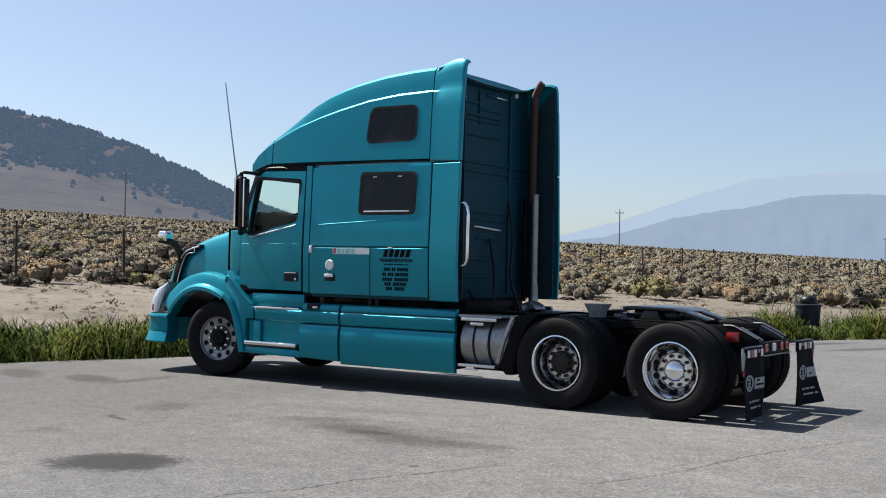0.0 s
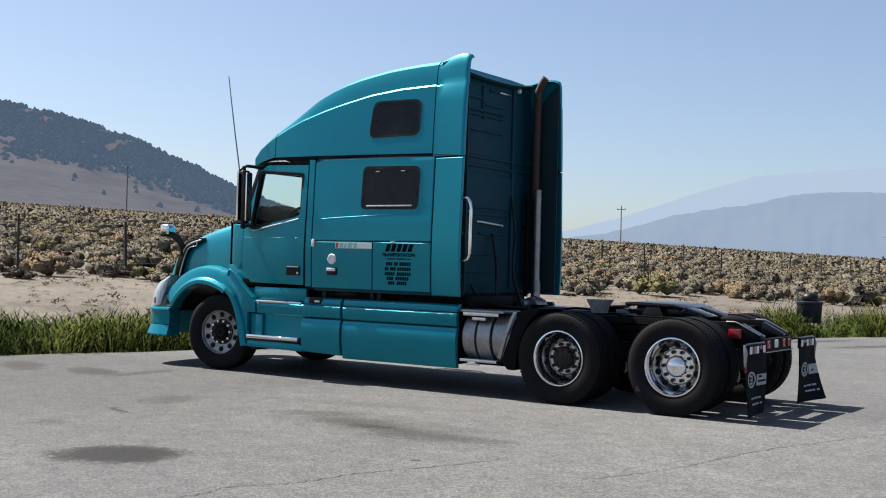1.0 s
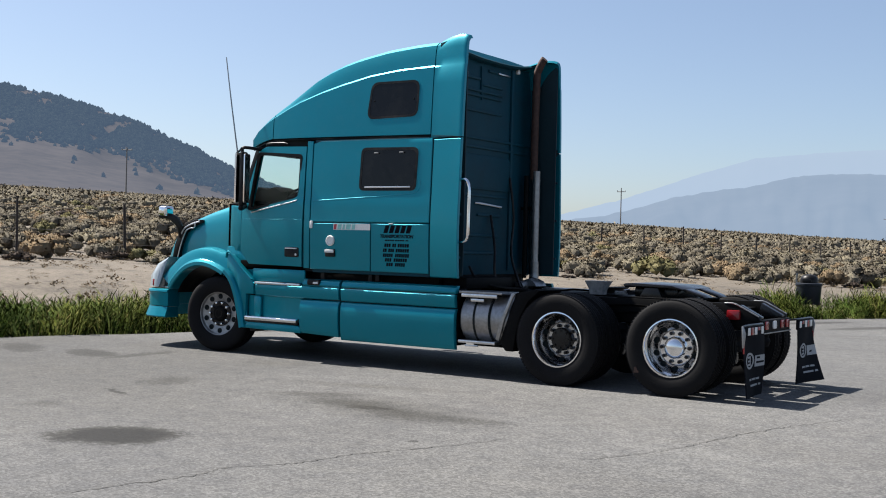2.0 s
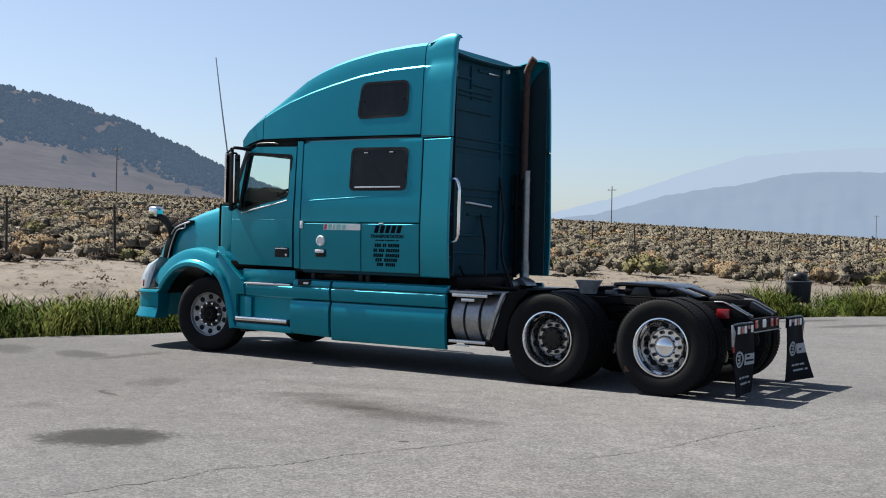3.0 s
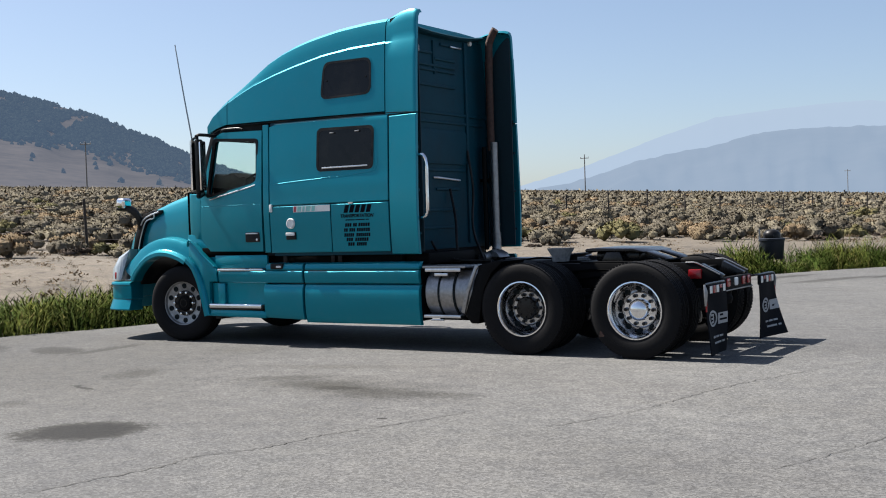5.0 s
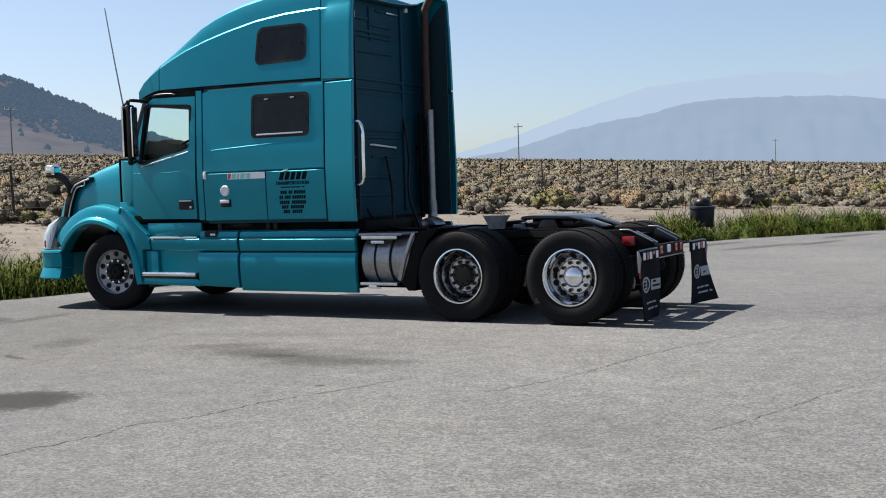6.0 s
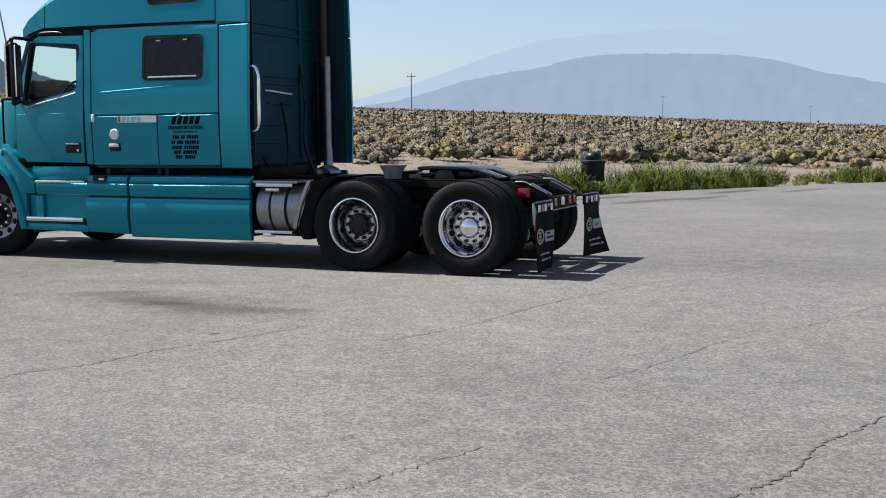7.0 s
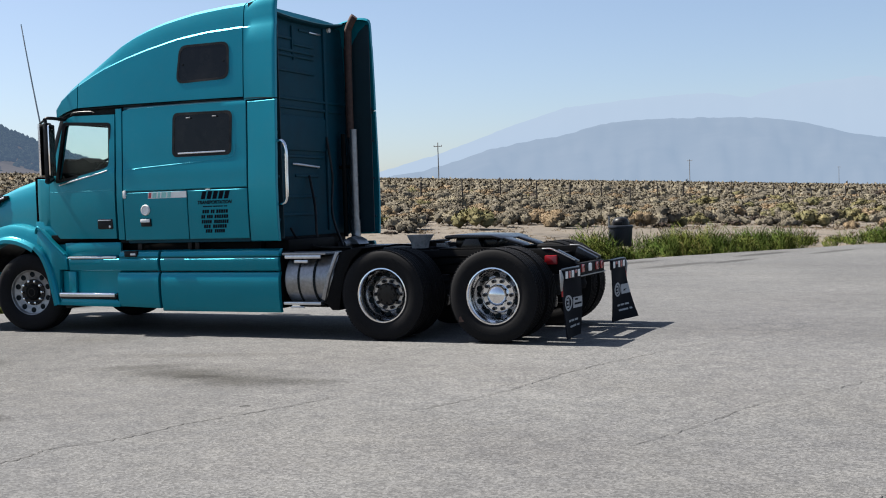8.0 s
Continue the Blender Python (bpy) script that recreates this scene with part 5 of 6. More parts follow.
def dual_wheel(cap):
    """A pair of drive tyres; the outer wheel is deeply dished."""
    w = empty("wheel", parent=truck)
    outer = part("tyre", tyre(-1.075, 0.132), RUBBER, w, "dusty black drive tyre")
    raised_letters(outer, 0.415, -1.075 - 0.132 * 1.0)
    tagged(part("tread", tread_blocks(-1.075, 0.132), RUBBER, outer, smooth=0), kind="stuff")
    inner = part("tyre", tyre(-0.735, 0.132), RUBBER, w)
    tagged(part("tread", tread_blocks(-0.735, 0.132), RUBBER, inner, smooth=0), kind="stuff")
    rim = part("rim", lathe([(0.296, -1.07), (0.306, -1.185), (0.303, -1.198), (0.290, -1.200), (0.283, -1.190), (0.274, -1.165), (0.268, -1.15), (0.262, -1.13), (0.270, -1.10)], 56), RIM, w, "polished aluminium dished rim", smooth=30)
    disc = part("disc", lathe([(0.266, -1.14), (0.262, -1.115), (0.25, -1.09), (0.18, -1.02), (0.17, -1.0), (0.0, -1.0)], 56), DISC, w, "deep dished wheel disc with dark discs as round openings")
    holes(disc, 10, 0.217, 0.034, -1.057, tilt=45)
    part("inner_rim", lathe([(0.296, -0.62), (0.296, -0.86), (0.27, -0.86), (0.25, -0.7), (0.0, -0.7)], 40), STEEL_DARK, w)
    flange = part("flange", lathe([(0.184, -1.0), (0.184, -1.03), (0.176, -1.04), (0.10, -1.04), (0.0, -1.04)], 48), RIM if cap else DISC, w)
    # dark steel nuts: the deep shadow on them is put into the colour
    nuts(flange, 10, 0.152, -1.038, STEEL_DARK)
    if cap:
        part("hub_cap", lathe([(0.116, -1.02), (0.116, -1.07), (0.110, -1.095), (0.092, -1.115), (0.062, -1.128), (0.03, -1.134), (0, -1.136)], 40), CHROME, w, "domed chrome hub cap", smooth=60)
    else:
        hub = part("hub", lathe([(0.128, -1.02), (0.128, -1.075), (0.112, -1.10), (0.05, -1.105), (0, -1.105)], 32), STEEL_DARK, w, "greasy black axle hub")
        bolt = part("hub_bolt", lathe([(0, -1.118), (0.012, -1.118), (0.012, -1.09)], 6, centre=(0, 0, 0.095)), STEEL_DARK, hub, smooth=0)
        for i in range(1, 8):
            again(bolt, hub, Matrix.Rotation(2 * math.pi * i / 8, 4, "Y"))
    return w


def steer_wheel():
    w = empty("wheel", parent=truck)
    t = part("tyre", tyre(-1.0, 0.150), RUBBER, w, "black front tyre")
    raised_letters(t, 0.415, -1.0 - 0.150)
    rim = part("rim", lathe([(0.296, -1.0), (0.304, -1.11), (0.296, -1.118), (0.285, -1.112), (0.275, -1.075), (0.262, -1.07), (0.235, -1.068), (0.20, -1.062), (0.180, -1.055), (0.0, -1.055)], 56), FRONT_RIM, w, "dull aluminium front wheel", smooth=30)
    holes(rim, 10, 0.232, 0.036, -1.067, tilt=4)
    ring = part("flange", lathe([(0.172, -1.054), (0.170, -1.064), (0.1, -1.064), (0, -1.064)], 40), STEEL_DARK, w)
    nuts(ring, 10, 0.146, -1.062)
    hub = part("hub", lathe([(0.108, -1.06), (0.108, -1.075), (0.088, -1.095), (0.04, -1.10), (0, -1.10)], 28), CHASSIS, w, "black hub")
    part("hub_ring", lathe([(0.04, -1.098), (0.045, -1.106), (0.055, -1.106), (0.06, -1.096)], 20), STEEL_DARK, hub)
    return w


rear_wheel = dual_wheel(True)
rear_wheel.location = (0, 0, 0.505)
mid_wheel = dual_wheel(False)
mid_wheel.location = (-1.32, 0, 0.505)
front_wheel = steer_wheel()
front_wheel.matrix_basis = pose(-6.705, -0.05, 0.505, 0, 0, 10)
flip = Matrix.Rotation(math.pi, 4, "Z")
copy_thing(rear_wheel, pose(0, 0, 0.505) @ flip)
copy_thing(mid_wheel, pose(-1.32, 0, 0.505) @ flip)
copy_thing(front_wheel, pose(-6.465, 0.05, 0.505, 0, 0, 10) @ flip)
part("chip_mark", plate([(-0.03, -0.035), (0.025, -0.03), (0.03, 0.02), (0.0, 0.035), (-0.025, 0.02)], -1.2085, -1.205, 0.0), RUST, rear_wheel, smooth=0).matrix_basis = Matrix.Translation((-0.365, 0, -0.245))


# ---- mud flaps ----
def mud_flap(s, sweep, name="mud_flap"):
    """A hanging rubber flap; sweep: how far its free corners swing back, outer and inner."""
    y_in, y_out = 0.58, 1.16
    top, bot = 0.72, 0.055
    own = bmesh.new()
    rows = []
    for layer in (0.0, 0.012):
        grid = []
        for k in range(9):
            v = k / 8
            z = top + (bot - top) * v
            line = []
            for i in range(7):
                u = i / 6
                y = y_in + (y_out - y_in) * u
                back = (sweep[1] * (1 - u) + sweep[0] * u) * v ** 1.8
                wide = 1 + 0.06 * v
                yy = (y - 0.86) * wide + 0.86
                line.append(own.verts.new((0.755 + layer + back + 0.012 * math.sin(u * 5 + v * 3), s * yy, z + 0.12 * back)))
            grid.append(line)
        rows.append(grid)
    for grid in rows:
        for k in range(8):
            for i in range(6):
                own.faces.new((grid[k][i], grid[k][i + 1], grid[k + 1][i + 1], grid[k + 1][i]))
    for k in range(8):
        for i in (0, 6):
            own.faces.new((rows[0][k][i], rows[0][k + 1][i], rows[1][k + 1][i], rows[1][k][i]))
    for i in range(6):
        for k in (0, 8):
            own.faces.new((rows[0][k][i], rows[0][k][i + 1], rows[1][k][i + 1], rows[1][k][i]))
    flap = part(name, own, FLAP, truck, "black rubber mud flap with a faded print")

    def on_flap(u, v):
        y = y_in + (y_out - y_in) * u
        back = (sweep[1] * (1 - u) + sweep[0] * u) * v ** 1.8
        yy = (y - 0.86) * (1 + 0.06 * v) + 0.86
        return Vector((0.755 + 0.016 + back + 0.012 * math.sin(u * 5 + v * 3), s * yy, top + (bot - top) * v + 0.12 * back))

    def decal(nm, outline, material):
        """A thin print that follows the flap; the outline runs in (u, v)."""
        bm2 = bmesh.new()
        bm2.faces.new([bm2.verts.new(on_flap(*p)) for p in outline])
        ex = bmesh.ops.extrude_face_region(bm2, geom=bm2.faces[:])
        bmesh.ops.translate(bm2, verts=[g for g in ex["geom"] if isinstance(g, bmesh.types.BMVert)], vec=(0.002, 0, 0))
        return part(nm, bm2, material, flap, smooth=0)

    f = (lambda u: 1 - u) if s > 0 else (lambda u: u)
    cu, cv, ru, rv = 0.72, 0.45, 0.22, 0.125
    for k in range(20):
        a0, a1 = 2 * math.pi * k / 20, 2 * math.pi * (k + 1) / 20
        decal("emblem_ring", [(f(cu + ru * math.cos(a)), cv + rv * math.sin(a)) for a in (a0, a1)] + [(f(cu + ru * 0.74 * math.cos(a)), cv + rv * 0.74 * math.sin(a)) for a in (a1, a0)], GREY_TEXT)
    for u0, u1, v0, v1 in ((0.66, 0.70, 0.38, 0.52), (0.70, 0.82, 0.38, 0.41), (0.70, 0.80, 0.44, 0.465), (0.70, 0.82, 0.49, 0.52)):
        decal("emblem_bar", [(f(u0), v0), (f(u1), v0), (f(u1), v1), (f(u0), v1)], GREY_TEXT)
    decal("print_block", [(f(0.02), 0.38), (f(0.46), 0.38), (f(0.46), 0.55), (f(0.02), 0.55)], GREY_TEXT)
    for u0, u1, v0, v1 in ((0.25, 0.38, 0.40, 0.43), (0.06, 0.40, 0.47, 0.50)):
        decal("print_bar", [(f(u0), v0), (f(u1), v0), (f(u1), v1), (f(u0), v1)], FLAP)
    for u0, u1, v0, v1 in ((0.62, 0.76, 0.72, 0.75), (0.42, 0.58, 0.72, 0.75), (0.22, 0.38, 0.72, 0.75), (0.30, 0.70, 0.81, 0.84), (0.14, 0.24, 0.81, 0.84)):
        decal("print_bar", [(f(u0), v0), (f(u1), v0), (f(u1), v1), (f(u0), v1)], GREY_TEXT)
    hanger = part("hanger", tube(smooth_line([(0.66, s * 0.46, 0.75), (0.70, s * 0.52, 0.77), (0.745, s * 0.60, 0.775), (0.745, s * 1.10, 0.775), (0.745, s * 1.165, 0.75), (0.745, s * 1.18, 0.64)], 5), 0.012, 8), STEEL_DARK, flap)
    part("top_plate", box(0.74, 0.773, min(s * 0.59, s * 1.15), max(s * 0.59, s * 1.15), 0.66, 0.77, 0.005), FLAP, flap)
    for i in range(5):
        y0 = 0.62 + i * 0.10
        part("reflector", box(0.772, 0.777, min(s * y0, s * (y0 + 0.075)), max(s * y0, s * (y0 + 0.075)), 0.68, 0.755, 0.002), RED if i % 2 else WHITE, flap, "red reflector" if i % 2 else "white reflector")
    part("edge_strap", plate([(0.75, 0.56), (0.768, 0.56), (0.785, 0.70), (0.76, 0.775), (0.74, 0.775)], s * 1.185 - 0.006, s * 1.185 + 0.006, 0.003), DULL_ALU, flap, "pale metal edge strap")
    part("edge_reflector", box(0.755, 0.77, s * 1.17 - 0.008, s * 1.18 + 0.014, 0.50, 0.62, 0.003), RED, flap, "red and white edge reflector")
    return flap


FLAP = plain("flap_rubber", (0.005, 0.006, 0.009), 0.75, vary=0.2, dirt=(0.03, 0.03, 0.03), dirt_amount=0.1)
FLAP.node_tree.nodes["Principled BSDF"].inputs["Specular IOR Level"].default_value = 0.06
mud_flap(-1, (0.03, -0.02))
mud_flap(1, (0.13, 0.0))


# ---- print, stickers and small fittings on the driver's side ----
def side_y(x, z, out=0.0015):
    return -(side(x, z) + out)


def sticker(name, outline, material, parent=None, label="", out=0.0):
    bm = bmesh.new()
    lo = [bm.verts.new((x, side_y(x, z, 0.0012 + out), z)) for x, z in outline]
    hi = [bm.verts.new((x, side_y(x, z, -0.002 + out), z)) for x, z in outline]
    bm.faces.new(lo)
    bm.faces.new(hi[::-1])
    n = len(outline)
    for i in range(n):
        bm.faces.new((lo[i], hi[i], hi[(i + 1) % n], lo[(i + 1) % n]))
    return part(name, bm, material, parent or truck, label, smooth=0)


PRINT = plain("dark_print", (0.002, 0.004, 0.008), 0.8, vary=0.1, dirt_amount=0.0)
PRINT.node_tree.nodes["Principled BSDF"].inputs["Specular IOR Level"].default_value = 0.1
# the carrier's name, as plain slanted blocks
for i in range(5):
    x0, z0, z1, lean = -3.70 + i * 0.083, 1.632, 1.725, 0.03
    sticker("name_block", [(x0, z0), (x0 + 0.062, z0), (x0 + 0.062 + lean, z1), (x0 + lean, z1)], PRINT)

word = bpy.data.curves.new("lettering", "FONT")
word.body = "TRANSPORTATION"
word.size, word.extrude, word.shear, word.offset = 0.056, 0.001, 0.2, 0.0022
word.materials.append(PRINT)
word.align_x = "CENTER"
letters = new("lettering", word)
letters.parent = truck
letters.matrix_basis = Matrix.Translation((-3.505, side_y(-3.5, 1.58, 0.002), 1.575)) @ Matrix.Rotation(math.pi / 2, 4, "X")
for z, words in ((1.545, ((-0.17, -0.03), (-0.02, 0.12), (0.135, 0.18))), (1.485, ((-0.18, -0.08), (-0.06, 0.0), (0.02, 0.19))), (1.425, ((-0.20, -0.14), (-0.12, -0.03), (-0.01, 0.19))),
                 (1.365, ((-0.20, -0.05), (-0.02, 0.19))), (1.31, ((-0.17, -0.07), (-0.04, 0.16))), (1.255, ((-0.15, -0.05), (-0.02, 0.13)))):
    h = 0.016 if z > 1.53 else 0.042
    for a, b in words:
        k = max(2, int((b - a) / 0.03))
        for j in range(k):
            x0 = -3.505 + a + (b - a) * j / k
            x1 = x0 + (b - a) / k * 0.82
            sticker("print_bar", [(x0, z - h / 2), (x1, z - h / 2), (x1 + 0.006, z + h / 2), (x0 + 0.006, z + h / 2)], PRINT)

band = sticker("sticker", [(-4.48, 1.662), (-3.905, 1.662), (-3.905, 1.738), (-4.48, 1.738)], WHITE, label="pale sticker strip with coloured blocks")
MINT = plain("mint_print", (0.25, 0.55, 0.52), 0.5, vary=0.15)
PINK = plain("red_print", (0.42, 0.05, 0.07), 0.5, vary=0.2)
for x0, x1, m in ((-4.475, -4.425, PINK), (-4.415, -4.345, MINT), (-4.335, -4.29, MINT), (-4.28, -4.20, MINT), (-4.19, -4.13, MINT)):
    sticker("colour_block", [(x0, 1.667), (x1 - 0.01, 1.667), (x1, 1.733), (x0 + 0.01, 1.733)], m, band, out=0.0015)
part("vent_cap", lathe([(0, -1.230), (0.046, -1.230), (0.050, -1.238), (0.060, -1.236), (0.066, -1.226), (0.067, -1.19)], 28, centre=(-4.525, 0, 1.525)), WHITE, truck, "round white vent cap")
latch = part("latch", plate(rounded(-4.60, -4.45, 1.325, 1.42, 0.012), -1.226, -1.20, 0.004), BLACK, truck, "black latch with a white flap")
part("flap", plate(rounded(-4.60, -4.46, 1.375, 1.415, 0.01), -1.236, -1.222, 0.003), WHITE, latch)
part("side_marker", plate(rounded(-4.86, -4.82, 1.675, 1.77, 0.01), -1.232, -1.20, 0.004), WHITE, truck, "small pale side marker lamp")
part("lower_marker", box(-3.62, -3.56, -1.225, -1.21, 1.738, 1.752, 0.003), WHITE, truck)

# ---- plants of the desert ----
rng = np.random.default_rng(7)


def leaf_material(name, stops, patch, patch_scale=0.9):
    """Foliage: each leaf a shade of its own, each patch of plants its own tint."""
    m, nt, b = nodes_of(name)
    geo = nt.nodes.new("ShaderNodeNewGeometry")
    c = ramp(nt, geo.outputs["Random Per Island"], stops).outputs[0]
    n = noise_node(nt, patch_scale, 3, 0.6)
    c = mix(nt, c, ramp(nt, n.outputs[0], patch).outputs[0], 1.0, "MULTIPLY")
    link(nt, c, b.inputs["Base Color"])
    b.inputs["Roughness"].default_value = 0.8
    b.inputs["Specular IOR Level"].default_value = 0.04
    return m


SAGE = leaf_material("sage_leaves", [(0.0, (0.110, 0.098, 0.077)), (0.5, (0.126, 0.113, 0.091)), (1.0, (0.144, 0.130, 0.105))], [(0.36, (0.62, 0.60, 0.58)), (0.5, (1.0, 0.99, 0.96)), (0.62, (1.3, 1.27, 1.12))])
STRAW = leaf_material("dry_brush_leaves", [(0.0, (0.1533, 0.1149, 0.0712)), (0.5, (0.1889, 0.1451, 0.0920)), (1.0, (0.2244, 0.1779, 0.1177))], [(0.35, (0.75, 0.75, 0.75)), (0.65, (1.05, 1.0, 1.0))])
YELLOW = leaf_material("rabbitbrush_leaves", [(0.0, (0.100, 0.091, 0.046)), (0.5, (0.132, 0.119, 0.062)), (1.0, (0.170, 0.153, 0.086))], [(0.35, (0.8, 0.85, 0.8)), (0.65, (1.05, 1.0, 0.95))])
DEAD = leaf_material("dead_brush_twigs", [(0.0, (0.0298, 0.0238, 0.0208)), (1.0, (0.0833, 0.0654, 0.0536))], [(0.3, (0.8, 0.8, 0.8)), (0.7, (1.1, 1.1, 1.1))])
GREEN = leaf_material("roadside_weeds", [(0.0, (0.021, 0.036, 0.006)), (0.5, (0.039, 0.059, 0.011)), (0.85, (0.060, 0.076, 0.017)), (1.0, (0.096, 0.094, 0.036))], [(0.35, (0.70, 0.84, 0.66)), (0.48, (1.0, 1.0, 1.0)), (0.63, (1.8, 1.48, 1.5))], 0.7)
BARK = plain("twig_bark", (0.13, 0.105, 0.085), 0.9, vary=0.3)


def bush_cloud(n, leaf, seed, lobes=7, spread=0.42, flat_top=0.8):
    """Leaf triangles in the rounded lobes of a shrub one metre wide: an array n x 3 x 3."""
    r = np.random.default_rng(seed)
    cs = np.stack([r.normal(0, spread * 0.6, lobes), r.normal(0, spread * 0.6, lobes), r.uniform(0.22, 0.55, lobes) * flat_top], -1)
    cs[:, :2] = np.clip(cs[:, :2], -0.36, 0.36)
    rad = r.uniform(0.14, 0.26, lobes)
    k = r.integers(0, lobes, n)
    d = r.normal(size=(n, 3))
    d /= np.linalg.norm(d, axis=1)[:, None]
    d[:, 2] = np.where(d[:, 2] < -0.5, -d[:, 2], d[:, 2])
    c = cs[k] + d * rad[k][:, None] * r.uniform(0.55, 1.08, n)[:, None]
    c[:, 2] = np.maximum(c[:, 2], 0.03)
    grow = d * 0.7 + np.array([0, 0, 0.6]) + r.normal(0, 0.35, (n, 3))
    grow /= np.linalg.norm(grow, axis=1)[:, None]
    sidew = np.cross(grow, r.normal(size=(n, 3)))
    sidew /= np.linalg.norm(sidew, axis=1)[:, None]
    s = leaf * r.uniform(0.6, 1.5, n)[:, None]
    return np.stack([c - sidew * s * 0.45, c + sidew * s * 0.45, c + grow * s * 1.5], 1)


def ico():
    bm = bmesh.new()
    bmesh.ops.create_icosphere(bm, subdivisions=1, radius=1.0)
    bmesh.ops.triangulate(bm, faces=bm.faces[:])
    out = np.array([[tuple(v.co) for v in f.verts] for f in bm.faces])
    bm.free()
    return out


BALL = ico()


def shrub(lobes, per, leaf, seed, low=1.0):
    """A mounded shrub about a metre wide: close tufts of upright sprigs over solid hearts, open below.
    Gives the triangles and, for each, the soft direction in which the tuft faces there."""
    r = np.random.default_rng(seed)
    out, facing = [], []
    for k in range(lobes):
        a = 2.39996 * k + r.uniform(-0.6, 0.6)
        d = 0.40 * math.sqrt((k + 0.15) / lobes) * r.uniform(0.75, 1.2) if lobes > 1 else 0.0
        rad = r.uniform(0.13, 0.23) if lobes > 3 else r.uniform(0.22, 0.34)
        c = np.array([math.cos(a) * d, math.sin(a) * d, (0.46 - 0.55 * d) * r.uniform(0.65, 1.15)])
        # the solid heart of the tuft
        heart = BALL * (rad * 0.84) * np.array([1, 1, 1.1])
        heart = heart * (1 + 0.22 * np.sin(heart[..., :1] * 31 + k) * np.cos(heart[..., 1:2] * 27 + seed)) + c
        hn = BALL.mean(1) + np.array([0, 0, 0.25])
        heart[..., 2] = np.maximum(heart[..., 2] * low, 0.0)
        out.append(heart)
        facing.append(hn / np.linalg.norm(hn, axis=1)[:, None])
        dd = r.normal(size=(per, 3))
        dd /= np.linalg.norm(dd, axis=1)[:, None]
        dd[:, 2] = np.where(r.uniform(size=per) < 0.75, np.abs(dd[:, 2]), dd[:, 2])
        q = c + dd * rad * r.uniform(0.74, 0.94, per)[:, None] * np.array([1, 1, 1.12])
        grow = dd * 0.75 + np.array([0, 0, 0.45]) + r.normal(0, 0.28, (per, 3))
        grow /= np.linalg.norm(grow, axis=1)[:, None]
        u = np.cross(grow, r.normal(size=(per, 3)))
        u /= np.linalg.norm(u, axis=1)[:, None]
        s = leaf * r.uniform(0.6, 1.35, per)[:, None]
        t = np.stack([q - u * s * 0.5, q + u * s * 0.5, q + grow * s * 1.0], 1)
        soft = dd * 0.95 + np.array([0, 0, 0.2]) + r.normal(0, 0.08, (per, 3))
        soft /= np.linalg.norm(soft, axis=1)[:, None]
        wrong = (np.cross(t[:, 1] - t[:, 0], t[:, 2] - t[:, 0]) * soft).sum(-1) < 0
        t[wrong] = t[wrong][:, ::-1]
        t[..., 2] = np.maximum(t[..., 2] * low, 0.0)
        out.append(t)
        facing.append(soft)
    return np.concatenate(out), np.concatenate(facing)


def stem_tris(n, seed):
    r = np.random.default_rng(seed)
    a = r.uniform(0, 2 * np.pi, n)
    out = r.uniform(0.15, 0.42, n)
    tip = np.stack([np.cos(a) * out, np.sin(a) * out, r.uniform(0.25, 0.6, n)], -1)
    foot = tip * np.array([0.12, 0.12, 0.0])
    side_ = np.stack([-np.sin(a), np.cos(a), np.zeros(n)], -1) * 0.014
    return np.stack([foot - side_, foot + side_, tip], 1)


def tris_mesh(name, tris, material, facing=None):
    """Loose triangles as one mesh; facing gives each one a soft shading direction."""
    tris = np.asarray(tris, np.float32)
    n = len(tris)
    me = bpy.data.meshes.new(name)
    me.vertices.add(3 * n)
    me.vertices.foreach_set("co", tris.reshape(-1))
    me.loops.add(3 * n)
    me.loops.foreach_set("vertex_index", np.arange(3 * n, dtype=np.int32))
    me.polygons.add(n)
    me.polygons.foreach_set("loop_start", np.arange(0, 3 * n, 3, dtype=np.int32))
    me.materials.append(material)
    me.update(calc_edges=True)
    if facing is not None:
        me.normals_split_custom_set(np.repeat(np.asarray(facing, np.float32), 3, axis=0))
    return me


def placed(tris, xs, ys, zs, sx, sz, turns):
    """Copies of a cloud at many spots, as one array."""
    c, s = np.cos(turns), np.sin(turns)
    t = tris[None]
    x = (t[..., 0] * c[:, None, None] - t[..., 1] * s[:, None, None]) * sx[:, None, None] + xs[:, None, None]
    y = (t[..., 0] * s[:, None, None] + t[..., 1] * c[:, None, None]) * sx[:, None, None] + ys[:, None, None]
    z = t[..., 2] * sz[:, None, None] + zs[:, None, None]
    return np.stack([x, y, z], -1).reshape(-1, 3, 3)


def wedge(n, r0, r1, a0, a1):
    r = np.sqrt(rng.uniform(r0 ** 2, r1 ** 2, n))
    a = np.radians(rng.uniform(a0, a1, n))
    x, y = EYE[0] - np.sin(a) * r, EYE[1] + np.cos(a) * r
    return x, y, r


def patchy(x, y, f, seed):
    return np.sin(x * f + seed) * np.sin(y * f * 1.13 + seed * 2.1) + 0.6 * np.sin(x * f * 2.3 - y * f * 1.7 + seed)


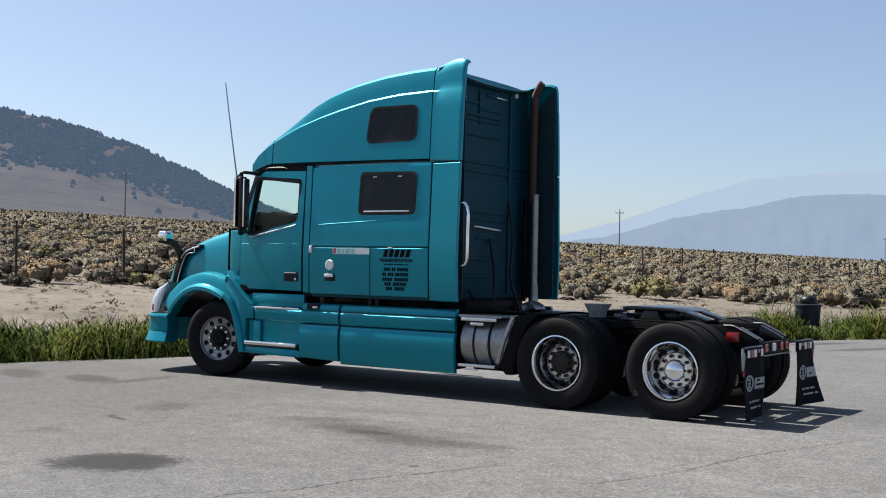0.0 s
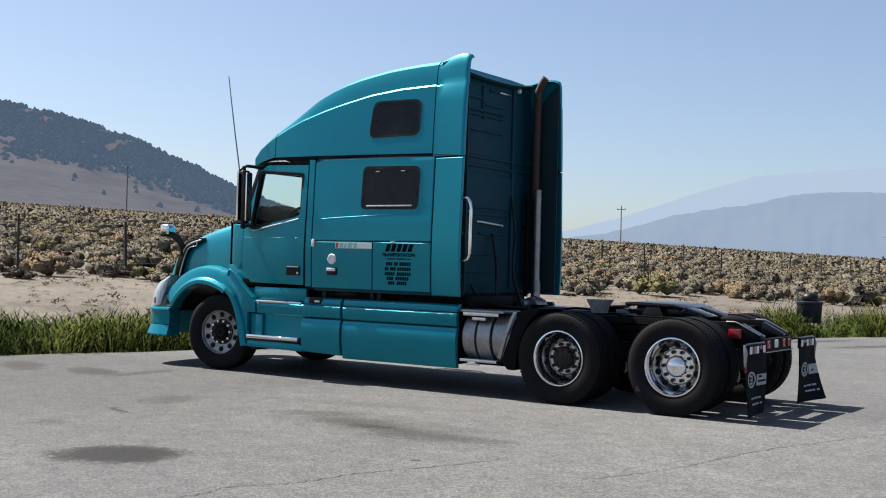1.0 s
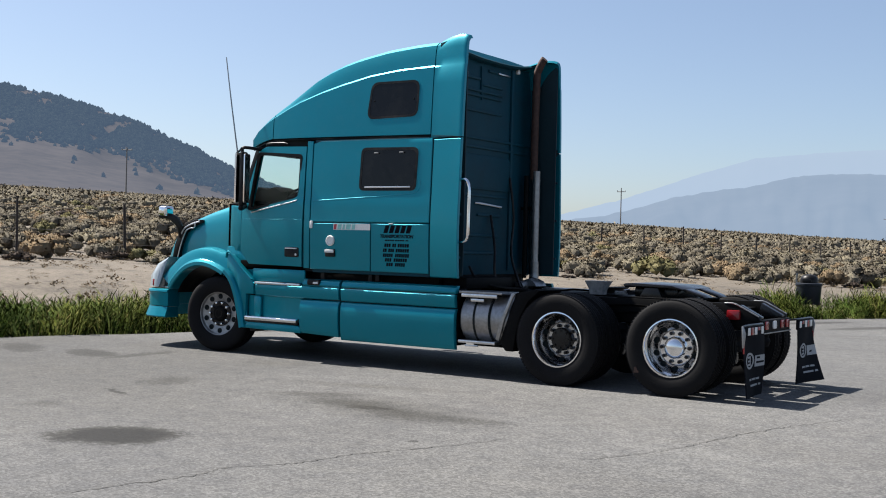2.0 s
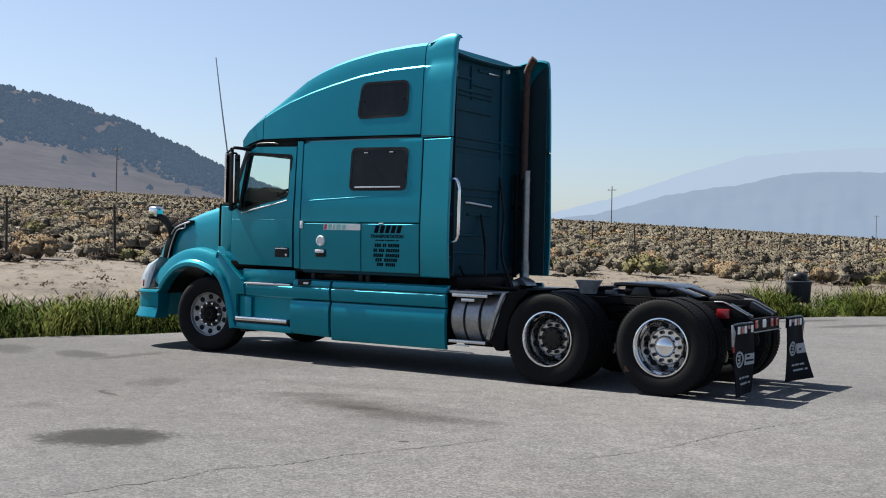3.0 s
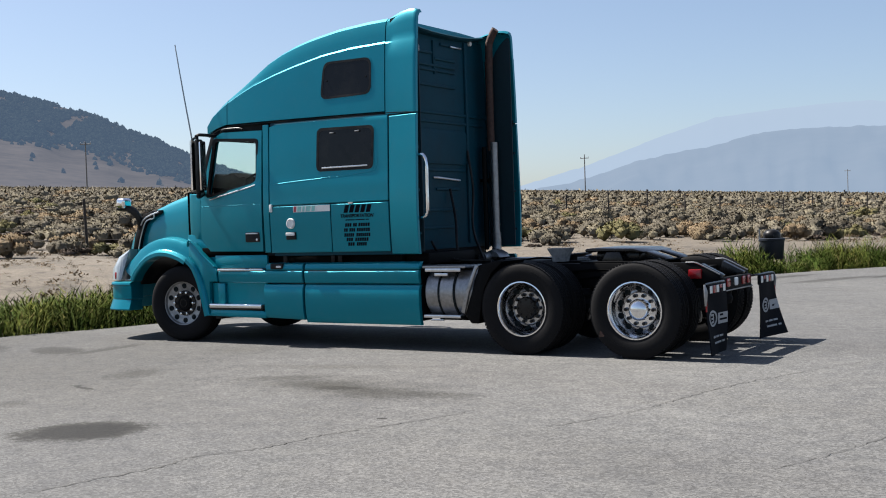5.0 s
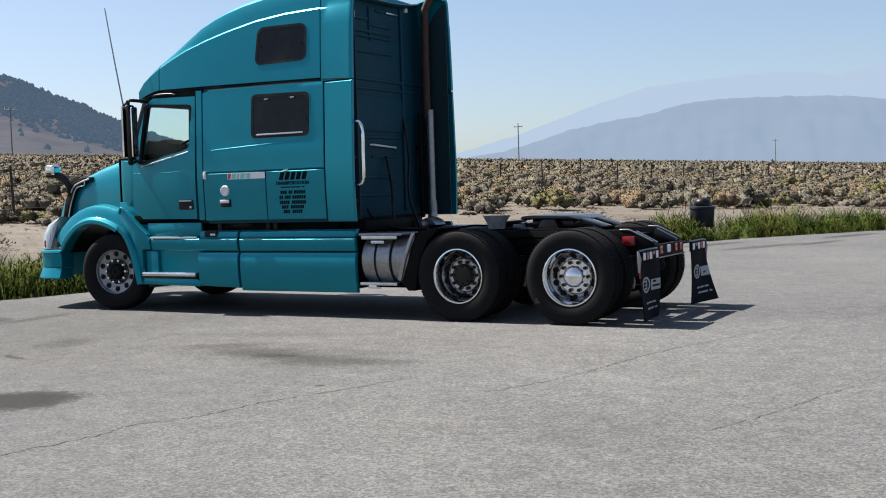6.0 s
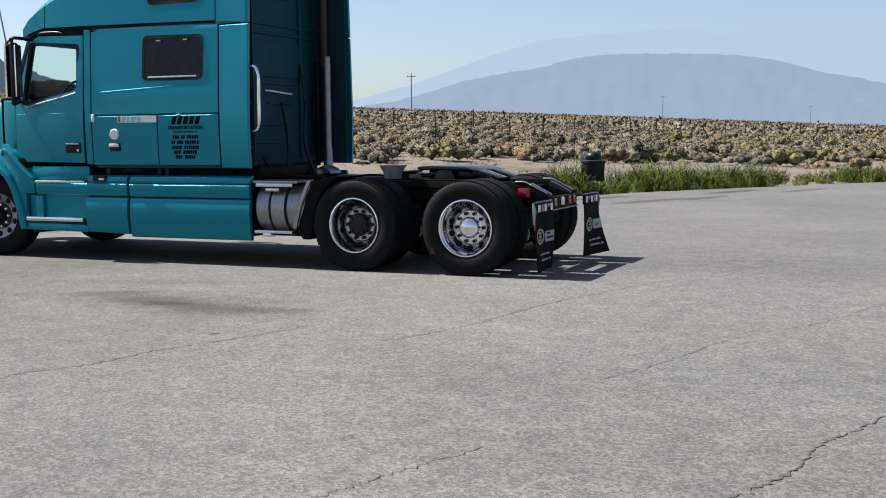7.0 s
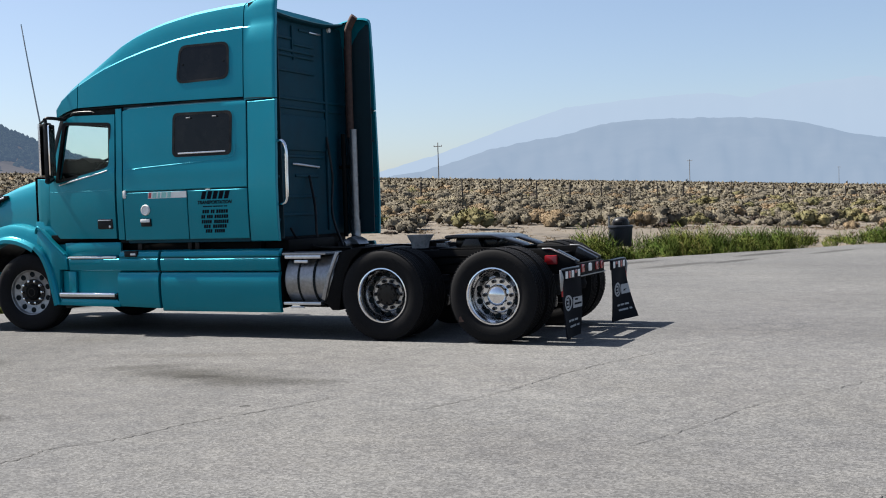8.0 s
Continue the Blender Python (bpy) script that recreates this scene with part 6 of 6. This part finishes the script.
# near shrubs, each one a plant of its own
near_kinds = []
for k in range(4):
    near_kinds.append(("sagebrush", SAGE, shrub(11, 130, 0.042, 11 + k), "grey-green sagebrush on sandy ground", 0.42))
for k in range(2):
    near_kinds.append(("dry_shrub", STRAW, shrub(9, 140, 0.042, 31 + k), "dry straw-coloured desert shrub on sandy ground", 0.25))
near_kinds.append(("rabbitbrush", YELLOW, shrub(10, 140, 0.040, 41), "yellow-green rabbitbrush on sandy ground", 0.13))
near_kinds.append(("dead_shrub", DEAD, shrub(7, 70, 0.07, 51, 0.45), "low dark dead shrub on sandy ground", 0.2))
near_meshes = []
for name, material, cloud, label, share in near_kinds:
    near_meshes.append((name, tris_mesh(name, cloud[0], material, cloud[1]), label, tris_mesh("stem", stem_tris(26, 5), BARK)))
weights = np.array([0.42 / 4] * 4 + [0.25 / 2] * 2 + [0.13, 0.20])
weights /= weights.sum()
nx, ny, nr = wedge(1700, 22, 56, -2, 60)
ns = beyond_edge(nx, ny)
chance = np.clip((ns - np.where(ny > 5, 7.5, 5.5)) / 5, 0, 1) ** 1.2 * 0.85 + np.clip((ns - 2.5) / 4, 0, 1) * 0.02
keep = (rng.uniform(size=len(nx)) < chance) & (ns > 2.6)
near_xy = []
for x, y, s in zip(nx[keep], ny[keep], ns[keep]):
    if len(near_xy) >= 290:
        break
    if all((x - a) ** 2 + (y - b) ** 2 > 0.5 for a, b, _ in near_xy):
        near_xy.append((x, y, s))
for x, y, s in near_xy:
    k = rng.choice(len(near_meshes), p=weights)
    if s < 9 and rng.uniform() < 0.6:
        k = rng.choice([4, 5, 7])
    name, me, label, stem = near_meshes[k]
    ob = new(name, me)
    sz = rng.uniform(0.5, 1.15) * (0.72 if s < 9 else 1.0)
    zz = float(ground_height(x, y))
    ob.matrix_basis = Matrix.Translation((x, y, zz - 0.03)) @ Matrix.Rotation(rng.uniform(0, 6.28), 4, "Z") @ Matrix.Diagonal((sz * rng.uniform(0.95, 1.3), sz * rng.uniform(0.95, 1.3), sz * 0.95, 1))
    tagged(ob, label, "shrub", "desert shrubs")
    st = new("stem", stem)
    st.parent = ob


def shrub_field(name, material, cloud, x, y, s0, s1, label, tall):
    z = ground_height(x, y) - 0.03
    n = len(x)
    size = rng.uniform(s0, s1, n)
    turn = rng.uniform(0, 6.28, n)
    tris = placed(cloud[0], x, y, z, size * 1.15, size * tall * rng.uniform(0.52, 0.8, n), turn)
    cs, sn, f = np.cos(turn)[:, None], np.sin(turn)[:, None], cloud[1][None]
    facing = np.stack([f[..., 0] * cs - f[..., 1] * sn, f[..., 0] * sn + f[..., 1] * cs, f[..., 2] + 0 * cs], -1).reshape(-1, 3)
    ob = new(name, tris_mesh(name, tris, material, facing))
    return tagged(ob, label, "shrubs", kind="stuff")


def field_of(count, r0, r1, lobes, per, leaf, s0, s1, a0=-6, a1=62, tall=1.0):
    x, y, r = wedge(int(count * 1.9), r0, r1, a0, a1)
    # plants keep their distance: one to a cell of ground
    cell = 0.88 * math.sqrt(math.radians(a1 - a0) * (r1 ** 2 - r0 ** 2) / 2 / count)
    _, first = np.unique(np.floor(x / cell).astype(int) * 100003 + np.floor(y / cell).astype(int), return_index=True)
    x, y, r = x[first], y[first], r[first]
    count = len(x)
    s = beyond_edge(x, y)
    az = np.degrees(np.arctan2(EYE[0] - x, y - EYE[1]))
    kind = patchy(x, y, 0.09, 1.0) * 0.25 + rng.uniform(size=count)
    golden = np.exp(-((az - 3) / 5.5) ** 2) * ((r > 44) & (r < 85))
    kind = np.where(rng.uniform(size=count) < 0.4 * golden, 1.05, kind)
    if r0 > 100:
        kind = np.where((kind > 0.9) & (kind < 1.12), 0.5, kind)
    ok = s > np.where(y < 5, 9.0, 11.0) + rng.normal(0, 1.6, count)
    for lo, hi, nm, mat_, label in ((-9, 0.84, "sagebrush_field", SAGE, "grey-green sagebrush covering the plain"), (0.84, 1.0, "dry_shrub_field", STRAW, "dry tan shrubs among the sagebrush"),
                                    (1.0, 1.10, "rabbitbrush_field", YELLOW, "yellow-green rabbitbrush among the sagebrush"), (1.10, 9, "dead_shrub_field", DEAD, "dark dead shrubs among the sagebrush")):
        m = ok & (kind >= lo) & (kind < hi)
        for v in range(3):
            mv = np.where(m)[0][v::3]
            if len(mv):
                shrub_field(nm, mat_, shrub(lobes, per, leaf, 60 + v + int(r0)), x[mv], y[mv], s0, s1, label, tall)


field_of(520, 27, 60, 10, 80, 0.050, 0.45, 1.45, tall=1.25)
field_of(950, 58, 92, 7, 44, 0.062, 0.5, 1.7, tall=1.1)
field_of(1400, 90, 132, 6, 22, 0.085, 0.6, 1.9, tall=1.0)
field_of(5200, 120, 320, 3, 9, 0.16, 0.9, 2.0, tall=1.4)
field_of(9000, 300, 900, 1, 5, 0.30, 0.8, 1.8, tall=1.6)


# weeds and grass along the lot's edge
def edge_weeds():
    line = np.array([(p.x, p.y) for p in smooth_line([(x, y, 0) for x, y in EDGE[2:-1]], 30)])
    seg = np.diff(line, axis=0)
    lens = np.hypot(seg[:, 0], seg[:, 1])
    cum = np.cumsum(lens)
    # clumps along the edge, each with its own height and fullness
    m = 1900
    d = rng.uniform(0, cum[-1] * 0.86, m)
    i = np.searchsorted(cum, d)
    t = 1 - (cum[i] - d) / lens[i]
    nrm = np.stack([-seg[i, 1], seg[i, 0]], -1) / lens[i][:, None]
    off = rng.gamma(2.4, 0.40, m) + 0.12
    p = line[i] + seg[i] * t[:, None] + nrm * off[:, None]
    cx, cy = p[:, 0], p[:, 1]
    lush = patchy(cx, cy, 0.55, 3.0) + 0.9 * np.exp(-((cy + 2) / 7) ** 2) + 0.45
    lush = lush + 0.8 * np.exp(-((cy - 18.5) / 3.5) ** 2) - 0.5 * np.clip((cy - 24) / 8, 0, 1)
    lush = np.where((cy > 3) & (cy < 14.6), lush - 1.9, lush)
    lush = np.where(cy > 18.5, 1.3 * patchy(cx, cy, 0.8, 1.3) + 0.1, lush)
    keep = (rng.uniform(size=m) < np.clip(0.5 + 0.5 * lush, 0.02, 1)) & (np.hypot(cx + 3.55, cy - 16.2) > 0.6) & (off < 2.7)
    cx, cy, off, lush = cx[keep], cy[keep], off[keep], lush[keep]
    m = len(cx)
    size = rng.uniform(0.16, 0.34, m)
    tall = (0.26 + 0.26 * np.clip(0.5 + 0.5 * lush, 0.1, 1.1)) * rng.uniform(0.65, 1.3, m) * np.exp(-((off - 0.8) / 1.9) ** 2) * np.where(cy > 15.0, 1.35, 1.0)
    tall *= np.where(np.hypot(cx + 3.3, cy - 15.7) < 0.8, 0.5, 1.0)   # trodden down before the bin
    per = 54
    k = np.repeat(np.arange(m), per)
    n = len(k)
    a, q = rng.uniform(0, 2 * np.pi, n), np.sqrt(rng.uniform(0, 1, n))
    x, y = cx[k] + np.cos(a) * q * size[k], cy[k] + np.sin(a) * q * size[k]
    inside = beyond_edge(x, y) > 0.03
    x, y, k, a, q = x[inside], y[inside], k[inside], a[inside], q[inside]
    n = len(x)
    z = np.asarray(ground_height(x, y)) - 0.02
    h = tall[k] * (1.08 - 0.55 * q ** 2) * rng.uniform(0.6, 1.15, n)
    lean = 0.12 + 0.35 * q

    def spears(x0, y0, z0, h0, wide, lean0, dir0):
        sd = rng.uniform(0, 2 * np.pi, len(x0))
        sd = np.stack([np.cos(sd), np.sin(sd), np.zeros(len(x0))], -1) * wide
        base = np.stack([x0, y0, z0], -1)
        tip = base + np.stack([np.cos(dir0) * lean0 * h0, np.sin(dir0) * lean0 * h0, h0], -1)
        return np.stack([base - sd, base + sd, tip], 1)

    tris = [spears(x, y, z, h, 0.0045, lean, a)]
    soft = [np.stack([np.cos(a) * q * 0.8, np.sin(a) * q * 0.8, np.full(n, 0.75)], -1)]
    for f in (0.12, 0.26, 0.4, 0.54, 0.68, 0.82):
        g = a + rng.normal(0, 1.1, n)
        xx = x + np.cos(a) * lean * h * f + rng.normal(0, 0.012, n)
        yy = y + np.sin(a) * lean * h * f + rng.normal(0, 0.012, n)
        hh = (0.035 + h * 0.17) * rng.uniform(0.6, 1.4, n)
        tris.append(spears(xx, yy, z + h * f, hh * 0.8, 0.011, rng.uniform(0.3, 1.3, n), g))
        soft.append(np.stack([np.cos(a) * q * 0.8, np.sin(a) * q * 0.8, np.full(n, 0.75)], -1))
    soft = np.concatenate(soft) + rng.normal(0, 0.15, (n * 7, 3))
    soft /= np.linalg.norm(soft, axis=1)[:, None]
    tris = np.concatenate(tris)
    wrong = (np.cross(tris[:, 1] - tris[:, 0], tris[:, 2] - tris[:, 0]) * soft).sum(-1) < 0
    tris[wrong] = tris[wrong][:, ::-1]
    ob = new("roadside_weeds", tris_mesh("roadside_weeds", tris, GREEN, soft))
    return tagged(ob, "green and straw-tipped weeds along the asphalt edge", "weeds", kind="stuff")


edge_weeds()


def sand_litter():
    """Small dry tufts and clods on the open sand."""
    x, y, r = wedge(15000, 17, 60, -4, 62)
    s = beyond_edge(x, y)
    m = (s > 1.8) & (s < 15) & (patchy(x, y, 0.5, 5.0) + rng.uniform(-1, 1, len(x)) > 0.1)
    x, y = x[m], y[m]
    z = np.asarray(ground_height(x, y))
    cloud = bush_cloud(40, 0.085, 77, 5, flat_top=0.6)
    n = len(x)
    size = rng.uniform(0.05, 0.16, n) + 0.3 * rng.uniform(size=n) ** 6
    ob = new("dry_tufts", tris_mesh("dry_tufts", placed(cloud, x, y, z - 0.01, size * 1.3, size * 0.7, rng.uniform(0, 6.28, n)), STRAW))
    return tagged(ob, "small dry tufts scattered over the sand", "tufts", kind="stuff")


sand_litter()


def hill_woods():
    r = np.random.default_rng(3)
    tree = BALL * np.array([0.42, 0.42, 0.62]) + np.array([0, 0, 0.5])
    tree = tree + r.normal(0, 0.07, tree.shape)
    tree[..., :2] *= (1.25 - 0.55 * tree[..., 2:3])
    pts = []
    tries = 0
    while len(pts) < 14000 and tries < 90000:
        tries += 1
        az = r.uniform(39, 61)
        u = r.uniform(0.12, 1.0)
        x, y, z = hill_point(az, u)
        dist = math.hypot(x - EYE[0], y - EYE[1])
        el = math.degrees(math.atan2(z - 1.5, dist))
        over = el - interp(az, TREELINE)
        edge_wob = noise.noise((az * 0.9, u * 5, 2.0)) * 0.45 + noise.noise((az * 3.1, u * 12, 5.0)) * 0.2
        clear = noise.noise((az * 1.1 + u * 5, u * 8, 7.0)) + 0.6 * noise.noise((az * 3.2 + u * 9, u * 21, 3.0))
        if over + edge_wob > 0.0:
            p = 0.95 if clear > -0.22 else (0.30 if clear > -0.36 else 0.05)
        elif over + edge_wob > -0.35:
            p = 0.10
        else:
            p = 0.02 * max(0.0, noise.noise((az * 1.3, u * 6, 11.0)))
        if r.uniform() < p:
            pts.append((x, y, z, r.uniform(3.6, 6.8) + 3.5 * r.uniform() ** 4))
    pts = np.array(pts)
    n = len(pts)
    tris = placed(tree, pts[:, 0], pts[:, 1], pts[:, 2] - 1.0, pts[:, 3] * r.uniform(0.9, 1.3, n), pts[:, 3] * 0.85, r.uniform(0, 6.28, n))
    soft = BALL.mean(1) + np.array([0, 0, 0.25])
    soft = np.tile(soft / np.linalg.norm(soft, axis=1)[:, None], (n, 1))
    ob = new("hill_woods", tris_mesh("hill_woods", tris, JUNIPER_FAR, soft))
    return tagged(ob, "dark juniper woods on the upper hillside", "woods", kind="stuff")


JUNIPER_FAR = leaf_material("hazed_hill_juniper", [(0.0, (0.0040, 0.0058, 0.0050)), (1.0, (0.0090, 0.0108, 0.0085))], [(0.3, (0.85, 0.85, 0.85)), (0.7, (1.1, 1.1, 1.1))], 0.01)
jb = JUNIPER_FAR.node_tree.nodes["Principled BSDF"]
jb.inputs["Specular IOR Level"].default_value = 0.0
# blue emission paints the distance haze onto the trees
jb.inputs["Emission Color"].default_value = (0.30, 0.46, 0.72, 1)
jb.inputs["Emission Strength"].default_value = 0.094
hill_woods()

# ---- fence, poles, bin ----
POST = plain("weathered_post", (0.035, 0.028, 0.024), 0.85, vary=0.4)
WIRE = plain("fence_wire", (0.10, 0.09, 0.085), 0.6, 0.5, vary=0.2)
# wood made paler: the haze before the poles is in this colour
POLE = plain("hazed_pole_wood", (0.16, 0.155, 0.15), 0.85, vary=0.3)


def fence():
    run = tagged(empty("wire_fence"), "thin wire fence on dark weathered posts", "fence")
    spots = []
    p = Vector((-23.0, -2.6))
    d = Vector((0.316, 0.949)).normalized()
    for i in range(8):
        spots.append(p + d * 2.83 * i)
    q = Vector((-25.0, 48.1))
    e = Vector((0.324, 0.946)).normalized()
    gap = (q - e * 3 * 3.6) - spots[-1]
    k = int(gap.length / 3.6)
    for i in range(1, k):
        spots.append(spots[-1].lerp(q - e * 3 * 3.6, 1 / (k - i + 1)))
    for i in range(-3, 30):
        spots.append(q + e * 3.6 * i)
    r = random.Random(4)
    tops = []
    for i, s in enumerate(spots):
        z = float(ground_height(s.x, s.y))
        h = (1.50 if i < 8 else 1.55) + r.uniform(-0.1, 0.12)
        lean = (r.uniform(-0.05, 0.05), r.uniform(-0.05, 0.05))
        thick = (0.034 if i < 8 else 0.05) * (1.2 if i % 4 == 0 else 1.0)
        tops.append((s, z))
        part("post", tube([(s.x, s.y, z - 0.1), (s.x + lean[0] * 0.5, s.y + lean[1] * 0.5, z + h * 0.5), (s.x + lean[0], s.y + lean[1], z + h)], thick, 7, taper=[thick, thick * 0.95, thick * 0.85]), POST, run, smooth=50)
    for hz in (0.35, 0.65, 0.95, 1.22):
        part("wire", tube([(s.x, s.y, z + hz) for s, z in tops], 0.006, 4), WIRE, run, smooth=0)


fence()


def utility_pole(az, dist, top_el, base_el, arm):
    x, y = polar(az, dist)
    z1 = 1.49 + dist * math.tan(radians(top_el))
    z0 = min(float(ground_height(x, y)), 1.49 + dist * math.tan(radians(base_el))) - 0.3
    pole = part("utility_pole", tube([(x, y, z0), (x, y, z1)], 0.2, 10, taper=[0.17, 0.12]), POLE)
    tagged(pole, "wooden utility pole with a short crossarm", "utility pole", "utility poles")
    turn = radians(az - 20)
    d = Vector((math.cos(turn), math.sin(turn), 0))
    c = Vector((x, y, z1 - arm))
    part("crossarm", tube([c - d * 1.2, c + d * 1.2], 0.1, 6), POLE, pole)
    for k in (-1.1, 0, 1.1):
        part("insulator", lathe([(0, 0.35), (0.06, 0.3), (0.08, 0.1), (0.05, 0.0)], 8, "z", tuple(c + d * k + Vector((0, 0, 0.1)))), GREY_TEXT, pole)
    return pole


utility_pole(25.22, 308, 3.15, 1.36, 1.0)
utility_pole(12.70, 500, 1.88, 0.75, 0.6)
utility_pole(5.72, 760, 1.28, 0.61, 0.6)
utility_pole(49.87, 255, 4.42, 2.1, 0.5)

BIN = plain("bin_plastic", (0.010, 0.014, 0.022), 0.5, vary=0.2, dirt=(0.05, 0.05, 0.05), dirt_amount=0.15)
BIN.node_tree.nodes["Principled BSDF"].inputs["Specular IOR Level"].default_value = 0.25


def litter_bin(x, y):
    z = float(ground_height(x, y))
    can = part("litter_bin", lathe([(0, 0.34), (0.25, 0.34), (0.27, 0.37), (0.305, 0.80), (0.325, 0.815), (0.325, 0.86), (0.30, 0.875), (0.0, 0.875)], 28, "z"), BIN)
    tagged(can, "dark blue-grey litter bin with a domed lid on a post", "litter bin")
    can.location = (x, y, z - 0.06)
    part("lid", lathe([(0.215, 0.87), (0.215, 0.96), (0.195, 1.02), (0.14, 1.07), (0.07, 1.09), (0, 1.095)], 24, "z"), BLACK, can, "black domed lid")
    part("flap", plate(rounded(-0.11, 0.11, 0.88, 0.98, 0.03), -0.215, -0.19, 0.005), BLACK, can)
    part("post", box(0.20, 0.28, -0.04, 0.04, -0.1, 0.42, 0.006), RUST, can, "rusty brown post")
    part("sign_post", tube([(-0.33, 0.05, -0.1), (-0.33, 0.05, 1.12)], 0.022, 8), DULL_ALU, can, "thin grey metal post")
    part("collar", box(-0.36, -0.24, 0.03, 0.07, 0.80, 0.84), DULL_ALU, can)
    return can


litter_bin(-3.75, 16.6)
